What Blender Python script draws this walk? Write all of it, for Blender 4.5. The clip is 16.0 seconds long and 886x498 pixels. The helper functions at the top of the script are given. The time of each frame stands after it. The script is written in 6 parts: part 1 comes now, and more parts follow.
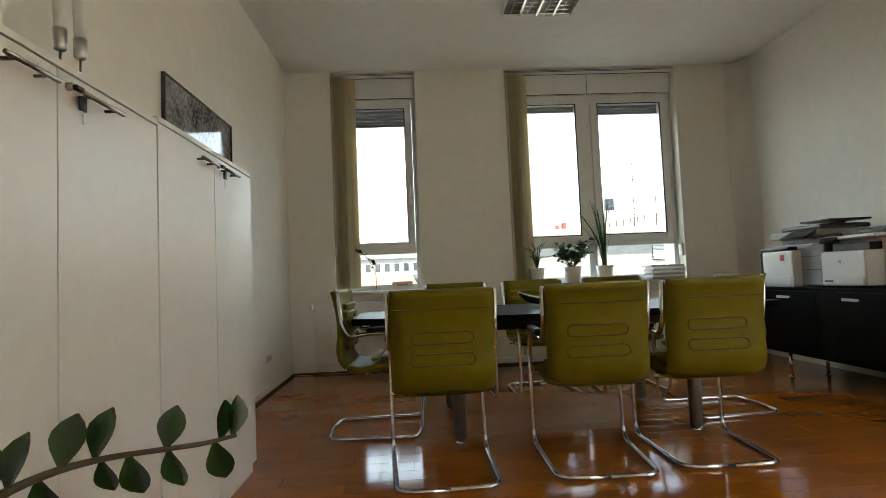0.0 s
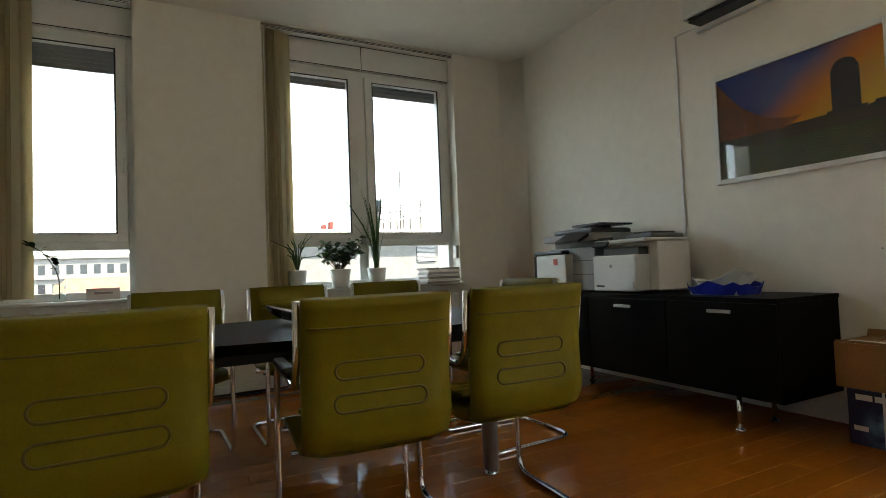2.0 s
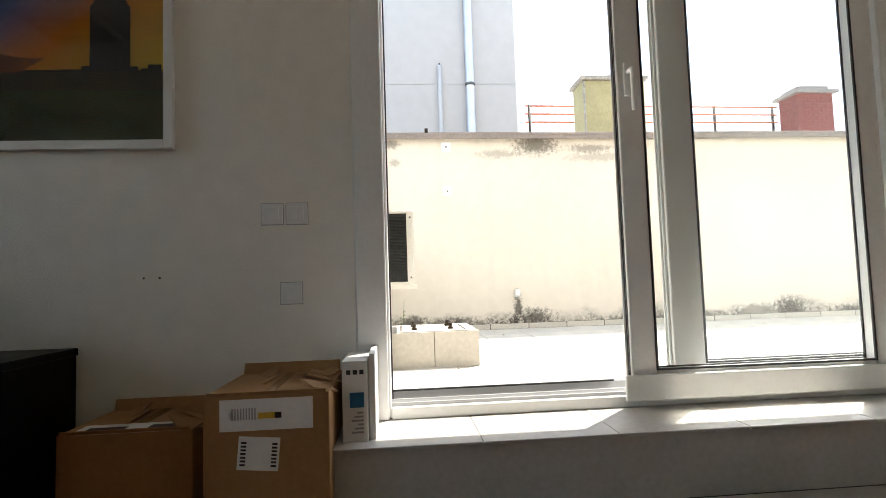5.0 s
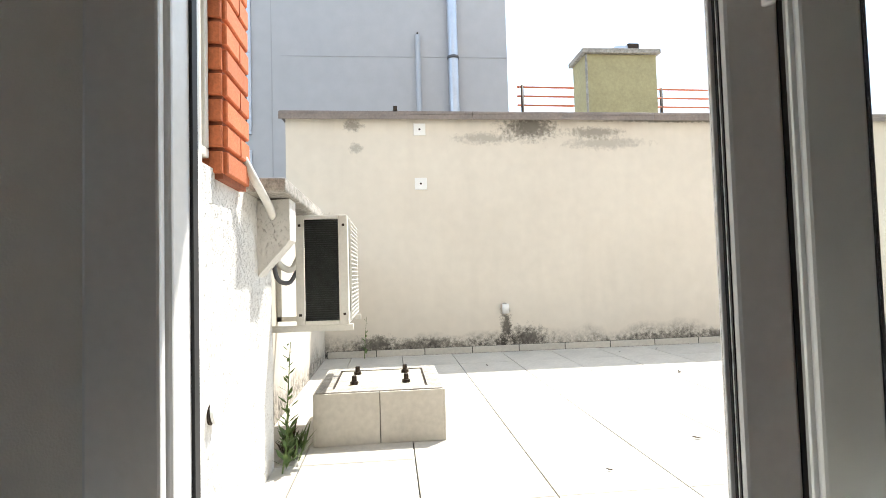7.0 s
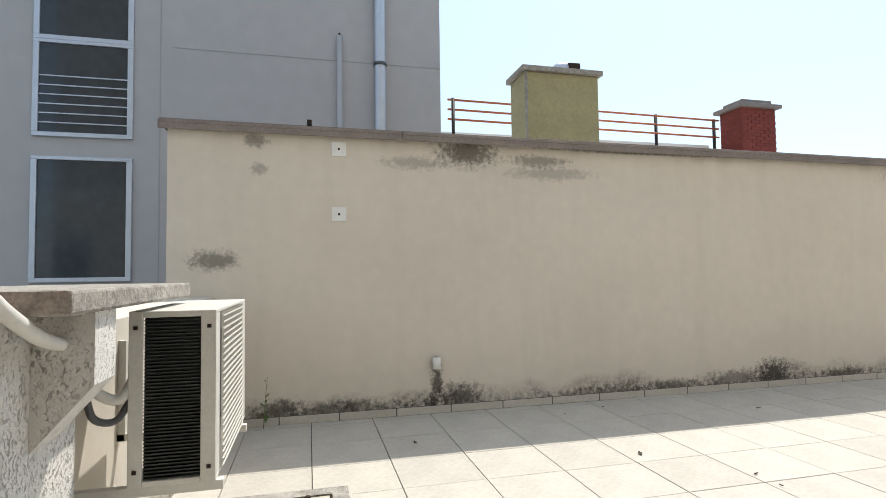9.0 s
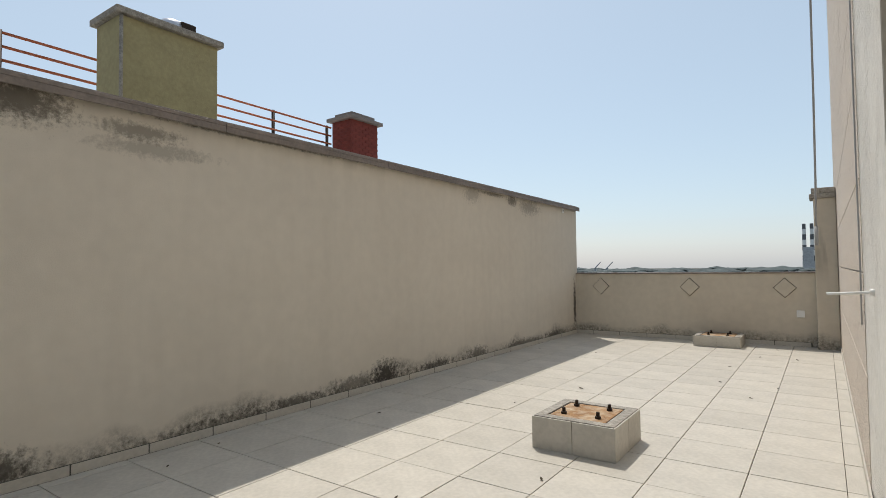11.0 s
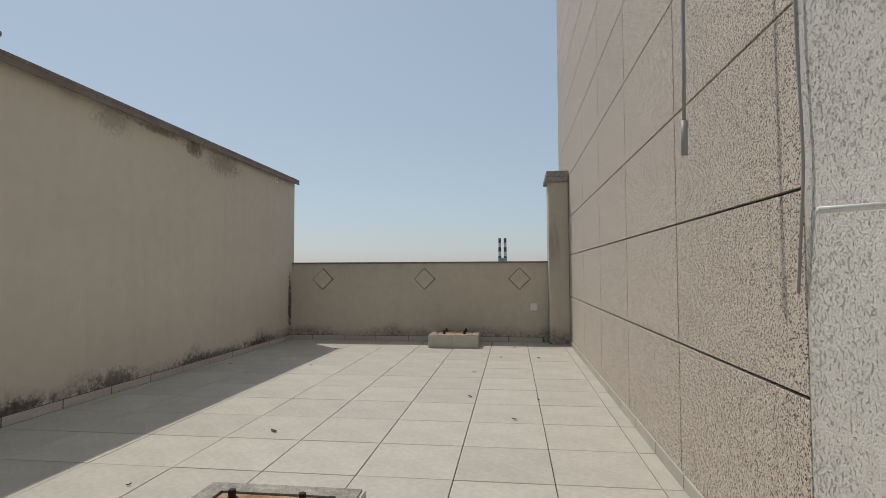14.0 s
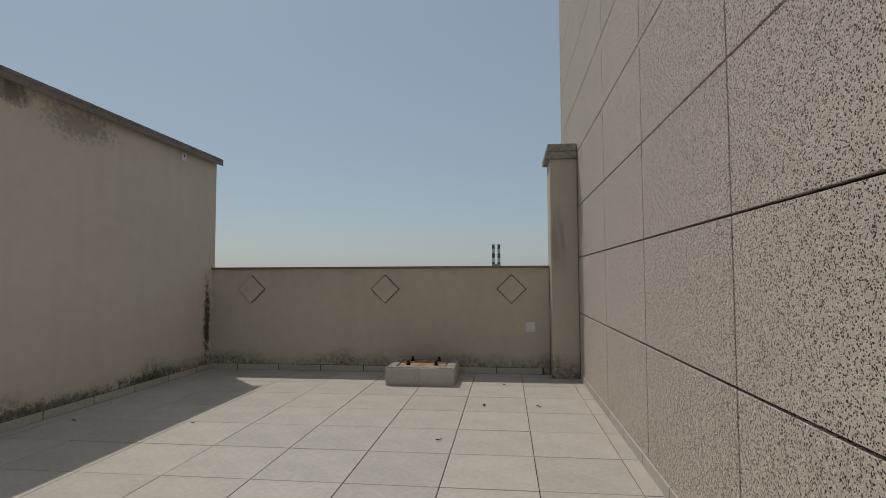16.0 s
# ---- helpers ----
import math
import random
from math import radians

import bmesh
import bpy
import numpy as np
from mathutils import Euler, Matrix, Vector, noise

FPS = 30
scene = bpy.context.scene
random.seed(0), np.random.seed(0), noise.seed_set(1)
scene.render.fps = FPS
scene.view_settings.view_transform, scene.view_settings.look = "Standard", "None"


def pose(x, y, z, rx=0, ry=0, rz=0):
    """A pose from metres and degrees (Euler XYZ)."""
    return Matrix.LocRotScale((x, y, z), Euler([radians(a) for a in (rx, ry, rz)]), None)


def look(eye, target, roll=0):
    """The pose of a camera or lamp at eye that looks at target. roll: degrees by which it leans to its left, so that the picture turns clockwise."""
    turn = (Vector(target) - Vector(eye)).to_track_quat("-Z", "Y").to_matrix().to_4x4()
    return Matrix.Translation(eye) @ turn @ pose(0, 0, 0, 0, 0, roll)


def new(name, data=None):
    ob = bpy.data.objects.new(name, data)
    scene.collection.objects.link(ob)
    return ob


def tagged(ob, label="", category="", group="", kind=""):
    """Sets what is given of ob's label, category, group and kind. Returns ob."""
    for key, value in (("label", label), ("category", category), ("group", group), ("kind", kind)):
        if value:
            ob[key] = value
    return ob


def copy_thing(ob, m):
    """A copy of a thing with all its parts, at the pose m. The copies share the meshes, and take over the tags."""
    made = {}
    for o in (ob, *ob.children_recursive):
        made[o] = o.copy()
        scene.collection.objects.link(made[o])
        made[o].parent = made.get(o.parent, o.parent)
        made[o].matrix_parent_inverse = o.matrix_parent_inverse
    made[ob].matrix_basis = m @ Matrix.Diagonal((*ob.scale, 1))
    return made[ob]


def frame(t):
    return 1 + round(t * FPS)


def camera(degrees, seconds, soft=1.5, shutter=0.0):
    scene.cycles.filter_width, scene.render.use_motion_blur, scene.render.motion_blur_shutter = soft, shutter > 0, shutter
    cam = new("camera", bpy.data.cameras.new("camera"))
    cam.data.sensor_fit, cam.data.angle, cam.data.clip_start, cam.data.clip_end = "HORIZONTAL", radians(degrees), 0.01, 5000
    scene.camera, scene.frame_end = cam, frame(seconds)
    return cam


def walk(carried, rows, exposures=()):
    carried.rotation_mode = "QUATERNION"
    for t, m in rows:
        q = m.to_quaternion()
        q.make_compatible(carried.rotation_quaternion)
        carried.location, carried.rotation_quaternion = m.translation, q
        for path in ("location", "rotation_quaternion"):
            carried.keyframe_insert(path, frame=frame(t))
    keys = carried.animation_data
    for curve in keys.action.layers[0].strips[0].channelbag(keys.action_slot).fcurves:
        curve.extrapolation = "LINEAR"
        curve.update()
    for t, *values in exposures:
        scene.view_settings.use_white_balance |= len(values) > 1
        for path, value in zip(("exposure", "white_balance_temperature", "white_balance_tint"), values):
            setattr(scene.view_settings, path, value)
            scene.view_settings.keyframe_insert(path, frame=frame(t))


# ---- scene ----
cam = camera(79.0, 16.0, soft=0.8)
PATH = [
    (0, (-0.432, -0.84, 0.967), (-0.328, 1.155, 1.073), -2.4),
    (0.5, (-0.43, -0.577, 0.972), (-0.428, 1.420, 1.080), -2.4),
    (1, (-0.40, -0.302, 0.985), (-0.318, 1.694, 1.096), -2.45),
    (1.5, (-0.285, -0.097, 0.988), (0.181, 1.846, 1.080), -2.4),
    (2, (-0.175, 0.108, 0.985), (0.75, 1.88, 1.062), -2.2),
    (2.5, (-0.03, 0.285, 0.95), (1.318, 1.765, 1.042), -1.65),
    (3, (0.145, 0.415, 0.872), (1.899, 1.366, 1.003), -0.8),
    (3.5, (0.347, 0.491, 0.828), (2.291, 0.935, 0.982), -1.2),
    (4, (0.591, 0.552, 0.848), (2.579, 0.711, 0.996), -1.5),
    (4.5, (0.903, 0.642, 0.9), (2.897, 0.585, 1.044), -1.7),
    (4.7, (1.026, 0.659, 0.922), (3.015, 0.514, 1.065), -2.0),
    (6.8, (2.326, 0.36, 1.178), (4.315, 0.163, 1.264), -1.5),
    (7, (2.43, 0.329, 1.191), (4.419, 0.136, 1.276), -1.6),
    (7.5, (2.692, 0.277, 1.246), (4.682, 0.095, 1.333), -1.6),
    (8, (2.933, 0.264, 1.413), (4.921, 0.069, 1.513), -1.8),
    (8.2, (2.994, 0.253, 1.454), (4.981, 0.049, 1.554), -1.5),
    (10.3, (3.775, 0.259, 1.702), (5.314, -1.017, 1.773), -1.3),
    (10.5, (3.854, 0.192, 1.695), (5.305, -1.183, 1.764), -1.2),
    (11, (4.016, -0.019, 1.647), (5.171, -1.65, 1.717), -0.7),
    (11.5, (4.184, -0.206, 1.461), (4.987, -2.036, 1.536), -0.4),
    (12, (4.37, -0.431, 1.376), (4.913, -2.354, 1.456), -0.1),
    (12.5, (4.499, -0.799, 1.353), (4.986, -2.737, 1.436), -0.1),
    (13, (4.597, -1.239, 1.363), (4.97, -3.203, 1.447), 0.0),
    (13.5, (4.613, -1.724, 1.352), (4.877, -3.705, 1.437), 0.0),
    (14, (4.639, -2.249, 1.363), (4.895, -4.23, 1.448), -0.2),
    (14.5, (4.626, -2.759, 1.371), (4.862, -4.743, 1.459), -0.1),
    (15, (4.584, -3.275, 1.374), (4.81, -5.259, 1.472), -0.2),
    (15.5, (4.591, -3.755, 1.375), (4.818, -5.739, 1.478), -0.2),
    (16, (4.594, -4.269, 1.382), (4.827, -6.252, 1.49), -0.2),
]
EXPOSURES = [(0.0, 3.28, 7400, 8), (1.5, 3.08, 7400, 8), (2.5, 2.82, 7350, 8), (3.5, 2.62, 6900, 10), (4.7, 2.38, 6600, 10), (6.8, 1.82, 6350, 10), (8.2, 1.12, 6300, 10), (10.3, 0.2, 6650, 10), (11.0, 0.05, 6650, 10), (12.5, -0.2, 6600, 10), (14.5, -0.52, 6600, 10), (16.0, -0.82, 6600, 10)]
walk(cam, [(t, look(eye, target, roll)) for t, eye, target, roll in PATH], EXPOSURES)

# ---- world, sun, exposure ----
world = bpy.data.worlds.new("world")
scene.world = world
world.use_nodes = True
wt = world.node_tree
sky = wt.nodes.new("ShaderNodeTexSky")
sky.sky_type = 'NISHITA'
sky.sun_disc = False
sky.sun_elevation = radians(60)
sky.sun_rotation = radians(135)
sky.air_density, sky.dust_density, sky.ozone_density = 1.0, 1.0, 1.6
haze = wt.nodes.new("ShaderNodeHueSaturation")
haze.inputs["Hue"].default_value, haze.inputs["Saturation"].default_value = 0.485, 0.95
wt.links.new(sky.outputs[0], haze.inputs["Color"])
veil = wt.nodes.new("ShaderNodeMix")
veil.data_type = 'RGBA'
veil.inputs["Factor"].default_value = 0.5
veil.inputs["B"].default_value = (4.5, 5.28, 6.2, 1)
wt.links.new(haze.outputs[0], veil.inputs["A"])
wt.links.new(veil.outputs["Result"], wt.nodes["Background"].inputs[0])
wt.nodes["Background"].inputs[1].default_value = 0.13
sun = new("sun", bpy.data.lights.new("sun", 'SUN'))
sun.data.energy, sun.data.angle, sun.data.color = 2.9, radians(0.55), (1.0, 0.95, 0.87)
sun.matrix_world = look((0, 0, 30), (-0.404 * 10, 0.40 * 10, 20))


# ---- materials ----
def material(name, color, rough=0.6, metal=0.0, var=0.12, scale=6.0, bump=0.0, bump_scale=60.0, spec=0.5, color2=None, coat=0.0, piece=0.0):
    """Two scales of mottling round a base colour, with fine relief; piece: how far single pieces differ."""
    m = bpy.data.materials.new(name)
    m.use_nodes = True
    nt = m.node_tree
    b = nt.nodes["Principled BSDF"]
    b.inputs["Roughness"].default_value, b.inputs["Metallic"].default_value = rough, metal
    b.inputs["Specular IOR Level"].default_value = spec
    b.inputs["Coat Weight"].default_value = coat
    b.inputs["Coat Roughness"].default_value = 0.06
    geo = nt.nodes.new("ShaderNodeTexCoord")
    n1, n2 = nt.nodes.new("ShaderNodeTexNoise"), nt.nodes.new("ShaderNodeTexNoise")
    n1.inputs["Scale"].default_value, n2.inputs["Scale"].default_value = scale, scale * 9
    n1.inputs["Detail"].default_value = n2.inputs["Detail"].default_value = 5
    add = nt.nodes.new("ShaderNodeMath")
    add.operation = 'ADD'
    ramp = nt.nodes.new("ShaderNodeMapRange")
    ramp.inputs["From Min"].default_value, ramp.inputs["From Max"].default_value = 0.7, 1.3
    mix = nt.nodes.new("ShaderNodeMix")
    mix.data_type = 'RGBA'
    c2 = color2 or tuple(c * (1 - var * 2) for c in color)
    mix.inputs["A"].default_value, mix.inputs["B"].default_value = (*c2, 1), (*[min(1, c * (1 + var * 0.4)) for c in color], 1)
    for n in (n1, n2):
        nt.links.new(geo.outputs["Object"], n.inputs["Vector"])
    nt.links.new(n1.outputs["Fac"], add.inputs[0])
    nt.links.new(n2.outputs["Fac"], add.inputs[1])
    nt.links.new(add.outputs[0], ramp.inputs["Value"])
    nt.links.new(ramp.outputs[0], mix.inputs["Factor"])
    last = mix.outputs["Result"]
    if piece:
        info = nt.nodes.new("ShaderNodeObjectInfo")
        hsv = nt.nodes.new("ShaderNodeHueSaturation")
        r = nt.nodes.new("ShaderNodeMapRange")
        r.inputs["To Min"].default_value, r.inputs["To Max"].default_value = 1 - piece, 1 + piece
        nt.links.new(info.outputs["Random"], r.inputs["Value"])
        nt.links.new(r.outputs[0], hsv.inputs["Value"])
        nt.links.new(last, hsv.inputs["Color"])
        last = hsv.outputs[0]
    nt.links.new(last, b.inputs["Base Color"])
    if bump:
        n3, bp = nt.nodes.new("ShaderNodeTexNoise"), nt.nodes.new("ShaderNodeBump")
        n3.inputs["Scale"].default_value, n3.inputs["Detail"].default_value = bump_scale, 4
        bp.inputs["Strength"].default_value, bp.inputs["Distance"].default_value = bump, 0.01
        nt.links.new(geo.outputs["Object"], n3.inputs["Vector"])
        nt.links.new(n3.outputs["Fac"], bp.inputs["Height"])
        nt.links.new(bp.outputs[0], b.inputs["Normal"])
    return m


def tint(m, builder):
    """Lets builder(nodes, links, colour_socket) put another layer over m's base colour."""
    nt = m.node_tree
    b = nt.nodes["Principled BSDF"]
    src = b.inputs["Base Color"].links[0].from_socket
    nt.links.new(builder(nt, src), b.inputs["Base Color"])
    return m


def node(nt, kind, **inputs):
    n = nt.nodes.new(kind)
    for k, v in inputs.items():
        n.inputs[k.replace("_", " ")].default_value = v
    return n


def over(nt, fac, under, color):
    """Lays color over under by fac."""
    mx = nt.nodes.new("ShaderNodeMix")
    mx.data_type = 'RGBA'
    nt.links.new(fac, mx.inputs["Factor"])
    nt.links.new(under, mx.inputs["A"])
    mx.inputs["B"].default_value = (*color, 1)
    return mx.outputs["Result"]


def calc(nt, op, a, b=0.0, clamp=False):
    n = nt.nodes.new("ShaderNodeMath")
    n.operation, n.use_clamp = op, clamp
    for i, v in enumerate((a, b)):
        if isinstance(v, (int, float)):
            n.inputs[i].default_value = v
        else:
            nt.links.new(v, n.inputs[i])
    return n.outputs[0]


def stains(low, high, dark, strength=0.85, patches=1.3, spots=()):
    """Damp: mould that creeps up from the foot and soot that runs down from the coping, in ragged patches."""
    def build(nt, src):
        pos = nt.nodes.new("ShaderNodeNewGeometry")
        sep = nt.nodes.new("ShaderNodeSeparateXYZ")
        nt.links.new(pos.outputs["Position"], sep.inputs[0])
        big, fine = node(nt, "ShaderNodeTexNoise", Scale=patches, Detail=4.0), node(nt, "ShaderNodeTexNoise", Scale=22.0, Detail=8.0, Roughness=0.75)
        streak = node(nt, "ShaderNodeTexNoise", Scale=1.0, Detail=5.0)
        mp = node(nt, "ShaderNodeMapping", Scale=(5.0, 5.0, 0.5))
        nt.links.new(pos.outputs["Position"], mp.inputs["Vector"])
        nt.links.new(mp.outputs[0], streak.inputs["Vector"])
        for n in (big, fine):
            nt.links.new(pos.outputs["Position"], n.inputs["Vector"])
        patch = calc(nt, 'MULTIPLY', calc(nt, 'SUBTRACT', big.outputs["Fac"], 0.38, True), 3.6, True)
        reach = calc(nt, 'MULTIPLY', patch, 0.14)
        foot = calc(nt, 'MULTIPLY', calc(nt, 'SUBTRACT', calc(nt, 'ADD', reach, low), sep.outputs["Z"]), 6.0, True)
        grit = calc(nt, 'MULTIPLY', calc(nt, 'SUBTRACT', fine.outputs["Fac"], 0.34, True), 3.6, True)
        out = over(nt, calc(nt, 'MULTIPLY', calc(nt, 'MULTIPLY', foot, grit), strength), src, dark)
        drip = calc(nt, 'MULTIPLY', calc(nt, 'SUBTRACT', streak.outputs["Fac"], 0.49, True), 6.0, True)
        top = calc(nt, 'MULTIPLY', calc(nt, 'SUBTRACT', sep.outputs["Z"], high), 2.2, True)
        out = over(nt, calc(nt, 'MULTIPLY', calc(nt, 'MULTIPLY', drip, top), strength * 0.6), out, dark)
        for y, z, ry, rz, k in spots:
            u = calc(nt, 'MULTIPLY', calc(nt, 'SUBTRACT', sep.outputs["Y"], y), 1 / ry)
            v = calc(nt, 'MULTIPLY', calc(nt, 'SUBTRACT', sep.outputs["Z"], z), 1 / rz)
            d = calc(nt, 'SQRT', calc(nt, 'ADD', calc(nt, 'MULTIPLY', u, u), calc(nt, 'MULTIPLY', v, v)))
            ragged = calc(nt, 'ADD', calc(nt, 'SUBTRACT', 0.75, d), calc(nt, 'MULTIPLY', calc(nt, 'SUBTRACT', fine.outputs["Fac"], 0.5), 1.9))
            out = over(nt, calc(nt, 'MULTIPLY', calc(nt, 'MULTIPLY', ragged, 2.2, True), k), out, dark)
        # faint washed streaks and wide trowel patches
        haze = calc(nt, 'MULTIPLY', calc(nt, 'SUBTRACT', streak.outputs["Fac"], 0.5, True), 0.45, True)
        out = over(nt, haze, out, (0.40, 0.355, 0.30))
        wide = node(nt, "ShaderNodeTexNoise", Scale=1.0, Detail=3.0)
        mw = node(nt, "ShaderNodeMapping", Scale=(0.5, 0.5, 1.3))
        nt.links.new(pos.outputs["Position"], mw.inputs["Vector"])
        nt.links.new(mw.outputs[0], wide.inputs["Vector"])
        return over(nt, calc(nt, 'MULTIPLY', calc(nt, 'SUBTRACT', wide.outputs["Fac"], 0.48, True), 0.9, True), out, (0.52, 0.465, 0.385))
    return build


def speckle(scale, colors, cut=0.5):
    def build(nt, src):
        tc = nt.nodes.new("ShaderNodeTexCoord")
        out = src
        for i, (col, c) in enumerate(colors):
            v = node(nt, "ShaderNodeTexVoronoi", Scale=scale * (1 + 0.37 * i))
            nt.links.new(tc.outputs["Object"], v.inputs["Vector"])
            s = nt.nodes.new("ShaderNodeSeparateColor")
            nt.links.new(v.outputs["Color"], s.inputs[0])
            out = over(nt, calc(nt, 'GREATER_THAN', s.outputs[i % 3], c), out, col)
        return out
    return build


def grain(stretch, scale, color, amount=0.5):
    def build(nt, src):
        tc = nt.nodes.new("ShaderNodeTexCoord")
        info = nt.nodes.new("ShaderNodeObjectInfo")
        mp = node(nt, "ShaderNodeMapping", Scale=stretch)
        shift = nt.nodes.new("ShaderNodeVectorMath")
        shift.operation = 'ADD'
        nt.links.new(tc.outputs["Object"], shift.inputs[0])
        r = calc(nt, 'MULTIPLY', info.outputs["Random"], 40.0)
        nt.links.new(r, shift.inputs[1])
        nt.links.new(shift.outputs[0], mp.inputs["Vector"])
        n = node(nt, "ShaderNodeTexNoise", Scale=scale, Detail=6.0, Roughness=0.65)
        nt.links.new(mp.outputs[0], n.inputs["Vector"])
        return over(nt, calc(nt, 'MULTIPLY', calc(nt, 'SUBTRACT', n.outputs["Fac"], 0.42, True), amount * 4, True), src, color)
    return build


def glass_material(name, color=(1, 1, 1), rough=0.0):
    m = bpy.data.materials.new(name)
    m.use_nodes = True
    b = m.node_tree.nodes["Principled BSDF"]
    b.inputs["Base Color"].default_value = (*color, 1)
    b.inputs["Roughness"].default_value, b.inputs["IOR"].default_value = rough, 1.05
    b.inputs["Transmission Weight"].default_value = 1.0
    return m


M_WALL = material("wall_paint", (0.85, 0.82, 0.745), 0.75, var=0.03, scale=1.2, bump=0.15, bump_scale=220)
M_CEIL = material("ceiling_paint", (0.87, 0.86, 0.81), 0.85, var=0.03, scale=1.0, bump=0.1, bump_scale=180)
M_OAK = tint(material("parquet_varnish", (0.36, 0.112, 0.010), 0.10, var=0.08, scale=2.0, bump=0.02, bump_scale=30, spec=0.3, coat=0.06, piece=0.14), grain((1.2, 14, 1), 5.0, (0.28, 0.08, 0.008), 0.4))
M_GAP = material("joint_dark", (0.10, 0.045, 0.02), 0.7)
M_LIME = material("lime_leather", (0.185, 0.144, 0.003), 0.55, var=0.08, scale=14, bump=0.12, bump_scale=420, spec=0.22)
M_SEAM = material("lime_seam", (0.125, 0.095, 0.003), 0.6)
M_CHROME = material("chrome", (0.72, 0.71, 0.69), 0.10, 1.0, var=0.05, scale=20)
M_STEEL = material("satin_steel", (0.55, 0.54, 0.52), 0.33, 1.0, var=0.08, scale=25)
M_BRONZE = material("dark_brushed_steel", (0.30, 0.27, 0.24), 0.28, 1.0, var=0.1, scale=25)
M_ALU = material("grey_leg_paint", (0.42, 0.42, 0.42), 0.35, 0.6, var=0.05)
M_WENGE = tint(material("wenge_veneer", (0.0035, 0.0025, 0.002), 0.42, var=0.2, scale=6, bump=0.02, bump_scale=60, spec=0.06), grain((30, 2, 2), 3.0, (0.010, 0.007, 0.005), 0.4))
M_LACQ = material("white_laminate", (0.83, 0.81, 0.76), 0.32, var=0.02, scale=2, bump=0.02, bump_scale=300)
M_PVC = material("white_pvc", (0.80, 0.80, 0.78), 0.35, var=0.03, scale=5)
M_GASKET = material("black_gasket", (0.02, 0.02, 0.02), 0.6)
M_BLACK = material("black_plastic", (0.022, 0.022, 0.024), 0.42, var=0.1)
M_DGREY = material("dark_grey_plastic", (0.10, 0.10, 0.105), 0.45, var=0.08)
M_GREY = material("grey_plastic", (0.36, 0.36, 0.36), 0.45, var=0.05)
M_WHITEP = material("white_plastic", (0.78, 0.78, 0.76), 0.42, var=0.03)
M_GLASS = glass_material("pane_glass", (0.97, 0.99, 0.98))
# door panes: clear glass with a trace of translucent white mixed in
M_MILKY = glass_material("milky_door_glass", (0.97, 0.99, 0.98))
nd = M_MILKY.node_tree
scatter = nd.nodes.new("ShaderNodeBsdfTranslucent")
scatter.inputs[0].default_value = (0.80, 0.80, 0.78, 1)
film_ = nd.nodes.new("ShaderNodeMixShader")
film_.inputs[0].default_value = 0.018
nd.links.new(nd.nodes["Principled BSDF"].outputs[0], film_.inputs[1])
nd.links.new(scatter.outputs[0], film_.inputs[2])
nd.links.new(film_.outputs[0], nd.nodes["Material Output"].inputs[0])
M_FACING = glass_material("picture_glass")
M_FACING.node_tree.nodes["Principled BSDF"].inputs["IOR"].default_value = 1.45
M_PAPER = material("white_paper", (0.82, 0.81, 0.78), 0.8, var=0.03)
M_CARD = tint(material("corrugated_card", (0.38, 0.20, 0.075), 0.8, var=0.10, scale=5, bump=0.06, bump_scale=90), grain((1, 1, 30), 4.0, (0.31, 0.155, 0.055), 0.3))
M_BLUE = material("blue_print", (0.012, 0.03, 0.20), 0.35, var=0.25, scale=4)
M_YEL = material("yellow_print", (0.70, 0.45, 0.04), 0.5)
M_INK = material("black_print", (0.02, 0.02, 0.02), 0.6)
M_RED = material("red_print", (0.5, 0.03, 0.03), 0.5)
M_STEP = material("grey_stone_tile", (0.50, 0.475, 0.44), 0.38, var=0.08, scale=5, bump=0.03, bump_scale=120, piece=0.04)
M_FABRIC = material("cream_blind_fabric", (0.62, 0.54, 0.36), 0.8, var=0.08, scale=8, bump=0.05, bump_scale=300)
nt_ = M_FABRIC.node_tree
thin = nt_.nodes.new("ShaderNodeBsdfTranslucent")
thin.inputs[0].default_value = (0.75, 0.66, 0.45, 1)
both = nt_.nodes.new("ShaderNodeMixShader")
both.inputs[0].default_value = 0.45
nt_.links.new(nt_.nodes["Principled BSDF"].outputs[0], both.inputs[1])
nt_.links.new(thin.outputs[0], both.inputs[2])
nt_.links.new(both.outputs[0], nt_.nodes["Material Output"].inputs[0])
M_SHUT = material("grey_shutter_slat", (0.23, 0.23, 0.24), 0.5, var=0.06)
M_LEAF = material("leaf_green", (0.055, 0.15, 0.028), 0.38, var=0.3, scale=12, piece=0.2)
M_LEAFG = material("waxy_leaf_green", (0.022, 0.075, 0.014), 0.22, var=0.25, scale=16, piece=0.25)
M_STALK = material("brown_stalk", (0.075, 0.055, 0.025), 0.6)
M_POT = material("white_pot_glaze", (0.78, 0.77, 0.74), 0.3, var=0.03)
M_SOIL = material("potting_soil", (0.03, 0.02, 0.013), 0.95, bump=0.5, bump_scale=80)
M_TILE = material("terrace_tile", (0.55, 0.515, 0.45), 0.55, var=0.09, scale=3.5, bump=0.06, bump_scale=160, piece=0.05)
M_GROUT = material("grey_grout", (0.11, 0.105, 0.09), 0.9, var=0.2, scale=12, bump=0.2)
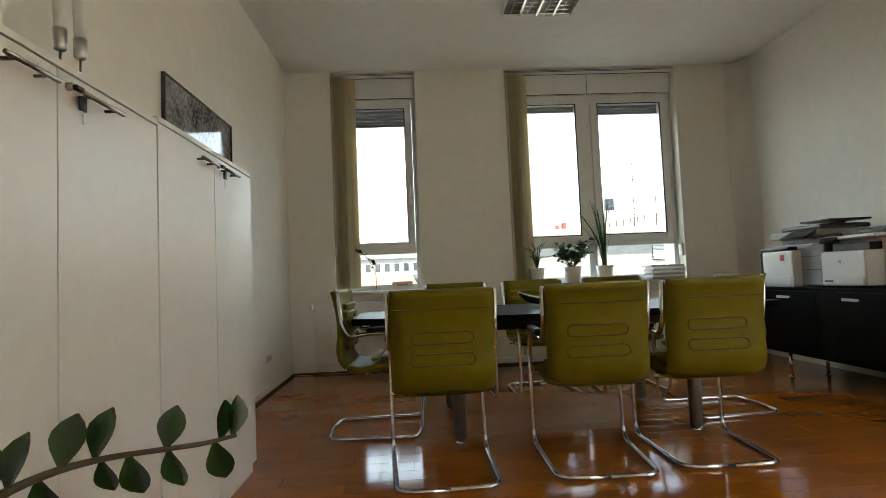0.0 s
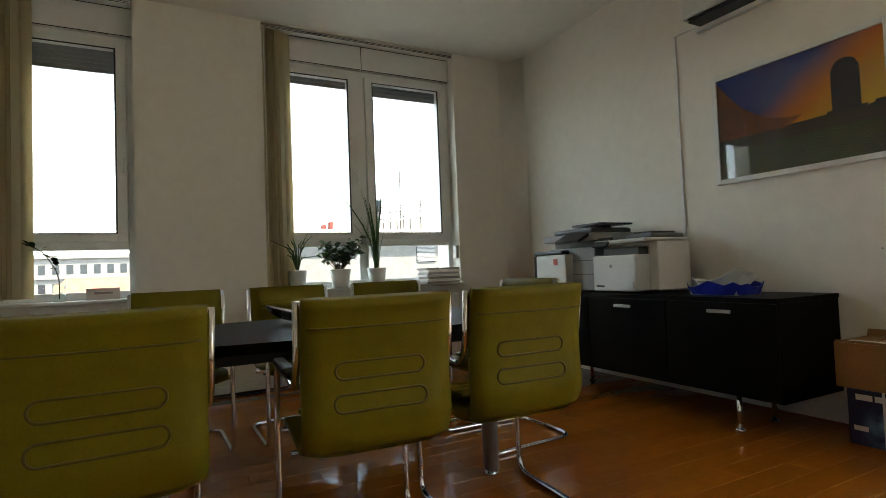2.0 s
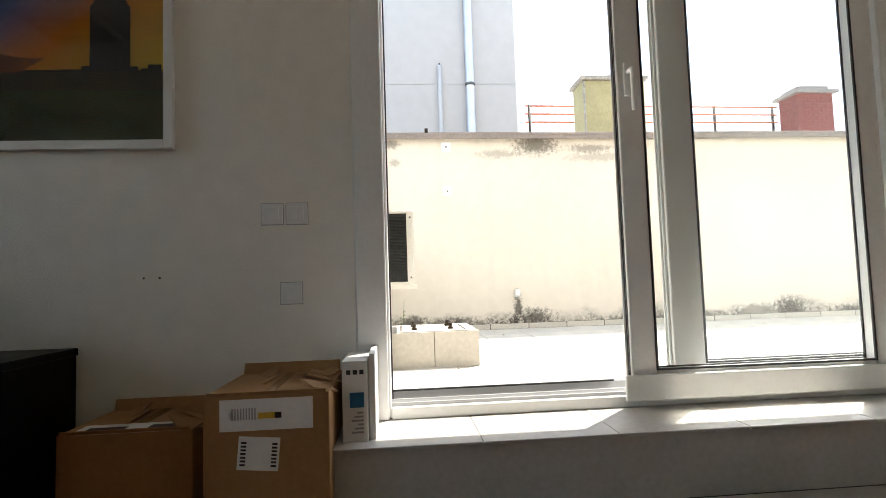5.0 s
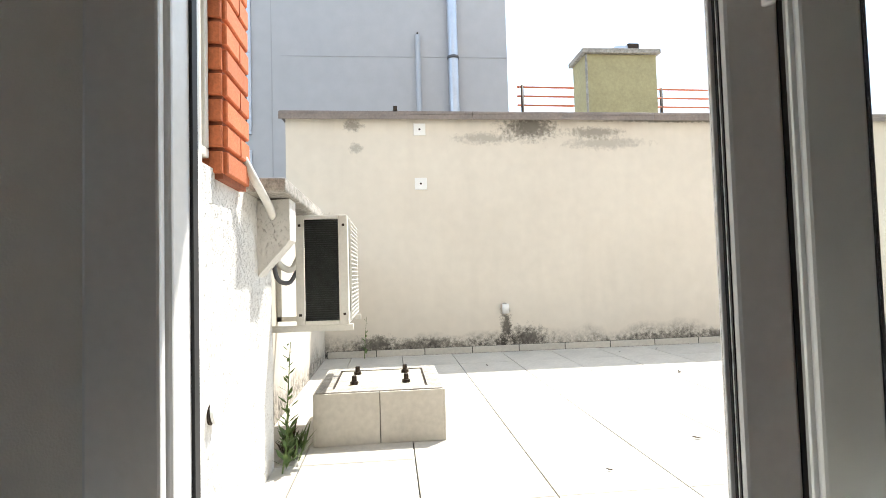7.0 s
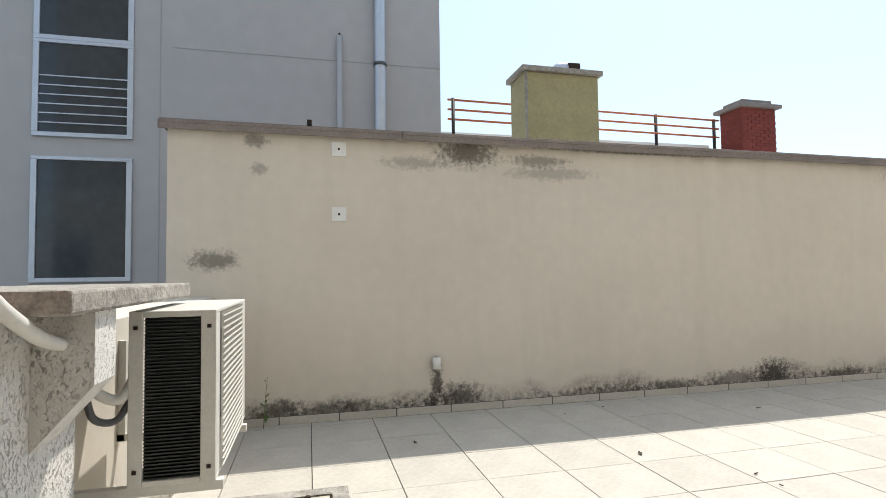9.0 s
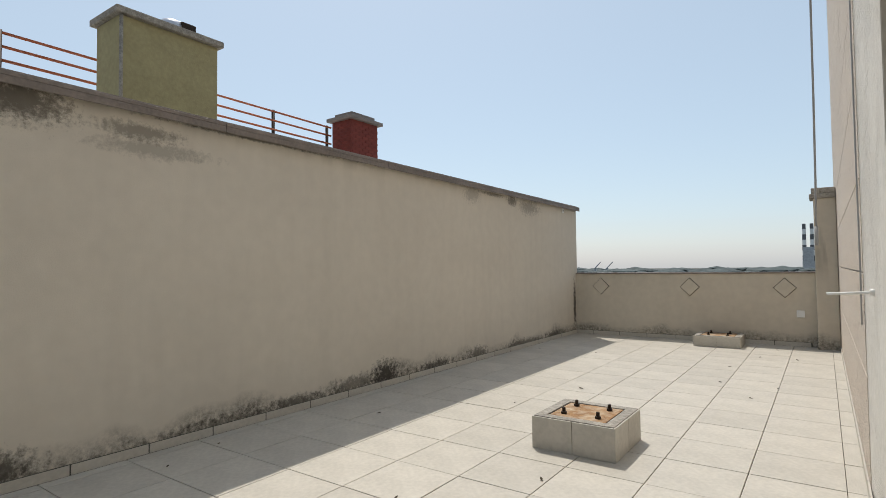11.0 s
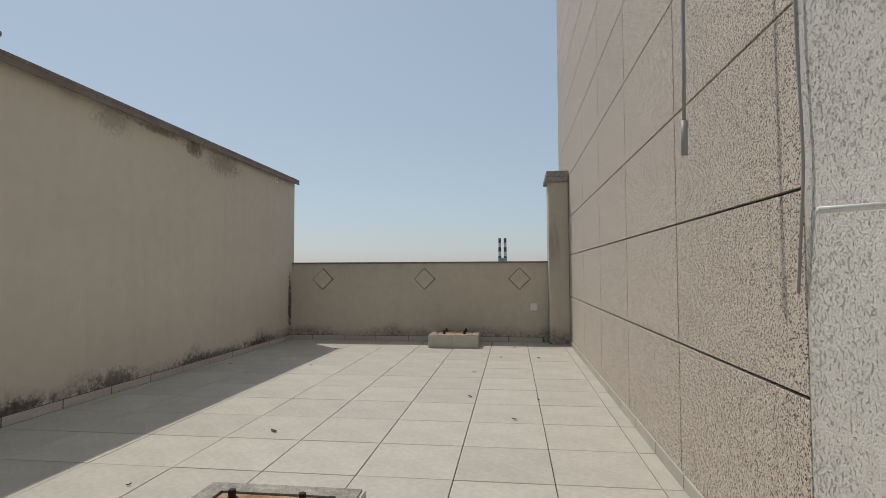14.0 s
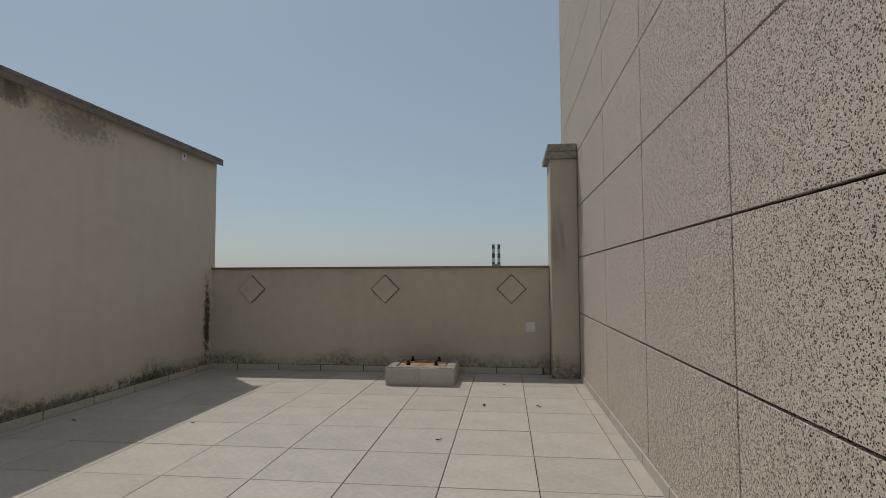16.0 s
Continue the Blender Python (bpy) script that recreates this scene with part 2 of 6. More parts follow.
# mould and soot on the long wall: y, z, half width, half height, depth
WALL_SPOTS = [(-1.08, 0.47, 0.36, 0.20, 0.8), (-0.86, 0.60, 0.09, 0.30, 0.85), (-4.55, 0.47, 0.36, 0.26, 0.95), (-6.5, 0.44, 0.45, 0.16, 0.7), (0.0, 0.43, 0.8, 0.12, 0.6), (-2.6, 0.42, 0.9, 0.09, 0.5),
              (-1.15, 2.70, 0.5, 0.22, 0.55), (-0.7, 2.60, 0.5, 0.10, 0.4), (-2.0, 2.54, 0.7, 0.10, 0.38), (0.69, 2.74, 0.16, 0.10, 0.6), (0.67, 2.50, 0.10, 0.09, 0.45), (1.02, 1.72, 0.30, 0.14, 0.7),
              (-8.2, 2.64, 0.6, 0.2, 0.5), (-6.4, 2.68, 0.35, 0.2, 0.35), (-4.1, 0.45, 0.7, 0.14, 0.6), (-8.0, 0.42, 1.2, 0.10, 0.6), (-10.14, 0.9, 0.11, 0.75, 0.97), (-0.82, 0.40, 0.10, 0.12, 0.95), (0.5, 0.45, 0.35, 0.16, 0.8), (-3.3, 0.43, 0.5, 0.10, 0.75), (-5.5, 0.43, 0.6, 0.10, 0.75), (-9.2, 0.43, 0.7, 0.09, 0.8), (-1.2, 2.74, 0.40, 0.20, 0.85), (-1.9, 2.66, 0.5, 0.10, 0.6), (-7.6, 2.70, 0.25, 0.14, 0.75), (-7.0, 2.74, 0.5, 0.06, 0.6), (-3.0, 2.79, 1.6, 0.035, 0.7)]
M_STAIN = tint(material("stained_render", (0.665, 0.61, 0.52), 0.9, var=0.035, scale=0.9, bump=0.14, bump_scale=140), stains(0.515, 2.66, (0.045, 0.038, 0.03), 0.97, 1.6, WALL_SPOTS))
def scratched(m, color):
    """Scraped render: ragged upright pits, coloured darker than the face, over a fine grain."""
    nt = m.node_tree
    b = nt.nodes["Principled BSDF"]
    tc = nt.nodes.new("ShaderNodeTexCoord")
    mp = node(nt, "ShaderNodeMapping", Scale=(1.0, 1.0, 0.75))
    nt.links.new(tc.outputs["Object"], mp.inputs["Vector"])
    pits = node(nt, "ShaderNodeTexNoise", Scale=105.0, Detail=6.0, Roughness=0.66, Distortion=0.7)
    area = node(nt, "ShaderNodeTexNoise", Scale=2.2, Detail=3.0)
    nt.links.new(mp.outputs[0], pits.inputs["Vector"])
    nt.links.new(tc.outputs["Object"], area.inputs["Vector"])
    level = calc(nt, 'ADD', pits.outputs["Fac"], calc(nt, 'MULTIPLY', calc(nt, 'SUBTRACT', area.outputs["Fac"], 0.5), 0.28))
    cut = calc(nt, 'MULTIPLY', calc(nt, 'SUBTRACT', level, 0.555, True), 10.0, True)
    src = b.inputs["Base Color"].links[0].from_socket
    nt.links.new(over(nt, calc(nt, 'MULTIPLY', cut, 0.44), src, color), b.inputs["Base Color"])
    bp = node(nt, "ShaderNodeBump", Strength=0.9, Distance=0.005)
    bp.invert = True
    nt.links.new(cut, bp.inputs["Height"])
    if b.inputs["Normal"].links:
        nt.links.new(b.inputs["Normal"].links[0].from_socket, bp.inputs["Normal"])
    nt.links.new(bp.outputs[0], b.inputs["Normal"])
    return m


M_STUCCO = scratched(material("white_rough_render", (0.78, 0.755, 0.70), 0.9, var=0.06, scale=2.5, bump=0.45, bump_scale=150), (0.42, 0.39, 0.345))
M_PARAPET = tint(material("parapet_render", (0.62, 0.56, 0.46), 0.9, var=0.05, scale=1.1, bump=0.14, bump_scale=140), stains(0.50, 1.38, (0.05, 0.042, 0.032), 0.95, 1.8))
M_REVEAL = material("fine_render", (0.66, 0.62, 0.55), 0.88, var=0.05, scale=2.5, bump=0.35, bump_scale=120)
M_PANEL = tint(material("aggregate_panel", (0.70, 0.62, 0.535), 0.85, var=0.05, scale=2.0, bump=0.5, bump_scale=230, piece=0.03),
               speckle(150, (((0.80, 0.72, 0.62), 0.80), ((0.36, 0.27, 0.21), 0.85), ((0.045, 0.035, 0.028), 0.885))))
M_COPING = material("coping_metal", (0.25, 0.21, 0.185), 0.6, 0.2, var=0.15, scale=4)
M_BRICK = material("orange_facing_brick", (0.58, 0.17, 0.065), 0.8, var=0.14, scale=9, bump=0.3, bump_scale=90, piece=0.12)
M_REDBR = material("red_brick", (0.20, 0.036, 0.024), 0.8, var=0.15, scale=9, bump=0.3, bump_scale=90, piece=0.12)
M_MORTAR = material("brick_mortar", (0.30, 0.10, 0.05), 0.9, var=0.15)
M_CONC = tint(material("weathered_concrete", (0.44, 0.41, 0.36), 0.9, var=0.22, scale=14, bump=0.5, bump_scale=70), grain((1, 1, 1), 30.0, (0.10, 0.09, 0.075), 0.5))
M_RUST = tint(material("rusty_plate", (0.40, 0.23, 0.10), 0.85, color2=(0.20, 0.095, 0.035), scale=8, bump=0.4, bump_scale=60), grain((1, 1, 1), 11.0, (0.58, 0.50, 0.38), 0.7))
M_PALE = material("pale_weathered_plate", (0.52, 0.48, 0.38), 0.9, var=0.22, scale=16, bump=0.4, bump_scale=60)
M_BOLT = material("dark_iron", (0.05, 0.035, 0.025), 0.6, 0.6, var=0.3, scale=40)
M_GREYB = material("grey_blue_render", (0.44, 0.435, 0.44), 0.9, var=0.04, scale=0.6, bump=0.1, bump_scale=40)
M_OLIVE = material("olive_render", (0.40, 0.36, 0.20), 0.9, var=0.10, scale=3, bump=0.2, bump_scale=60)
M_ZINC = material("zinc_pipe", (0.52, 0.56, 0.63), 0.35, 0.5, var=0.06)
M_RAIL = material("red_oxide_rail", (0.50, 0.14, 0.06), 0.6, var=0.15)
M_DARKW = material("dark_window_glass", (0.03, 0.04, 0.05), 0.08, var=0.2, scale=1)
M_COIL = material("condenser_fins", (0.05, 0.055, 0.05), 0.6, 0.3, var=0.3, scale=30)
M_ACW = material("cream_metal_casing", (0.70, 0.68, 0.62), 0.45, var=0.06, scale=7)
M_WHITEB = material("pale_facade", (0.72, 0.71, 0.68), 0.9, var=0.05, scale=0.4)
# pale facades darkened so their lines survive the bright indoor exposure
M_FARW = material("dimmed_pale_facade", (0.25, 0.245, 0.235), 0.9, var=0.12, scale=0.5)
M_ROOFT = material("clay_roof_tile", (0.34, 0.12, 0.07), 0.85, var=0.2, scale=1.5)
# distance haze is mixed into the foliage colour
M_TREE = material("hazed_foliage", (0.10, 0.125, 0.12), 0.9, var=0.35, scale=0.05)
M_GROUND = material("city_ground", (0.16, 0.16, 0.14), 0.9, var=0.35, scale=0.02)
M_FAR = material("far_haze_facade", (0.46, 0.47, 0.48), 0.9, var=0.15, scale=0.05)
M_WEED = material("weed_green", (0.13, 0.20, 0.05), 0.7, var=0.3, scale=20)
M_DISH = material("brushed_silver", (0.62, 0.61, 0.60), 0.22, 0.9, var=0.06)


# ---- mesh helpers ----
def mesh_object(name, bm, mat, smooth=False):
    me = bpy.data.meshes.new(name)
    bmesh.ops.recalc_face_normals(bm, faces=bm.faces[:])
    bm.to_mesh(me)
    bm.free()
    me.materials.append(mat)
    if smooth:
        for p in me.polygons:
            p.use_smooth = True
    return new(name, me)


def part(name, bm, mat, parent, label="", smooth=False):
    ob = mesh_object(name, bm, mat, smooth)
    ob.parent = parent
    return tagged(ob, label) if label else ob


def thing(name, at, label, category, group="", turn=0):
    ob = new(name)
    ob.empty_display_size = 0.1
    ob.matrix_world = pose(*at, 0, 0, turn)
    return tagged(ob, label, category, group)


def structure(name, bm, mat, label="", smooth=False):
    return tagged(mesh_object(name, bm, mat, smooth), label, "", "", "structure")


def box(bm, x0, y0, z0, x1, y1, z1, bevel=0.0, m=None):
    r = bmesh.ops.create_cube(bm, size=1.0)
    bmesh.ops.scale(bm, vec=(abs(x1 - x0), abs(y1 - y0), abs(z1 - z0)), verts=r["verts"])
    bmesh.ops.translate(bm, vec=((x0 + x1) / 2, (y0 + y1) / 2, (z0 + z1) / 2), verts=r["verts"])
    vs = r["verts"]
    if bevel:
        es = list({e for v in vs for e in v.link_edges})
        out = bmesh.ops.bevel(bm, geom=es, offset=bevel, segments=2, affect='EDGES', profile=0.5)
        vs = [v for v in out["verts"]]
    if m is not None:
        bmesh.ops.transform(bm, matrix=m, verts=vs)
    return bm


def boxes(*rows, bevel=0.0):
    bm = bmesh.new()
    for r in rows:
        box(bm, *r, bevel=bevel)
    return bm


def tube(bm, pts, r, seg=8, closed=False):
    """A round bar along pts; r is one radius or one a point."""
    pts = [Vector(p) for p in pts]
    n = len(pts)
    rings = []
    side = None
    for i, p in enumerate(pts):
        a = pts[(i - 1) % n] if (closed or i) else p
        b = pts[(i + 1) % n] if (closed or i < n - 1) else p
        d = (b - a).normalized()
        if side is None:
            side = d.orthogonal().normalized()
        side = (side - d * side.dot(d)).normalized()
        up = d.cross(side)
        rr = r[i] if isinstance(r, (list, tuple)) else r
        rings.append([bm.verts.new(p + (side * math.cos(2 * math.pi * k / seg) + up * math.sin(2 * math.pi * k / seg)) * rr) for k in range(seg)])
    for i in range(n if closed else n - 1):
        a, b = rings[i], rings[(i + 1) % n]
        for k in range(seg):
            bm.faces.new((a[k], a[(k + 1) % seg], b[(k + 1) % seg], b[k]))
    if not closed:
        bm.faces.new(rings[0][::-1])
        bm.faces.new(rings[-1])
    return bm


def rounded(pts, radius=0.05, n=4):
    """A polyline with its corners rounded off."""
    pts = [Vector(p) for p in pts]
    out = [pts[0]]
    for a, b, c in zip(pts, pts[1:], pts[2:]):
        u, v = (a - b), (c - b)
        k = min(radius, u.length * 0.45, v.length * 0.45)
        p, q = b + u.normalized() * k, b + v.normalized() * k
        for i in range(n + 1):
            t = i / n
            out.append(p * (1 - t) ** 2 + b * 2 * t * (1 - t) + q * t * t)
    out.append(pts[-1])
    return out


def lathe(bm, rows, at=(0, 0, 0), seg=20):
    """rows of (radius, height), from the bottom up."""
    rings = []
    for r, z in rows:
        rings.append([bm.verts.new((at[0] + r * math.cos(2 * math.pi * k / seg), at[1] + r * math.sin(2 * math.pi * k / seg), at[2] + z)) for k in range(seg)])
    for a, b in zip(rings, rings[1:]):
        for k in range(seg):
            bm.faces.new((a[k], a[(k + 1) % seg], b[(k + 1) % seg], b[k]))
    bm.faces.new(rings[0][::-1])
    bm.faces.new(rings[-1])
    return bm


# ---- the room's shell ----
XW, XE, XO = -1.78, 3.35, 3.80
YN, YO, YS = 5.0, 5.5, -3.0
H = 3.27
ZT = 0.337
ZL = 0.432
DOOR_Y0, DOOR_Y1, DOOR_TOP = -2.64, 0.76, 2.95

structure("wall_west", boxes((XW - 0.3, YS - 0.3, -0.3, XW, YO, H)), M_WALL, "plain white painted wall with a faint grey cast")
structure("wall_south", boxes((XW, YS - 0.3, -0.3, XE, YS, H)), M_WALL, "plain white painted wall behind the walker")
W1, W2, SILL, WTOP = (-1.295, -0.367), (0.63, 2.575), 0.855, 3.255
structure("wall_north", boxes((XW, YN, -0.3, XE, YO, SILL), (XW, YN, SILL, W1[0], YO, H), (W1[1], YN, SILL, W2[0], YO, H), (W2[1], YN, SILL, XE, YO, H),
                              (W1[0], YN, WTOP, W1[1], YO, H), (W2[0], YN, WTOP, W2[1], YO, H)), M_WALL, "white painted window wall with two deep openings")
structure("wall_east", boxes((XE, DOOR_Y1, -0.3, XO - 0.1, YO, H), (XE, YS - 0.3, -0.3, XO - 0.1, DOOR_Y0, H), (XE, DOOR_Y0, DOOR_TOP, XO - 0.1, DOOR_Y1, H),
                             (XE, DOOR_Y0, -0.3, XO - 0.1, DOOR_Y1, 0.40)), M_WALL, "white painted wall with the terrace door")
structure("ceiling", boxes((XW - 0.3, YS - 0.3, H, XO - 0.1, YO, H + 0.25)), M_CEIL, "plain white ceiling")
structure("floor", boxes((XW - 0.3, YS - 0.3, -0.3, XE, YN, -0.012)), M_GAP, "glossy orange-brown strip parquet")
# cove that softens the north-east corner and the wall heads
bm = bmesh.new()
R = 0.22
ring = [(XE - R + R * math.sin(a), YN - R + R * math.cos(a)) for a in [math.pi / 2 * i / 8 for i in range(9)]]
lo = [bm.verts.new((x, y, 0)) for x, y in ring]
hi = [bm.verts.new((x, y, H)) for x, y in ring]
for i in range(8):
    bm.faces.new((lo[i], lo[i + 1], hi[i + 1], hi[i]))
cl, ch = bm.verts.new((XE, YN, 0)), bm.verts.new((XE, YN, H))
bm.faces.new([cl] + lo[::-1]), bm.faces.new([ch] + hi)
structure("wall_corner", bm, M_WALL, "rounded white plaster corner", True)
structure("baseboard", boxes((XW, 2.1, 0, XW + 0.014, YN, 0.075), (XW + 0.014, YN - 0.014, 0, XE - 0.2, YN, 0.075), (XE - 0.014, 0.95, 0, XE, YN - 0.2, 0.075), bevel=0.003), M_LACQ, "low white skirting board")


structure("trim", boxes((XW + 0.014, 2.1, 0, XW + 0.032, YN - 0.032, 0.018), (XW + 0.014, YN - 0.032, 0, XE - 0.2, YN - 0.014, 0.018), bevel=0.004), M_GAP, "dark wooden floor bead along the skirting")


def window(name, x0, x1, lights, label):
    """A white plastic window in its reveal: frame, transom, sashes with shutters half inside their box."""
    w = thing(name, ((x0 + x1) / 2, 5.2, SILL), label, "")
    w["kind"] = "structure"
    fx = lambda v: v - (x0 + x1) / 2
    zz = lambda v: v - SILL
    y0, y1 = -0.05, 0.03
    part("shutter_box", boxes((fx(x0), y0 - 0.03, zz(2.99), fx(x1), y1 + 0.06, zz(WTOP)), bevel=0.004), M_PVC, w)
    part("window_frame", boxes((fx(x0), y0, 0, fx(x0) + 0.05, y1, zz(2.99)), (fx(x1) - 0.05, y0, 0, fx(x1), y1, zz(2.99)), (fx(x0) + 0.05, y0, 0, fx(x1) - 0.05, y1, 0.06),
                               (fx(x0) + 0.05, y0, zz(1.245), fx(x1) - 0.05, y1, zz(1.315)), (fx(x0) + 0.05, y0, zz(2.93), fx(x1) - 0.05, y1, zz(2.99)), bevel=0.006), M_PVC, w)
    part("box_joint", boxes((fx(x0) + 0.01, y0 - 0.033, zz(2.992), fx(x1) - 0.01, y0 - 0.03, zz(2.999)), (fx(x0) + 0.01, y0 - 0.033, zz(3.225), fx(x1) - 0.01, y0 - 0.03, zz(3.231))), M_GASKET, w, "dark joint of the shutter box")
    if len(lights) > 1:
        part("box_joint", boxes((-0.003, y0 - 0.033, zz(3.0), 0.003, y0 - 0.03, zz(3.224))), M_GASKET, w, "upright joint of the shutter box")
    part("window_sill", boxes((fx(x0) - 0.02, -0.26, -0.03, fx(x1) + 0.02, y0, -0.001), bevel=0.008), M_LACQ, w, "white laminate sill board")
    for (a, b, drop), (a2, b2, _) in zip(lights, lights[1:]):
        part("mullion", boxes((fx(b) + 0.002, y0, 0.06, fx(a2) - 0.002, y1, zz(2.93)), bevel=0.006), M_PVC, w)
    for a, b, drop in lights:
        a, b = fx(a), fx(b)
        s = part("sash", boxes((a, y0 - 0.02, zz(1.308), a + 0.075, y1 - 0.01, zz(2.935)), (b - 0.075, y0 - 0.02, zz(1.308), b, y1 - 0.01, zz(2.935)),
                               (a + 0.075, y0 - 0.02, zz(1.308), b - 0.075, y1 - 0.01, zz(1.375)), (a + 0.075, y0 - 0.02, zz(2.885), b - 0.075, y1 - 0.01, zz(2.935)), bevel=0.006), M_PVC, w)
        g = part("pane", boxes((a + 0.07, -0.01, zz(1.37), b - 0.07, 0.0, zz(2.89))), M_GLASS, s)
        g.visible_shadow = False
        part("gasket", boxes((a + 0.073, y0 - 0.022, zz(1.373), a + 0.083, y0 - 0.012, zz(2.887)), (b - 0.085, y0 - 0.022, zz(1.373), b - 0.073, y0 - 0.012, zz(2.887)),
                             (a + 0.083, y0 - 0.022, zz(1.373), b - 0.085, y0 - 0.012, zz(1.381)), (a + 0.083, y0 - 0.022, zz(2.879), b - 0.085, y0 - 0.012, zz(2.887))), M_GASKET, s)
        bm = bmesh.new()
        tube(bm, rounded([(b - 0.028, y0 - 0.02, zz(1.98)), (b - 0.028, y0 - 0.065, zz(1.98)), (b - 0.028, y0 - 0.065, zz(1.86))], 0.02), 0.009)
        part("handle", bm, M_PVC, s, smooth=True)
        g = part("pane", boxes((a, -0.01, 0.06, b, 0.0, zz(1.245))), M_GLASS, w)
        g.visible_shadow = False
        bm = bmesh.new()
        z = 2.93
        while z > 2.93 - drop:
            box(bm, a + 0.03, y1 + 0.004, zz(z - 0.036), b - 0.03, y1 + 0.018, zz(z), 0.004)
            z -= 0.038
        part("roller_shutter", bm, M_SHUT, w, "grey slatted roller shutter, nearly raised")
    # curtain rail with a bunched vertical blind
    part("blind_rail", boxes((fx(x0) + 0.01, -0.19, zz(3.215), fx(x1) - 0.01, -0.13, zz(3.245)), bevel=0.003), M_PVC, w, "double curtain rail")
    for s in (3.222, 3.234):
        part("rail_slot", boxes((fx(x0) + 0.015, -0.193, zz(s), fx(x1) - 0.015, -0.19, zz(s + 0.005))), M_GASKET, w)
    for i in range(9):
        bm = bmesh.new()
        m = Matrix.Translation((fx(x0) + 0.055 + i * 0.019, -0.165 + 0.012 * (i % 3), 0)) @ Matrix.Rotation(radians(36 + 14 * math.sin(i * 2.1)), 4, 'Z')
        box(bm, -0.062, -0.0012, 0.03, 0.062, 0.0012, zz(3.21), 0, m)
        part("blind_slat", bm, M_FABRIC, w, "cream fabric blind slat")
    bm = tube(bmesh.new(), [(fx(x0) + 0.02, -0.22, zz(3.2)), (fx(x0) + 0.022, -0.225, zz(2.2)), (fx(x0) + 0.02, -0.22, zz(1.25))], 0.004, 5)
    part("blind_cord", bm, M_PVC, w)
    return w


window("window_1", W1[0], W1[1], [(W1[0] + 0.052, W1[1] - 0.052, 0.19)], "narrow white plastic window, grey shutter nearly raised, over a radiator")
window("window_2", W2[0], W2[1], [(0.682, 1.535, 0.08), (1.635, 2.523, 0.15)], "wide two-light white plastic window, grey shutters nearly raised")


def radiator(x0, x1):
    r = thing("radiator", ((x0 + x1) / 2, YN, 0.1), "white steel panel radiator on the wall under the window", "radiator")
    w = (x1 - x0) / 2
    part("body", boxes((-w, -0.085, 0, w, -0.03, 0.64), bevel=0.012), M_LACQ, r)
    bm = bmesh.new()
    k = -w + 0.04
    while k < w - 0.04:
        box(bm, k, -0.09, 0.03, k + 0.016, -0.084, 0.61, 0.002)
        k += 0.033
    part("front_ribs", bm, M_LACQ, r)
    tagged(part("top_grille", boxes(*[(-w + 0.02 + i * (2 * w - 0.04) / 26, -0.08, 0.638, -w + 0.02 + (i + 0.6) * (2 * w - 0.04) / 26, -0.034, 0.645) for i in range(26)]), M_LACQ, r), kind="stuff")
    for k in (-w + 0.15, w - 0.19):
        part("bracket", boxes((k, -0.031, 0.1, k + 0.04, 0.0, 0.5)), M_STEEL, r)
    bm = tube(bmesh.new(), rounded([(-w + 0.03, -0.055, 0.0), (-w + 0.03, -0.055, -0.04), (-w - 0.02, -0.03, -0.08)], 0.02), 0.009)
    part("pipe", bm, M_LACQ, r, smooth=True)
    bm = lathe(bmesh.new(), [(0.012, 0), (0.02, 0.01), (0.022, 0.05), (0.012, 0.06)], (-w - 0.03, -0.055, 0.58), 12)
    part("thermostat_valve", bm, M_WHITEP, r, smooth=True)


radiator(-1.52, -0.30)
radiator(0.70, 2.5)

# ---- steps up to the door, clad with grey stone tiles ----
X1, X2 = 2.695, 3.01
YSTEP = 0.885
structure("stair_base", boxes((X1 + 0.012, -2.6, 0, X2 + 0.012, YSTEP - 0.012, 0.19), (X2 + 0.012, -2.6, 0, XE, YSTEP - 0.012, ZL - 0.012), (XE, DOOR_Y0, 0.40, 3.5, DOOR_Y1, ZL - 0.012)), M_GROUT, "two steps clad in grey stone tiles below the door")
stair = thing("stairs", (X1, 0, 0), "two interior steps clad in pale grey stone tiles", "stairs")


def slab(name, x0, y0, z0, x1, y1, z1, parent, mat, bevel=0.003):
    ob = part(name, boxes((x0, y0, z0, x1, y1, z1), bevel=bevel), mat, parent)
    return ob


joints = [YSTEP] + [0.385 - 0.463 * i for i in range(7)] + [-2.6]
for a, b in zip(joints, joints[1:]):
    slab("riser_tile", 0.0, b + 0.002, 0.004, 0.012, a, 0.188, stair, M_STEP)
    slab("tread_tile", -0.012, b + 0.002, 0.190, X2 - X1, a + (0.008 if a == YSTEP else 0.0), 0.202, stair, M_STEP, 0.003)
slab("riser_board", X2 - X1, -2.6, 0.203, X2 - X1 + 0.012, YSTEP, ZL - 0.013, stair, M_STEP)
for a, b in zip(joints, joints[1:]):
    slab("landing_tile", X2 - X1 - 0.012, b + 0.002, ZL - 0.012, XE - X1, a + (0.008 if a == YSTEP else 0.0), ZL, stair, M_STEP, 0.003)
structure("stair_side", boxes((X1, YSTEP - 0.012, 0, X2, YSTEP, 0.19), (X2 + 0.0, YSTEP - 0.012, 0, XE, YSTEP, ZL - 0.013)), M_STEP, "grey stone cladding on the side of the steps")
structure("door_sill", boxes((XE, DOOR_Y0, ZL - 0.012, 3.36, DOOR_Y1, ZL)), M_STEP)


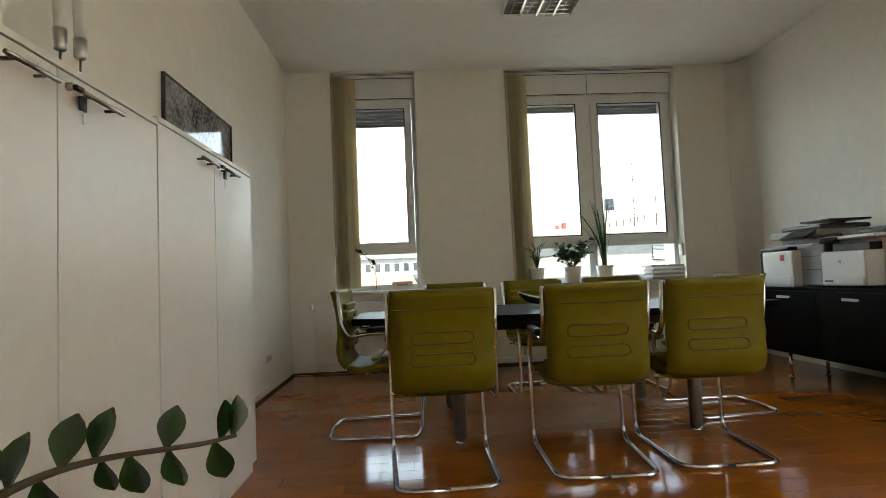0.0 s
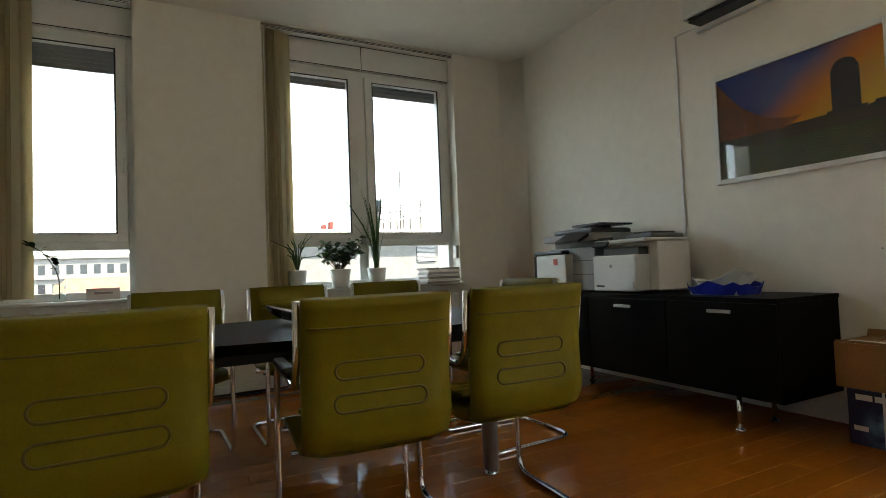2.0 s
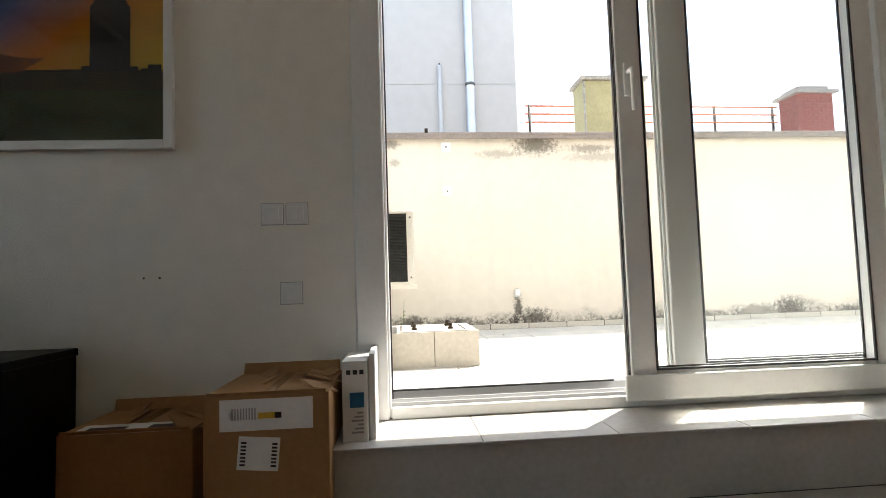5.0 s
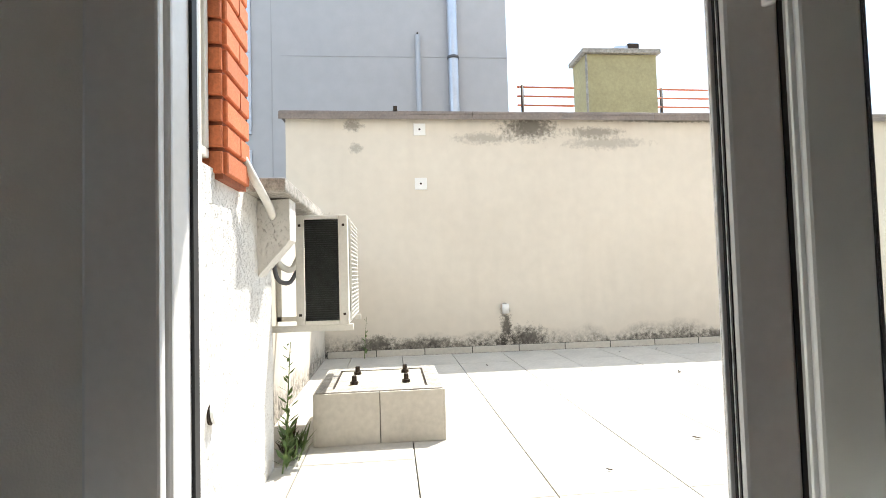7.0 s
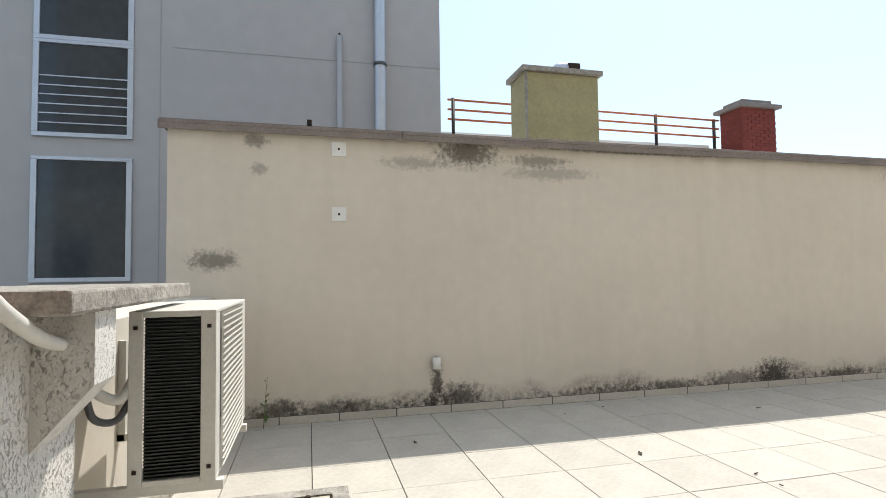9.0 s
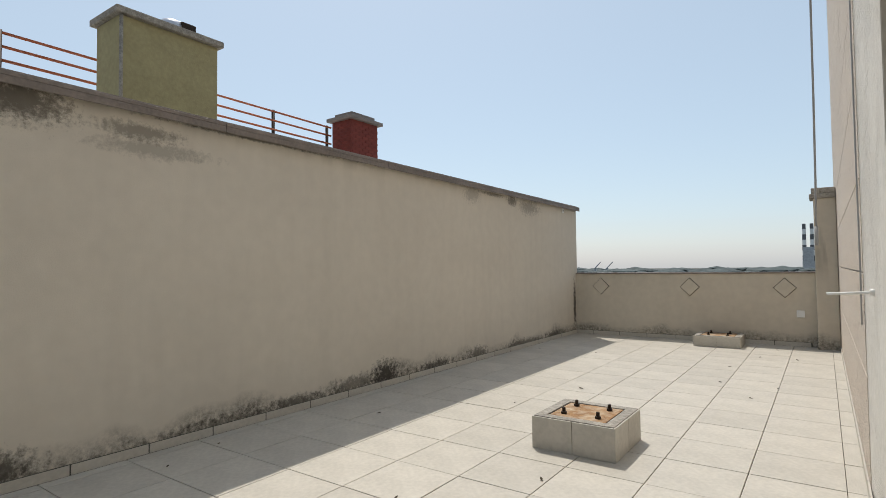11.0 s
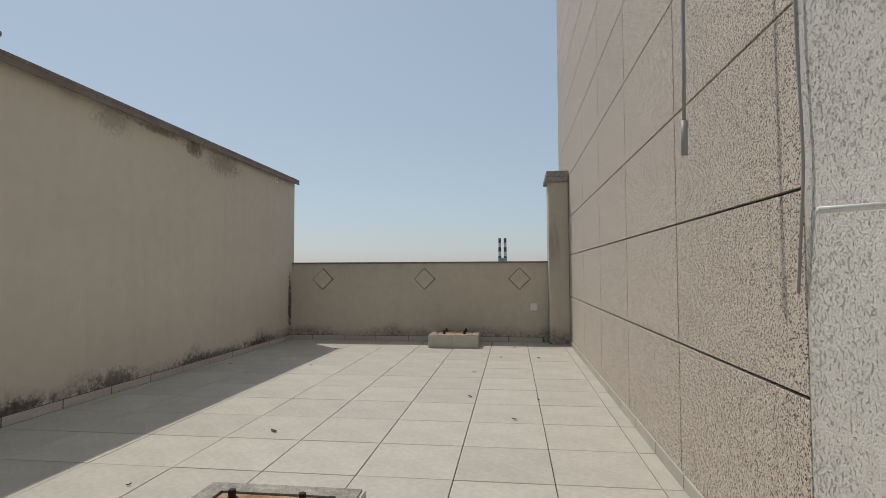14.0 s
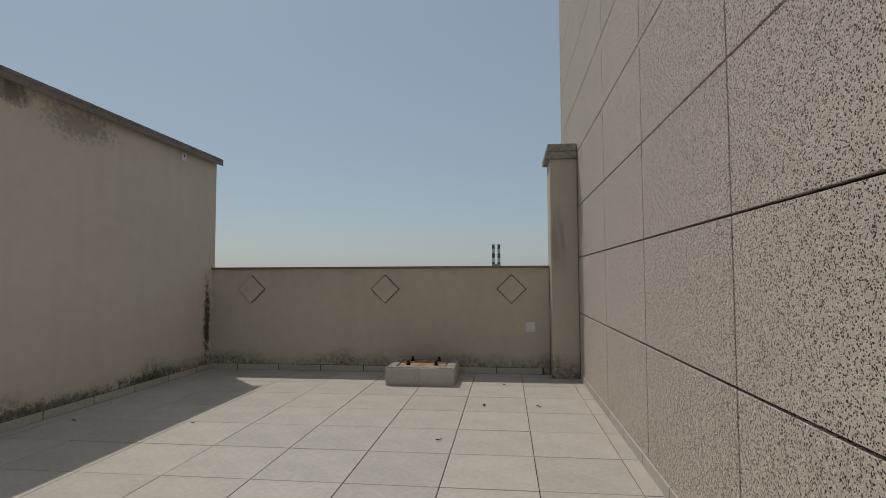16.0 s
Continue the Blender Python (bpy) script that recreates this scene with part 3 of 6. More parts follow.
# ---- the sliding door ----
def sliding_door():
    d = thing("door_1", (3.42, 0, ZL), "white plastic lift-and-slide terrace door, one leaf slid open", "")
    d["kind"] = "structure"
    t = DOOR_TOP - ZL
    part("door_frame", boxes((-0.06, 0.69, 0, 0.08, DOOR_Y1, t), (-0.06, DOOR_Y0, 0, 0.04, DOOR_Y0 + 0.07, t), (-0.06, DOOR_Y0 + 0.07, t - 0.07, 0.08, 0.69, t), bevel=0.006), M_PVC, d)
    part("casing", boxes((-0.085, 0.70, 0.0, -0.06, 0.82, t + 0.05), bevel=0.006), M_PVC, d, "flat white casing strip")
    part("threshold", boxes((-0.075, DOOR_Y0 + 0.07, 0.0, 0.08, 0.69, 0.045), bevel=0.004), M_PVC, d, "white threshold with running tracks")
    part("track", boxes((-0.05, DOOR_Y0 + 0.07, 0.045, -0.038, 0.69, 0.058), (0.0, DOOR_Y0 + 0.07, 0.045, 0.012, 0.69, 0.062), (0.05, DOOR_Y0 + 0.07, 0.045, 0.075, 0.69, 0.085)), M_ALU, d)
    part("gasket", boxes((0.02, 0.684, 0.05, 0.045, 0.692, t - 0.07), (0.04, -0.25, 0.085, 0.05, 0.69, 0.092)), M_GASKET, d)

    def leaf(x, y0, y1, name, label, wide=0.09):
        z0, z1 = 0.05, t - 0.07
        f = part(name, boxes((x - 0.03, y0, z0, x + 0.03, y0 + 0.09, z1), (x - 0.03, y1 - wide, z0, x + 0.03, y1, z1),
                             (x - 0.03, y0 + 0.09, z0, x + 0.03, y1 - wide, z0 + 0.10), (x - 0.03, y0 + 0.09, z1 - 0.09, x + 0.03, y1 - wide, z1), bevel=0.008), M_PVC, d, label)
        g = part("pane", boxes((x - 0.012, y0 + 0.085, z0 + 0.095, x + 0.012, y1 - wide + 0.005, z1 - 0.085)), M_MILKY, f)
        g.visible_shadow = False
        for s in (-0.028, 0.028):
            part("gasket", boxes((x + s - 0.004, y0 + 0.088, z0 + 0.098, x + s + 0.004, y0 + 0.096, z1 - 0.088), (x + s - 0.004, y1 - wide - 0.006, z0 + 0.098, x + s + 0.004, y1 - wide + 0.002, z1 - 0.088),
                                 (x + s - 0.004, y0 + 0.096, z0 + 0.098, x + s + 0.004, y1 - wide - 0.006, z0 + 0.106)), M_GASKET, f)
        return f
    f = leaf(-0.085, -1.40, -0.262, "sliding_leaf", "white sliding leaf standing open in front of the fixed one", 0.105)
    for gx in (-0.104, -0.092, -0.074):
        part("edge_gasket", boxes((gx, -0.262, 0.06, gx + 0.005, -0.2595, t - 0.08)), M_GASKET, f)
    part("edge_lip", boxes((-0.086, -0.262, 0.06, -0.080, -0.252, t - 0.08), bevel=0.002), M_PVC, f)
    part("leaf_skirt", boxes((-0.135, -1.45, 0.035, -0.117, -0.23, 0.135), bevel=0.004), M_PVC, f)
    bm = boxes((-0.128, -0.325, 1.26, -0.114, -0.29, 1.40), bevel=0.004)
    tube(bm, rounded([(-0.125, -0.307, 1.36), (-0.17, -0.307, 1.36), (-0.17, -0.307, 1.19)], 0.02), 0.011)
    part("handle", bm, M_PVC, f, "white lever handle", True)
    f = leaf(0.03, -1.52, -0.50, "fixed_leaf", "white fixed leaf", 0.14)
    for k, (dx, w) in enumerate(((-0.012, 0.012), (-0.002, 0.02), (0.014, 0.012))):
        part("interlock_rib", boxes((0.03 + dx - 0.004, -0.50, 0.06, 0.03 + dx + 0.004, -0.50 + w, t - 0.08), bevel=0.002), M_PVC, f)
    part("brush_seal", boxes((0.046, -0.50, 0.06, 0.052, -0.492, t - 0.08)), M_GASKET, f)
    leaf(0.01, DOOR_Y0 + 0.07, -1.53, "fixed_leaf", "white fixed leaf")


sliding_door()


# ---- terrace and the house outside ----
XF, XL, YP = 3.84, 8.03, -10.23
structure("terrace_slab", boxes((XO - 0.1, YP - 0.3, -0.3, XL + 0.2, 2.2, ZT - 0.012)), M_GROUT, "terrace bed under the tiles")
structure("facade_render", boxes((XO - 0.1, -3.846, ZT - 0.05, XO + 0.012, DOOR_Y0, 8.0), (XO - 0.1, DOOR_Y0, DOOR_TOP, XO + 0.012, DOOR_Y1, 8.0)), M_STUCCO, "rough white rendered facade strip beside the door")
bm = bmesh.new()
lo = [bm.verts.new(p) for p in ((XO, -3.846, ZT - 0.05), (XF - 0.003, -3.846, ZT - 0.05), (XO + 0.008, -3.25, ZT - 0.05))]
hi = [bm.verts.new((v.co.x, v.co.y, 8.0)) for v in lo]
bm.faces.new((lo[0], lo[2], lo[1]))
bm.faces.new((hi[0], hi[1], hi[2]))
for i in range(3):
    bm.faces.new((lo[i], lo[(i + 1) % 3], hi[(i + 1) % 3], hi[i]))
bmesh.ops.recalc_face_normals(bm, faces=bm.faces[:])
structure("facade_render_edge", bm, M_STUCCO, "rough render feathered out to the panels' edge")
structure("door_reveal", boxes((3.465, DOOR_Y0 - 0.02, 0.4, XO + 0.008, DOOR_Y0 + 0.004, DOOR_TOP), (3.505, DOOR_Y1 - 0.004, 0.4, XO - 0.1, DOOR_Y1 + 0.02, DOOR_TOP)), M_REVEAL, "rendered door reveal")
structure("door_step", boxes((3.5, -2.93, ZT - 0.02, 3.97, 0.86, 0.50), bevel=0.006), M_STEP, "stone-clad outer doorstep")
structure("facade_panel_backing", boxes((XO - 0.1, -11.6, -0.3, XF - 0.022, -3.847, 8.0)), M_GASKET, "dark gaps behind the facade panels")
# unseen slab, its edge set to keep direct sun off the lower tread
structure("sun_block_slab", boxes((XO - 0.1, DOOR_Y0, DOOR_TOP + 0.001, 4.10, 0.86, DOOR_TOP + 0.15)), M_REVEAL, "unseen slab over the door, added to block sun from the steps")
structure("house_block", boxes((-6, -11.6, -20, XO - 0.1, YS - 0.3, 8.0), (-6, YS - 0.3, H + 0.25, XO - 0.1, YO, 8.0), (-6, YS - 0.3, -20, XO - 0.1, YO, -0.3), (XO - 0.1, -11.6, -20, XL + 0.2, 2.2, -0.3)), M_STUCCO, "pale rendered body of the house")

# wall with damp stains across the terrace
FALL = 0.0051
bm = boxes((XL, YP - 0.06, -0.3, XL + 0.2, 1.38, 2.80))
for v in bm.verts:
    if v.co.z > 2:
        v.co.z = 2.838 + FALL * v.co.y
structure("wall_terrace_east", bm, M_STAIN, "tall cream rendered wall with black damp stains")
structure("skirting_bed", boxes((XL - 0.007, YP + 0.007, ZT - 0.012, XL, 1.0, ZT + 0.071), (4.2, YP, ZT - 0.012, XL, YP + 0.007, ZT + 0.071)), M_GROUT, "dirty joint behind the skirting tiles")
coping = thing("wall_coping", (XL + 0.1, 0, 2.80), "brown sheet-metal coping along the wall top", "coping")
coping["kind"] = "structure"
coping.matrix_world = pose(XL + 0.1, 0, 2.838, math.degrees(FALL))
y = 1.44
while y > YP - 0.09:
    e = max(y - 2.0, YP - 0.10)
    part("coping_sheet", boxes((-0.165, e + 0.003, 0.0, 0.165, y, 0.028), (-0.165, e + 0.003, -0.05, -0.155, y, 0.0), (-0.12, e + 0.003, 0.028, 0.12, y, 0.05), bevel=0.004), M_COPING, coping)
    y = e
structure("wall_parapet", boxes((4.13, YP - 0.2, -0.3, XL, YP, 1.49), (XL, YP - 0.2, -0.3, XL + 0.2, YP - 0.06, 1.49)), M_PARAPET, "low cream parapet with a dirty foot")
structure("parapet_coping", boxes((4.13, YP - 0.22, 1.49, XL, YP + 0.02, 1.515), bevel=0.004), M_COPING, "thin metal coping")
for x in (7.53, 5.95, 4.54):
    d = thing("diamond_ornament", (x, YP, 1.26), "raised cream plaster diamond on the parapet", "ornament", "diamonds on the parapet")
    bm = bmesh.new()
    box(bm, -0.108, 0, -0.108, 0.108, 0.03, 0.108, 0.008, Matrix.Rotation(radians(45), 4, 'Y'))
    part("plate", bm, M_PARAPET, d)
    bm = bmesh.new()
    box(bm, -0.116, 0, -0.116, 0.116, 0.004, 0.116, 0.0, Matrix.Rotation(radians(45), 4, 'Y'))
    part("joint", bm, M_GROUT, d, "dark outline round the plate")
pil = thing("pillar", (3.985, -10.2, ZT), "cream rendered pillar with a stepped stone cap", "pillar")
part("shaft", boxes((-0.14, -0.2, -0.05, 0.14, 0.2, 2.30), bevel=0.008), M_PARAPET, pil)
part("cap", boxes((-0.14, -0.24, 2.30, 0.19, 0.24, 2.37), (-0.14, -0.22, 2.37, 0.165, 0.22, 2.46), bevel=0.012), M_CONC, pil)


def wall_plate(at, size, axis, label, hole=True):
    d = thing("wall_plate", at, label, "plate", "plates on the wall")
    s = size / 2
    if axis == 'x':
        part("cover", boxes((-0.012, -s, -s, 0, s, s), bevel=0.003), M_WHITEP, d)
        if hole:
            part("screw", lathe_x(0.011, -0.016), M_BOLT, d)
    else:
        part("cover", boxes((-s, 0, -s, s, 0.03, s), bevel=0.006), M_WHITEP, d)
        part("flap", boxes((-s * 0.8, 0.03, -s * 0.5, s * 0.8, 0.036, s * 0.7), bevel=0.002), M_WHITEP, d)


def lathe_x(r, x):
    bm = lathe(bmesh.new(), [(r, 0), (r, 0.006)], (0, 0, 0), 12)
    bmesh.ops.transform(bm, matrix=Matrix.Translation((x, 0, 0)) @ Matrix.Rotation(radians(90), 4, 'Y'), verts=bm.verts[:])
    return bm


for z in (2.695, 2.12):
    wall_plate((XL, 0.0, z), 0.125, 'x', "small white cover plate with a dark screw on the stained wall")
wall_plate((XL, -9.62, 2.70), 0.09, 'x', "small white cover plate near the wall's end")
wall_plate((4.338, YP, 0.85), 0.11, 'y', "white outdoor socket on the parapet")
p = thing("capped_pipe", (XL, -0.85, 0.80), "short wall pipe with a white cap above a dark stain", "pipe")
bm = tube(bmesh.new(), rounded([(0.01, 0, 0.02), (-0.05, 0, 0.02), (-0.05, 0, -0.04)], 0.03), 0.028, 12)
part("elbow", bm, M_CONC, p, smooth=True)
part("cap", lathe(bmesh.new(), [(0.036, 0.0), (0.038, 0.09), (0.03, 0.1)], (-0.05, 0, -0.06), 16), M_WHITEP, p, "white cap", True)
b = thing("coping_bracket", (XL - 0.02, 0.25, 2.885), "small dark cable bracket on the coping", "bracket")
part("clip", boxes((-0.03, -0.02, 0.0, 0.03, 0.02, 0.05), bevel=0.005), M_BOLT, b)


def plinth(x0, y0, x1, y1, top, label, plate=None):
    d = thing("machine_plinth", ((x0 + x1) / 2, (y0 + y1) / 2, ZT), label, "plinth", "plinths on the terrace")
    a, b, h = (x1 - x0) / 2, (y1 - y0) / 2, top - ZT
    part("core", boxes((-a + 0.012, -b + 0.012, -0.01, a - 0.012, b - 0.012, h - 0.009)), M_CONC, d, "weathered concrete core")
    for s in (-1, 1):
        for k in (-1, 1):
            q = boxes((min(k * 0.002, k * (a)), s * b - 0.006 - 0.006 * s, 0.0, max(k * 0.002, k * a), s * b + 0.006 - 0.006 * s, h), bevel=0.002)
            part("side_tile", q, M_TILE, d)
            q = boxes((s * a - 0.006 - 0.006 * s, min(k * 0.002, k * (b - 0.012)), 0.0, s * a + 0.006 - 0.006 * s, max(k * 0.002, k * (b - 0.012)), h), bevel=0.002)
            part("side_tile", q, M_TILE, d)
    w = 0.085
    part("rim", boxes((-a + 0.012, -b + 0.012, h - 0.004, a - 0.012, -b + w, h + 0.006), (-a + 0.012, b - w, h - 0.004, a - 0.012, b - 0.012, h + 0.006),
                      (-a + 0.012, -b + w, h - 0.004, -a + w, b - w, h + 0.006), (a - w, -b + w, h - 0.004, a - 0.012, b - w, h + 0.006)), M_CONC, d, "stained concrete rim")
    part("steel_plate", boxes((-a + w + 0.012, -b + w + 0.012, h - 0.004, a - w - 0.012, b - w - 0.012, h + 0.003), bevel=0.002), plate or M_RUST, d, "pale weathered plate" if plate else "rusty steel plate")
    g = 0.012
    part("plate_gap", boxes((-a + w, -b + w, h - 0.008, a - w, -b + w + g, h - 0.002), (-a + w, b - w - g, h - 0.008, a - w, b - w, h - 0.002), (-a + w, -b + w + g, h - 0.008, -a + w + g, b - w - g, h - 0.002), (a - w - g, -b + w + g, h - 0.008, a - w, b - w - g, h - 0.002)), M_BOLT, d, "dark gap round the plate")
    for sx in (-0.42, 0.42):
        for sy in (-0.42, 0.42):
            bm = lathe(bmesh.new(), [(0.022, 0), (0.022, 0.016), (0.0135, 0.017), (0.0135, 0.044), (0.011, 0.047)], (sx * a, sy * b, h + 0.003), 8)
            part("anchor_bolt", bm, M_BOLT, d)


plinth(5.19, 0.07, 5.88, 0.735, 0.595, "tiled concrete plinth with a pale weathered plate, below the outdoor unit", M_PALE)
plinth(5.18, -4.21, 5.785, -3.61, 0.563, "tiled concrete plinth with a rusty plate and four anchor bolts")
plinth(5.11, -10.13, 5.78, -9.49, 0.505, "tiled concrete plinth against the parapet")

# pier beside the door with brick and perforated screen
structure("wall_pier", boxes((3.70, 0.87, -0.3, 4.93, 2.2, 1.53)), M_STUCCO, "rough white rendered pier beside the door")
structure("wall_pier_upper", boxes((3.70, 0.87, 1.53, 3.925, 2.2, 8.0)), M_STUCCO, "rough white rendered pier above the ledge")
structure("wall_pier_jamb", boxes((3.70, DOOR_Y1 + 0.02, ZT - 0.05, 3.725, 0.87, 8.0)), M_STUCCO, "rendered edge beside the door")
structure("wall_pier_core", boxes((3.925, 1.04, 1.53, 4.42, 2.2, 8.0)), M_STUCCO, "rendered wall behind the screen")
cb_ = thing("ledge_corbel", (4.75, 0.87, 1.17), "white rendered corbel under the concrete slab", "corbel")
bm = bmesh.new()
va = [bm.verts.new(p) for p in ((-0.07, 0.02, 0), (-0.07, -0.13, 0.17), (-0.07, -0.13, 0.34), (-0.07, 0.02, 0.33))]
vb = [bm.verts.new(p) for p in ((0.07, 0.02, 0), (0.07, -0.13, 0.17), (0.07, -0.13, 0.34), (0.07, 0.02, 0.33))]
bm.faces.new(va)
bm.faces.new(vb[::-1])
for i in range(4):
    bm.faces.new((va[i], vb[i], vb[(i + 1) % 4], va[(i + 1) % 4]))
bmesh.ops.recalc_face_normals(bm, faces=bm.faces[:])
part("block", bm, M_STUCCO, cb_)
oc = thing("outlet_cover", (4.09, 0.87, 0.79), "small round white outlet cover, hanging loose off the pier", "cover")
bm = lathe(bmesh.new(), [(0.035, 0), (0.033, 0.008), (0.012, 0.012)], (0, 0, 0), 18)
bmesh.ops.transform(bm, matrix=Matrix.Rotation(radians(80), 4, 'X') @ Matrix.Translation((0, 0, 0.012)), verts=bm.verts[:])
part("disc", bm, M_WHITEP, oc)
# dark disc behind the cover, drawn in for its shadow
bm = lathe(bmesh.new(), [(0.030, 0), (0.030, 0.004)], (0, 0, 0), 18)
bmesh.ops.transform(bm, matrix=Matrix.Rotation(radians(90), 4, 'X'), verts=bm.verts[:])
part("socket", bm, M_BOLT, oc)
structure("wall_low", boxes((4.93, 1.02, -0.3, XL, 2.2, 1.42)), M_STAIN, "low rendered wall behind the outdoor unit")
scr = thing("perforated_screen", (4.035, 0.90, 1.56), "white perforated metal screen in a frame", "screen")
part("frame", boxes((-0.10, -0.02, 0.0, 0.10, 0.02, 0.03), (0.07, -0.02, 0.03, 0.10, 0.02, 6.0), (-0.10, -0.02, 0.03, -0.085, 0.02, 6.0), bevel=0.004), M_ACW, scr)
bm = bmesh.new()
k = 0.036
while k < 3.2:
    box(bm, -0.085, -0.003, k, 0.07, 0.003, k + 0.0045)
    k += 0.0125
k = -0.083
while k < 0.07:
    box(bm, k, -0.0045, 0.03, k + 0.0045, -0.003, 6.0)
    k += 0.0125
tagged(part("mesh_sheet", bm, M_ACW, scr, "sheet with rows of square holes"), kind="stuff")
part("backing", boxes((-0.085, 0.035, 0.03, 0.07, 0.05, 6.0)), M_DGREY, scr)
structure("brick_backing", boxes((4.153, 0.845, 1.50, 4.42, 1.04, 8.0)), M_MORTAR, "red mortar bed")

ledge = thing("stone_ledge", (5.2, 0.97, 1.50), "weathered concrete slab above the outdoor unit", "slab")
part("slab", boxes((-0.70, -0.25, 0.012, 0.42, 0.3, 0.066), bevel=0.008), M_CONC, ledge)


def outdoor_unit():
    d = thing("outdoor_unit", (5.09, 0.54, 0.95), "cream outdoor air-conditioning unit on wall brackets", "air conditioner")
    L, D, T = 0.78, 0.25, 0.535
    for q in ((0.0, 0.0, 0.0, 0.012, 0.045, T), (0.0, D - 0.04, 0.0, 0.012, D, T), (0.0, 0.045, 0.0, 0.012, D - 0.04, 0.02), (0.0, 0.045, T - 0.02, 0.012, D - 0.04, T),
                         (0.012, 0.0, T - 0.012, L, D, T), (0.012, 0.0, 0.0, L, D, 0.012), (L - 0.012, 0.0, 0.012, L, D, T - 0.012), (0.012, 0.0, 0.012, 0.08, 0.01, T - 0.012), (0.62, 0.0, 0.012, L - 0.012, 0.01, T - 0.012)):
        part("casing_panel", boxes(q, bevel=0.003), M_ACW, d)
    bm = bmesh.new()
    for i in range(46):
        box(bm, 0.006, 0.047, 0.022 + i * 0.0107, 0.02, D - 0.042, 0.022 + i * 0.0107 + 0.004)
    tagged(part("fin_block", bm, M_COIL, d, "dark condenser fins"), kind="stuff")
    part("coil", boxes((0.02, 0.046, 0.02, 0.05, D - 0.041, T - 0.02)), M_COIL, d)
    bm = bmesh.new()
    for i in range(24):
        box(bm, 0.08, -0.012, 0.02 + i * 0.0212, 0.62, -0.008, 0.02 + i * 0.0212 + 0.005)
    for i in range(26):
        box(bm, 0.08 + i * 0.0215, -0.008, 0.012, 0.08 + i * 0.0215 + 0.004, -0.004, T - 0.012)
    tagged(part("fan_grille", bm, M_ACW, d, "cream wire grille"), kind="stuff")
    bm = lathe(bmesh.new(), [(0.19, 0), (0.19, 0.01)], (0, 0, 0), 24)
    bmesh.ops.transform(bm, matrix=Matrix.Translation((0.35, 0.06, T / 2)) @ Matrix.Rotation(radians(90), 4, 'X'), verts=bm.verts[:])
    part("fan", bm, M_DGREY, d)
    for x in (0.02, 0.66):
        part("bracket", boxes((x, -0.02, -0.032, x + 0.03, D + 0.23, -0.002), (x, D + 0.20, -0.032, x + 0.03, D + 0.23, 0.38), bevel=0.002), M_ACW, d, "rust-flecked steel bracket")
    for y in (0.02, D - 0.02):
        for z in (0.05, T - 0.05):
            part("screw", boxes((-0.004, y - 0.006, z - 0.006, 0.0, y + 0.006, z + 0.006)), M_BOLT, d)
    bm = tube(bmesh.new(), rounded([(-0.72, 0.32, 0.70), (-0.69, 0.275, 0.60), (-0.56, 0.25, 0.515), (-0.40, 0.27, 0.485), (-0.22, 0.30, 0.47), (-0.1, 0.34, 0.43), (-0.03, 0.33, 0.30), (0.0, 0.27, 0.26), (0.03, 0.24, 0.33)], 0.08), 0.016, 10)
    part("insulated_hose", bm, M_ACW, d, "white taped pipe hose", True)
    bm = tube(bmesh.new(), rounded([(-0.1, 0.36, 0.44), (-0.04, 0.33, 0.22), (0.0, 0.28, 0.2), (0.03, 0.24, 0.28)], 0.05), 0.011, 8)
    part("hose", bm, M_DGREY, d, "grey cable", True)


outdoor_unit()

# cable ends and rods on the facade
c = thing("hanging_cable", (XF, -4.17, 1.76), "white cable in a sleeve hanging off the panel facade", "cable")
bm = tube(bmesh.new(), [(0.185, 0, 6.0), (0.192, 0, 2.5), (0.20, 0, 0.9), (0.206, 0, 0.3), (0.21, 0, 0.07)], 0.0065, 8)
part("lead", bm, M_GREY, c, smooth=True)
part("sleeve", tube(bmesh.new(), [(0.21, 0, 0.0), (0.209, 0, 0.12)], 0.0115, 10), M_GREY, c, smooth=True)
c = thing("wall_rod", (XO + 0.01, -3.43, 1.50), "thin white rod standing out of the render", "rod")
part("rod", tube(bmesh.new(), [(-0.02, 0, 0), (0.2, -0.02, -0.012)], 0.0075, 8), M_PVC, c, smooth=True)
part("collar", tube(bmesh.new(), [(-0.01, 0, 0), (0.025, 0, 0)], 0.018, 10), M_PVC, c, smooth=True)
c = thing("facade_conduit", (XF, -3.86, 1.3), "grey conduit up the edge of the panels", "conduit")
part("pipe", tube(bmesh.new(), rounded([(0.012, 0, 0.0), (0.012, 0.05, 0.35), (0.012, 0.03, 0.7), (0.012, 0.03, 6)], 0.1), 0.0045, 8), M_GREY, c, smooth=True)

# weeds at the pier's foot
random.seed(4)
for wx, wy, n, hh in ((4.98, 0.83, 26, 0.55), (5.10, 0.86, 16, 0.22), (7.95, 0.62, 9, 0.42), (4.85, 0.82, 14, 0.16)):
    wd = thing("weed", (wx, wy, ZT), "thin pale-green weed growing from the wall foot", "plant")
    bm = bmesh.new()
    tube(bm, [(0, 0, -0.01), (0.02, -0.01, hh * 0.5), (0.0, -0.03, hh)], [0.004, 0.003, 0.0015], 5)
    for i in range(n):
        z = hh * (0.1 + 0.9 * i / n)
        a = i * 2.4
        l = 0.07 * (1.1 - i / n) + 0.02
        u = Vector((math.cos(a), math.sin(a), 0.7)).normalized() * l
        s = Vector((-math.sin(a), math.cos(a), 0)) * l * 0.16
        o = Vector((0.01, -0.015, z))
        bm.faces.new([bm.verts.new(q) for q in (o, o + u * 0.5 + s, o + u, o + u * 0.5 - s)])
    part("leaves", bm, M_WEED, wd)


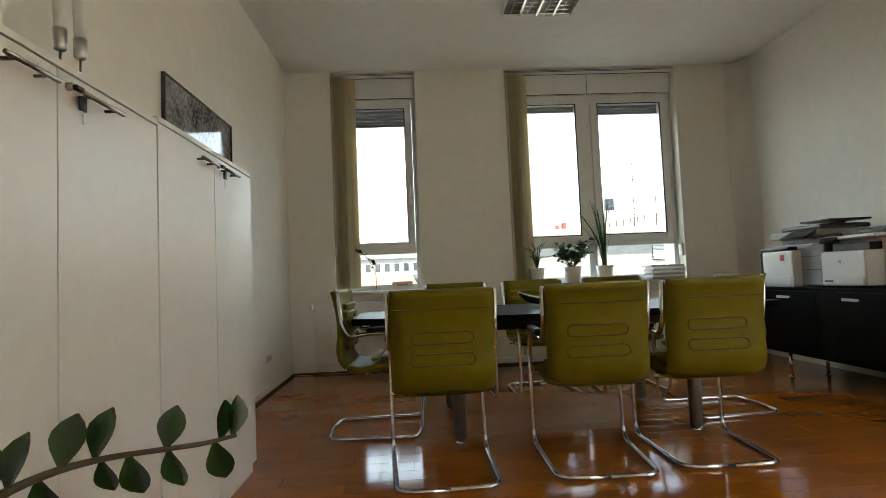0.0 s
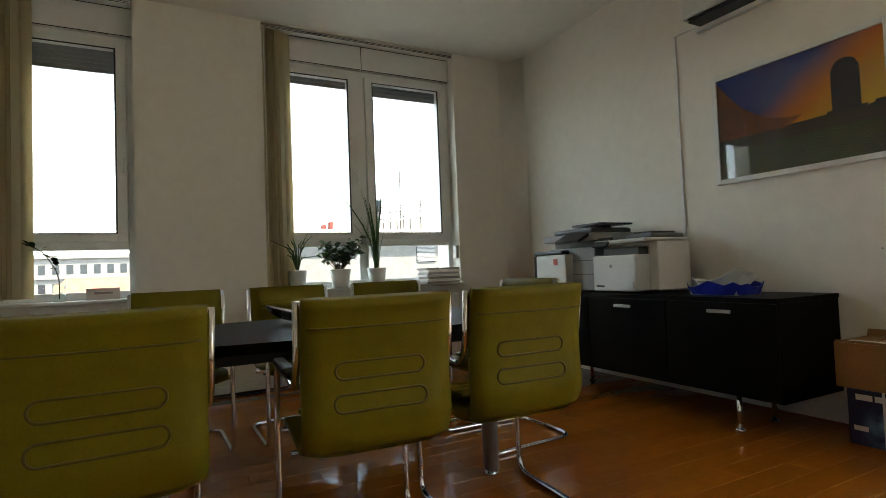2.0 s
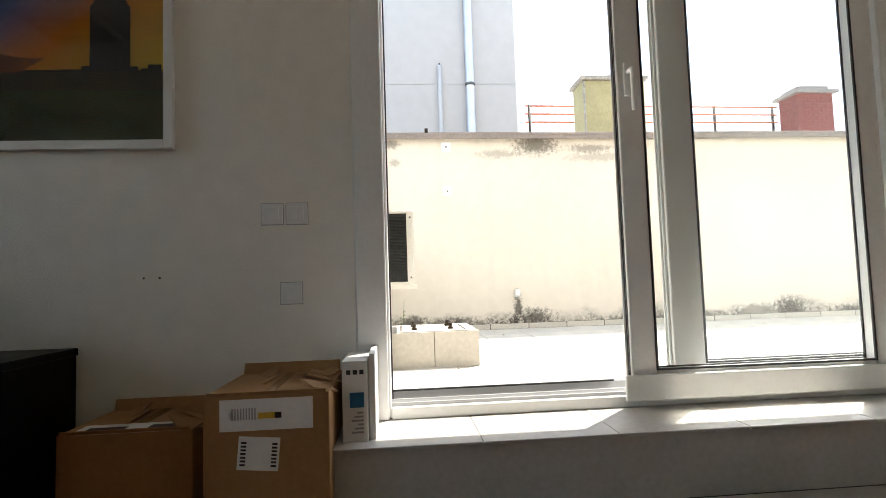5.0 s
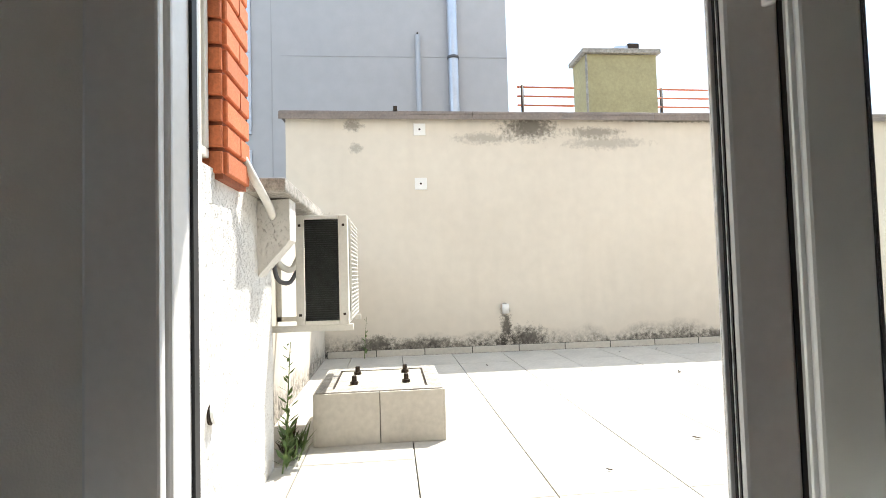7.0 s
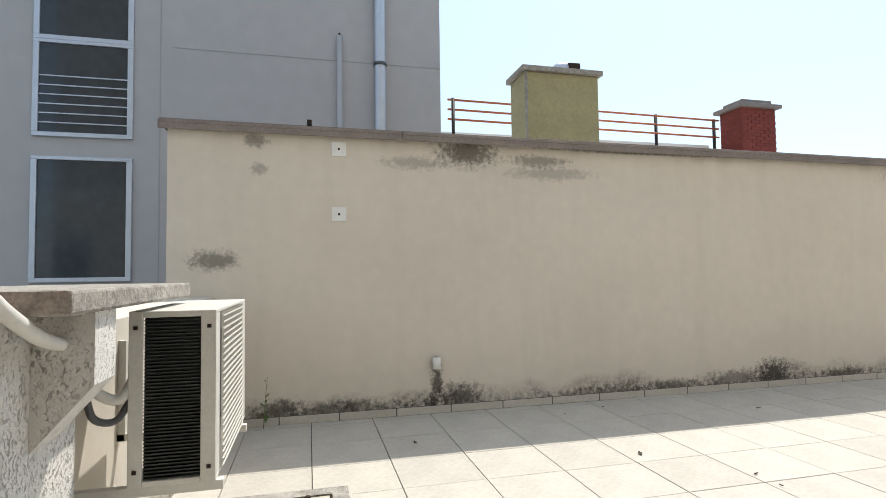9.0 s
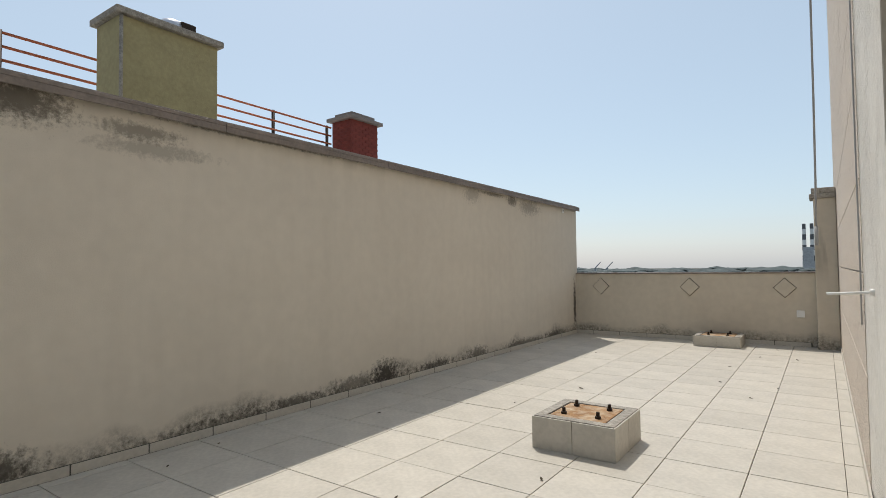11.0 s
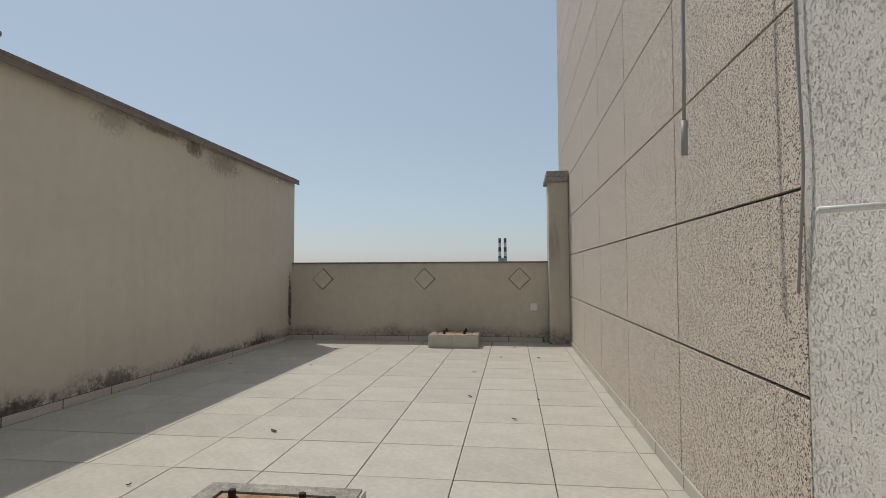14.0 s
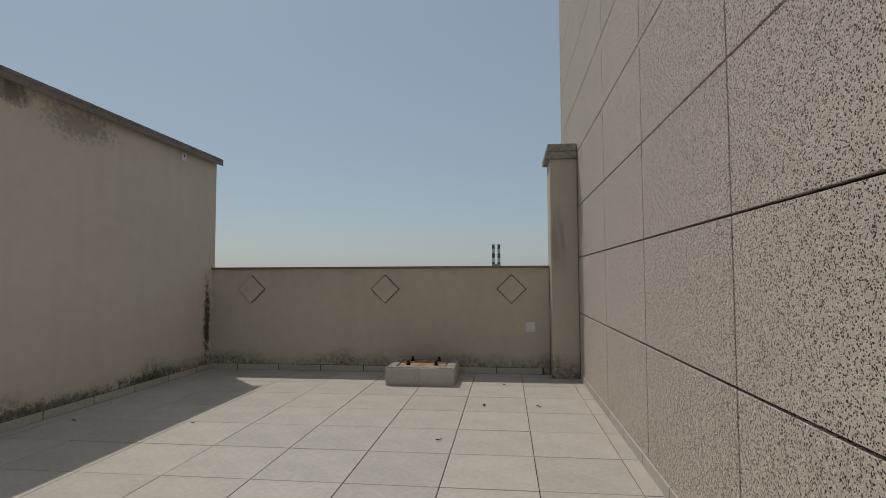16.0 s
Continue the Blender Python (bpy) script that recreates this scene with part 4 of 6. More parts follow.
M_DRY = material("dry_leaf", (0.10, 0.07, 0.035), 0.8, var=0.4, scale=30)
random.seed(31)
for k in range(22):
    x, y = random.uniform(4.3, 7.8), random.uniform(-9.8, -0.4)
    lf = thing("dry_leaf", (x, y, ZT + 0.001), "curled brown dry leaf lying on the terrace tiles", "leaf", "litter on the terrace", random.uniform(0, 360))
    bm = bmesh.new()
    l = random.uniform(0.012, 0.032)
    rows = [[bm.verts.new((u * l, v * l * 0.45 * (1 - u * u), 0.002 + 0.006 * abs(u) + 0.004 * v * v)) for v in (-1, 0, 1)] for u in (-0.95, -0.4, 0.3, 0.95)]
    for p, q in zip(rows, rows[1:]):
        for h in range(2):
            bm.faces.new((p[h], p[h + 1], q[h + 1], q[h]))
    part("blade", bm, M_DRY, lf)
for k, (wx, wy) in enumerate(((5.02, 0.80), (5.10, 0.84), (5.16, 0.80), (5.24, 0.86))):
    wd = thing("withered_weed", (wx, wy, ZT), "withered brown weed tuft beside the plinth", "plant", "withered weeds by the plinth")
    bm = bmesh.new()
    for i in range(34):
        a, l = random.uniform(0, 6.28), random.uniform(0.05, 0.15)
        base = Vector((random.uniform(-0.03, 0.03), random.uniform(-0.03, 0.03), 0))
        tip = base + Vector((math.cos(a) * l * 0.8, math.sin(a) * l * 0.5, l * random.uniform(0.3, 1.1)))
        side = Vector((-math.sin(a), math.cos(a), 0)) * 0.006
        mid = (base + tip) / 2 + Vector((0, 0, 0.015))
        bm.faces.new([bm.verts.new(q) for q in (base, mid + side, tip, mid - side)])
    part("tuft", bm, M_DRY if k % 2 else M_WEED, wd)


# ---- neighbours and distance ----
structure("ground", boxes((-4000, -4000, -20.2, 4000, 4000, -20)), M_GROUND, "city ground far below, reaching the horizon")

gb = thing("grey_building", (10, 0, -20), "grey rendered neighbouring house with a zinc downpipe and stacked windows", "building")
part("wall", boxes((0, -1.42, 0, 8, 6.5, 38)), M_GREYB, gb)
for z in (24.27, 26.2, 28.1):
    part("facade_joint", boxes((-0.005, -1.42, z, 0.0, 1.8, z + 0.01)), M_GREY, gb)
part("facade_joint", boxes((-0.005, 1.92, 20, 0.0, 1.93, 38)), M_GREY, gb)
for z, h, bars in ((21.6, 1.3, 0), (23.21, 1.0, 6), (24.30, 0.86, 0), (25.35, 1.0, 6), (26.45, 0.86, 0), (27.5, 1.0, 6)):
    w = part("window", boxes((-0.03, 2.2, z - 0.05, 0.0, 3.2, z), (-0.03, 2.2, z + h, 0.0, 3.2, z + h + 0.04), (-0.03, 2.2, z, 0.0, 2.26, z + h), (-0.03, 3.14, z, 0.0, 3.2, z + h), bevel=0.005), M_ZINC, gb)
    part("pane", boxes((-0.012, 2.26, z, 0.0, 3.14, z + h)), M_DARKW, w)
    for i in range(bars):
        part("bar", boxes((-0.024, 2.26, z + 0.10 + i * 0.105, -0.013, 3.14, z + 0.112 + i * 0.105)), M_ZINC, w)
part("downpipe", tube(bmesh.new(), [(-0.07, -0.62, 10), (-0.07, -0.62, 38)], 0.072, 14), M_ZINC, gb, smooth=True)
for z in (24.24, 26.3):
    part("pipe_clamp", tube(bmesh.new(), [(-0.07, -0.62, z - 0.02), (-0.07, -0.62, z + 0.02)], 0.084, 14), M_DGREY, gb, smooth=True)
part("thin_pipe", tube(bmesh.new(), [(-0.03, -0.12, 10), (-0.03, -0.12, 24.58)], 0.036, 10), M_GREYB, gb, smooth=True)
part("thin_pipe_tip", tube(bmesh.new(), [(-0.03, -0.12, 24.58), (-0.03, -0.12, 24.62)], 0.012, 8), M_BOLT, gb)

nb = thing("roof_next_door", (9.2, -6, -20), "flat roof of the neighbouring house behind the wall", "building")
part("wall", boxes((0, -5.0, 0, 16, 4.4, 22.55)), M_WHITEB, nb)

ch = thing("olive_chimney", (9.4, -2.88, 2.55), "olive rendered chimney stack with a stone slab and a metal vent", "chimney")
part("shaft", boxes((0.05, -0.52, 0, 0.55, 0.50, 1.57), bevel=0.01), M_OLIVE, ch)
part("slab", boxes((0.0, -0.57, 1.57, 0.60, 0.55, 1.64), bevel=0.012), M_CONC, ch)
bm = tube(bmesh.new(), rounded([(0.3, -0.05, 1.62), (0.3, -0.08, 1.73), (0.3, -0.22, 1.73)], 0.08), 0.095, 14)
part("vent_cowl", bm, M_ZINC, ch, smooth=True)
part("vent_mouth", boxes((0.2, -0.36, 1.65, 0.4, -0.19, 1.80), bevel=0.015), M_BOLT, ch)
part("corner_strip", tube(bmesh.new(), [(0.04, 0.49, 0), (0.04, 0.49, 1.57)], 0.018, 8), M_CONC, ch, smooth=True)

rc = thing("red_chimney", (12.6, -8.75, 2.55), "red brick chimney with a dark grey cap", "chimney")
part("core", boxes((-0.40, -0.56, 0, 0.40, 0.56, 3.15)), M_REDBR, rc)
part("cap", boxes((-0.52, -0.70, 3.15, 0.52, 0.70, 3.26), (-0.36, -0.50, 3.26, 0.36, 0.50, 3.40), bevel=0.02), M_COPING, rc)
rc.scale = (0.74, 0.74, 0.75)
me_brick = None
for r in range(34):
    z = 0.02 + r * 0.09
    for face in range(2):
        n = 4 if face == 0 else 3
        for i in range(n):
            L = (1.12 if face == 0 else 0.80) / n
            o = (i + (0.5 if r % 2 else 0.0)) * L
            if o + L > (1.12 if face == 0 else 0.80) + 1e-3:
                continue
            ob = new("brick", me_brick)
            if me_brick is None:
                me_brick = bpy.data.meshes.new("brick")
                bm = boxes((0, 0, 0, 0.012, 0.25, 0.075))
                bm.to_mesh(me_brick)
                bm.free()
                me_brick.materials.append(M_REDBR)
                bpy.data.objects.remove(ob)
                ob = new("brick", me_brick)
            ob.parent = rc
            ob.matrix_basis = pose(-0.412, -0.56 + o, z) if face == 0 else pose(-0.40 + o + 0.25, 0.56, z, 0, 0, 90)

rl = thing("roof_railing", (12.6, 0, 2.55), "red-painted steel roof railing", "railing")
for z in (1.85, 2.03, 2.21):
    part("rail", tube(bmesh.new(), [(0, -2.2, z), (0.2, -8.2, z)], 0.02, 8), M_RAIL, rl, smooth=True)
for i in range(5):
    part("post", tube(bmesh.new(), [(0.055 * i, -2.3 - i * 1.45, -0.05), (0.055 * i, -2.3 - i * 1.45, 2.24)], 0.032, 8), M_BOLT, rl, smooth=True)
part("kerb", boxes((0.5, -8.2, 0.0, 0.8, -2.2, 1.75)), M_WHITEB, rl)


def block(name, x0, y0, x1, y1, z1, mat, label, rows, cols, roof=None, face='S'):
    """A far house with its storeys of windows on one side."""
    d = thing(name, ((x0 + x1) / 2, (y0 + y1) / 2, -20), label, "building", "houses in the distance")
    a, b = (x1 - x0) / 2, (y1 - y0) / 2
    part("wall", boxes((-a, -b, 0, a, b, z1 + 20)), mat, d)
    h = (z1 + 20 - 1.0) / rows
    w = 2 * a / cols
    for r in range(rows):
        zr = 0.8 + r * h
        if zr < 8:
            continue
        for c in range(cols):
            part("window", boxes((-a + (c + 0.25) * w, -b - 0.03, zr + h * 0.25, -a + (c + 0.75) * w, -b + 0.05, zr + h * 0.75)), M_DARKW, d)
        part("balcony_band", boxes((-a, -b - 0.25, zr, a, -b, zr + 0.14)), mat, d)
    if roof:
        bm = bmesh.new()
        v = [bm.verts.new(p) for p in ((-a - .3, -b - .4, z1 + 20), (a + .3, -b - .4, z1 + 20), (a + .3, b + .4, z1 + 20), (-a - .3, b + .4, z1 + 20), (-a * 0.8, 0, z1 + 20 + roof), (a * 0.8, 0, z1 + 20 + roof))]
        for f in ((0, 1, 5, 4), (2, 3, 4, 5), (1, 2, 5), (3, 0, 4), (3, 2, 1, 0)):
            bm.faces.new([v[i] for i in f])
        part("roof", bm, M_ROOFT, d, "clay tile roof")
    else:
        part("parapet", boxes((-a - 0.2, -b - 0.3, z1 + 20, a + 0.2, b + 0.2, z1 + 20.5)), mat, d)
    return d


block("apartment_block", -30, 90, 2, 104, 4.5, M_FARW, "pale apartment block with balconies far across the street", 9, 20)
block("apartment_block", 4, 100, 34, 112, 2.0, M_FARW, "pale apartment block in the distance", 8, 16)
block("tiled_house", -9, 40, 1, 52, -3.0, M_FAR, "old house with a red clay roof", 5, 7, 3.0)
block("tiled_house", -24, 55, -11, 66, -2.0, M_FARW, "old house with a red clay roof", 5, 8, 3.0)
block("tiled_house", -10, 62, 0, 72, -1.0, M_FARW, "old house with a red clay roof", 5, 8, 2.6)
nr = thing("roof_terrace_house", (7.0, 17, -20), "pale neighbouring house with a stepped roof, railing and shuttered window", "building")
part("wall", boxes((-3.8, 0, 0, 6, 8, 22.2)), M_FARW, nr)
part("cornice", boxes((-4.0, -0.3, 22.2, 6.3, 8.2, 22.4), bevel=0.03), M_WHITEB, nr)
bm = bmesh.new()
va = [bm.verts.new((x, 0.6, z)) for x, z in ((-0.6, 22.4), (6.0, 22.4), (6.0, 23.7), (-0.6, 22.65))]
vb = [bm.verts.new((x, 7.0, z)) for x, z in ((-0.6, 22.4), (6.0, 22.4), (6.0, 23.7), (-0.6, 22.65))]
bm.faces.new(va), bm.faces.new(vb[::-1])
for k in range(4):
    bm.faces.new((va[k], vb[k], vb[(k + 1) % 4], va[(k + 1) % 4]))
part("sloping_roof", bm, M_FARW, nr, "pale lean-to roof")
for k in range(12):
    part("shutter_slat", boxes((0.62, -0.04, 21.30 + k * 0.045, 1.3, -0.01, 21.33 + k * 0.045)), M_GREYB, nr)
part("shutter_pane", boxes((0.60, -0.012, 21.27, 1.32, 0.0, 21.87)), M_DARKW, nr)
vb_ = part("vent_box", boxes((-0.68, 0.8, 22.4, -0.30, 1.4, 23.6), bevel=0.02), M_FAR, nr, "grey roof vent box")
part("vent_mouth", boxes((-0.65, 0.78, 23.1, -0.33, 0.80, 23.5)), M_DARKW, vb_)
for z in (22.75, 22.95, 23.15):
    part("rail", tube(bmesh.new(), [(-0.75, 0.2, z), (0.5, 0.2, z + 0.15)], 0.012, 6), M_BOLT, nr)
for k in range(6):
    part("rail_post", tube(bmesh.new(), [(-0.75 + k * 0.25, 0.2, 22.4), (-0.75 + k * 0.25, 0.2, 23.16 + k * 0.03)], 0.012, 6), M_BOLT, nr)
for k, (x, z) in enumerate(((-2.1, 22.9), (-1.85, 23.0), (-2.5, 22.75))):
    part("chimney_pot", boxes((x, 2, 22.3, x + 0.12, 2.3, z - 0.15)), M_REDBR, nr)
for mx, top in ((7.22, 4.7), (8.0, 3.9)):
    ms = thing("roof_antenna", (mx, 17.4, 2.35), "thin television antenna mast with crossbars", "antenna", "antennas on the roof")
    part("mast", tube(bmesh.new(), [(0, 0, 0), (0.02, 0, top - 2.35)], 0.016, 6), M_BOLT, ms)
    for dz, l in ((0.08, 0.16), (0.22, 0.26), (0.6, 0.34)):
        part("crossbar", tube(bmesh.new(), [(-l, 0, top - 2.35 - dz), (l, 0, top - 2.30 - dz)], 0.010, 5), M_BOLT, ms)

random.seed(9)
bm = bmesh.new()
for i in range(600):
    a = radians(random.uniform(-150, -30))
    d = random.uniform(700, 1100)
    s = random.uniform(6, 16)
    r = bmesh.ops.create_icosphere(bm, subdivisions=1, radius=1.0)
    bmesh.ops.scale(bm, vec=(s * 1.6, s * 1.6, s * random.uniform(0.3, 0.5)), verts=r["verts"])
    bmesh.ops.translate(bm, vec=(d * math.cos(a), d * math.sin(a), -12 + random.uniform(0, 6)), verts=r["verts"])
tagged(structure("backdrop", bm, M_TREE, "dark line of far woods on the horizon"), kind="stuff")
st = thing("power_station_stacks", (21, -900, -20), "two dark-and-white striped chimneys of a far power station", "chimney")
for x in (-4.5, 4.5):
    for i in range(7):
        part("band", tube(bmesh.new(), [(x, 0, 25 + i * 7.4), (x, 0, 32.4 + i * 7.4)], 2.7 - i * 0.08, 10), M_DGREY if i % 2 == 0 else M_WHITEB, st)
    part("shaft", tube(bmesh.new(), [(x, 0, 0), (x, 0, 25)], 3.0, 10), M_FAR, st)
part("boiler_house", boxes((-6, -15, 0, 6, 15, 44)), M_FAR, st)
for cx, cy in ((256, -760), (275, -765)):
    cr = thing("harbour_crane", (cx, cy, -20), "far slewing crane on the horizon", "crane")
    part("tower", boxes((-1.2, -1.2, 0, 1.2, 1.2, 19)), M_FAR, cr)
    part("jib", tube(bmesh.new(), [(6, 0, 13), (-9, 4, 27)], 0.8, 5), M_FAR, cr)


# ---- lime conference chairs ----
def chair(at, turn, label):
    """Cantilever chair that faces local +y; the back is at -y."""
    c = thing("conference_chair", at, label, "chair", "chairs round the table", turn)
    w = 0.256
    for s in (-1, 1):
        x = s * w
        bm = tube(bmesh.new(), rounded([(x, -0.19, 0.905), (x, -0.165, 0.70), (x, -0.12, 0.625), (x, -0.02, 0.645), (x, 0.28, 0.645), (x, 0.315, 0.52), (x, 0.30, 0.013), (x * 0.93, -0.27, 0.013), (0, -0.285, 0.013)], 0.075, 5), 0.0125, 10)
        part("side_frame", bm, M_CHROME, c, "chrome tube frame", True)
        bm = bmesh.new()
        box(bm, x - 0.022, -0.02, 0.655, x + 0.022, 0.24, 0.682, 0.011)
        part("armrest", bm, M_BLACK, c, "black armrest pad")
    part("seat_bar", tube(bmesh.new(), [(-w, 0.2, 0.42), (w, 0.2, 0.42)], 0.011, 8), M_CHROME, c, smooth=True)
    part("seat_bar", tube(bmesh.new(), [(-w, -0.02, 0.40), (w, -0.02, 0.40)], 0.011, 8), M_CHROME, c, smooth=True)
    # shell: one profile from seat front over the bend up the back
    prof = [(0.27, 0.44), (0.22, 0.465), (0.05, 0.452), (-0.08, 0.435), (-0.15, 0.455), (-0.178, 0.52), (-0.165, 0.62), (-0.168, 0.75), (-0.19, 0.87), (-0.205, 0.915)]
    th = 0.046
    fine = [Vector((0, *p)) for p in prof]
    fine = rounded(fine, 0.05, 3)

    def shell(a, b, inner, outer, half, name, mat):
        seg = fine[a:b]
        bm = bmesh.new()
        cols = 9
        grid = []
        for i, p in enumerate(seg):
            q0, q1 = seg[max(i - 1, 0)], seg[min(i + 1, len(seg) - 1)]
            d = (q1 - q0).normalized()
            n = Vector((0, -d.z, d.y))
            row = []
            for side, off in ((0, inner), (1, outer)):
                for k in range(cols):
                    u = -1 + 2 * k / (cols - 1)
                    edge = 1 - abs(u) ** 8 * 0.45
                    row.append(bm.verts.new(p + n * off * edge * (1 if side == 0 else 1) + Vector((u * half, 0, 0))))
            grid.append(row)
        for a_, b_ in zip(grid, grid[1:]):
            for o in (0, cols):
                for k in range(cols - 1):
                    bm.faces.new((a_[o + k], a_[o + k + 1], b_[o + k + 1], b_[o + k]))
            for k, l in ((0, cols), (cols - 1, 2 * cols - 1)):
                bm.faces.new((a_[k], b_[k], b_[l], a_[l]))
        for row in (grid[0], grid[-1]):
            for k in range(cols - 1):
                bm.faces.new((row[k], row[k + 1], row[cols + k + 1], row[cols + k]))
        return bm
    n = len(fine)
    cut = next(i for i, p in enumerate(fine) if p.z > 0.445 and p.y < -0.13)
    part("seat", shell(0, cut + 1, 0.0, th, 0.24, "seat", M_LIME), M_LIME, c, smooth=True)
    part("backrest", shell(cut, n, 0.0, th, 0.246, "backrest", M_LIME), M_LIME, c, smooth=True)
    # quilted rolls on the sitting side, stitched ovals on the rear
    for z, y in ((0.56, -0.158), (0.61, -0.152), (0.66, -0.152), (0.71, -0.155), (0.76, -0.16), (0.81, -0.168)):
        bm = bmesh.new()
        box(bm, -0.195, y + 0.0, z - 0.019, 0.195, y + 0.024 - 0.0, z + 0.019, 0.011)
        part("back_roll", bm, M_LIME, c, smooth=True)
    for y in (0.02, 0.08, 0.14, 0.2):
        bm = bmesh.new()
        box(bm, -0.195, y - 0.024, 0.47, 0.195, y + 0.024, 0.49, 0.009)
        part("seat_roll", bm, M_LIME, c, smooth=True)
    def rear(z):
        """The rear face of the back at height z."""
        k = next(i for i in range(cut, n - 1) if fine[i + 1].z >= z)
        p, q = fine[k], fine[k + 1]
        t = (z - p.z) / max(1e-6, q.z - p.z)
        return p.y + (q.y - p.y) * t - th / max(0.5, (q - p).normalized().z)
    for z, half in ((0.585, 0.125), (0.685, 0.12)):
        path = []
        for k in range(32):
            a = 2 * math.pi * k / 32
            h = z + 0.027 * math.sin(a)
            path.append((math.copysign(half, math.cos(a)) + 0.027 * math.cos(a), rear(h) - 0.001, h))
        part("stitched_oval", tube(bmesh.new(), path, 0.0042, 6, True), M_SEAM, c, smooth=True)
    part("top_seam", tube(bmesh.new(), [(-0.233, rear(0.822) + 0.006, 0.822), (-0.2, rear(0.82), 0.82), (0, rear(0.818), 0.818), (0.2, rear(0.82), 0.82), (0.233, rear(0.822) + 0.006, 0.822)], 0.0035, 6), M_SEAM, c, smooth=True)
    return c


base = chair((-0.325, 1.905, 0), 2, "lime-green leather cantilever chair with chrome arms, pushed to the table")
places = [(0.445, 1.94, -3), (1.06, 1.985, -2), (-0.10, 3.62, 180), (0.58, 3.62, 183), (1.27, 3.62, 178)]
for x, y, a in places:
    copy_thing(base, pose(x, y, 0, 0, 0, a))
copy_thing(base, pose(-0.72, 2.73, 0, 0, 0, -92))
copy_thing(base, pose(1.60, 2.78, 0, 0, 0, 92))

# ---- table ----
tb = thing("conference_table", (0.5, 2.73, 0), "dark wenge boat-shaped conference table on grey tapered legs", "table")
bm = bmesh.new()
n = 18
edge = []
for i in range(n + 1):
    u = -1 + 2 * i / n
    edge.append((u * 1.33, -(0.30 + 0.25 * (1 - u * u))))
edge += [(-x, -y) for x, y in edge]
lo, hi = [bm.verts.new((x, y, 0.70)) for x, y in edge], [bm.verts.new((x, y, 0.74)) for x, y in edge]
bm.faces.new(lo[::-1]), bm.faces.new(hi)
for i in range(len(edge)):
    j = (i + 1) % len(edge)
    bm.faces.new((lo[i], lo[j], hi[j], hi[i]))
part("tabletop", bm, M_WENGE, tb)
part("apron", boxes((-0.95, -0.36, 0.64, 0.95, -0.335, 0.70), (-0.95, 0.335, 0.64, 0.95, 0.36, 0.70)), M_BLACK, tb)
for x in (-0.71, 0.70):
    for y in (-0.40, 0.40):
        g = part("leg", lathe(bmesh.new(), [(0.036, 0.03), (0.044, 0.66), (0.05, 0.70)], (x, y, 0), 18), M_ALU, tb, "grey tapered leg", True)
        part("foot", lathe(bmesh.new(), [(0.026, 0.0), (0.03, 0.012), (0.022, 0.016), (0.022, 0.03)], (x, y, 0), 14), M_CHROME, g, "chrome foot", True)
dish = thing("boat_dish", (0.48, 2.95, 0.74), "silver boat-shaped dish on the table", "bowl", turn=20)
bm = bmesh.new()
rows = []
for i in range(13):
    u = -1 + 2 * i / 12
    w = 0.085 * (1 - u * u) ** 0.6 + 0.004
    up = 0.055 + 0.05 * u * u
    rows.append([bm.verts.new((u * 0.22, w * math.sin(a), up - (up - 0.006) * math.cos(a) * (1 - 0.85 * u * u))) for a in [math.pi * (k / 8 - 0.5) for k in range(9)]])
for a, b in zip(rows, rows[1:]):
    for k in range(8):
        bm.faces.new((a[k], a[k + 1], b[k + 1], b[k]))
ob = part("bowl", bm, M_DISH, dish, smooth=True)
so = ob.modifiers.new("thick", 'SOLIDIFY')
so.thickness = 0.005

# ---- white cupboards ----
def handle_bar(parent, x, y0, y1, z, key):
    bm = tube(bmesh.new(), [(x, y0, z), (x, y1, z)], 0.0065, 10)
    for y in (y0 + 0.035, y1 - 0.035):
        tube(bm, [(x, y, z), (x - 0.034, y, z)], 0.005, 8)
    part("handle", bm, M_BRONZE, parent, "dark brushed steel bar handle", True)
    if key:
        k = part("lock", tube(bmesh.new(), [(x - 0.034, y0 - 0.012, z + 0.012), (x - 0.02, y0 - 0.012, z + 0.012)], 0.011, 12), M_STEEL, parent, smooth=True)
        bm = boxes((x - 0.022, y0 - 0.014, z + 0.005, x - 0.008, y0 + 0.02, z + 0.018), (x - 0.014, y0 + 0.0, z - 0.045, x - 0.006, y0 + 0.026, z - 0.008), bevel=0.003)
        part("key", bm, M_BLACK, parent, "black-headed key hanging in the lock")
        part("spare_key", boxes((x - 0.0105, y0 + 0.009, z - 0.08, x - 0.0095, y0 + 0.016, z - 0.045)), M_STEEL, parent)


def cupboard(y0, y1, top, label):
    c = thing("cupboard", (-1.3, y0, 0), label, "cupboard", "white cupboards along the wall")
    w, d = y1 - y0, 0.475
    part("body", boxes((-d, 0.001, 0.0, -0.02, w - 0.001, top - 0.022)), M_LACQ, c)
    part("top_board", boxes((-d, 0.0, top - 0.02, 0.004, w - 0.001, top), bevel=0.0015), M_LACQ, c)
    h = w / 2
    for i in range(2):
        dr = part("door", boxes((-0.019, i * h + 0.002, 0.06, 0.0, (i + 1) * h - 0.002, top - 0.023), bevel=0.0015), M_LACQ, c)
        if i == 0:
            handle_bar(dr, 0.034, h - 0.215, h - 0.045, top - 0.075, False)
        else:
            handle_bar(dr, 0.034, h + 0.05, h + 0.24, top - 0.07, True)
    part("plinth", boxes((-d, 0.002, 0.0, -0.03, w - 0.002, 0.058)), M_LACQ, c)


cupboard(1.03, 2.07, 1.565, "tall white laminate cupboard with steel bar handles and a key")
cupboard(0.0, 1.025, 1.55, "tall white laminate cupboard with steel bar handles and a key")
cupboard(-1.05, -0.005, 1.55, "tall white laminate cupboard beside another one")

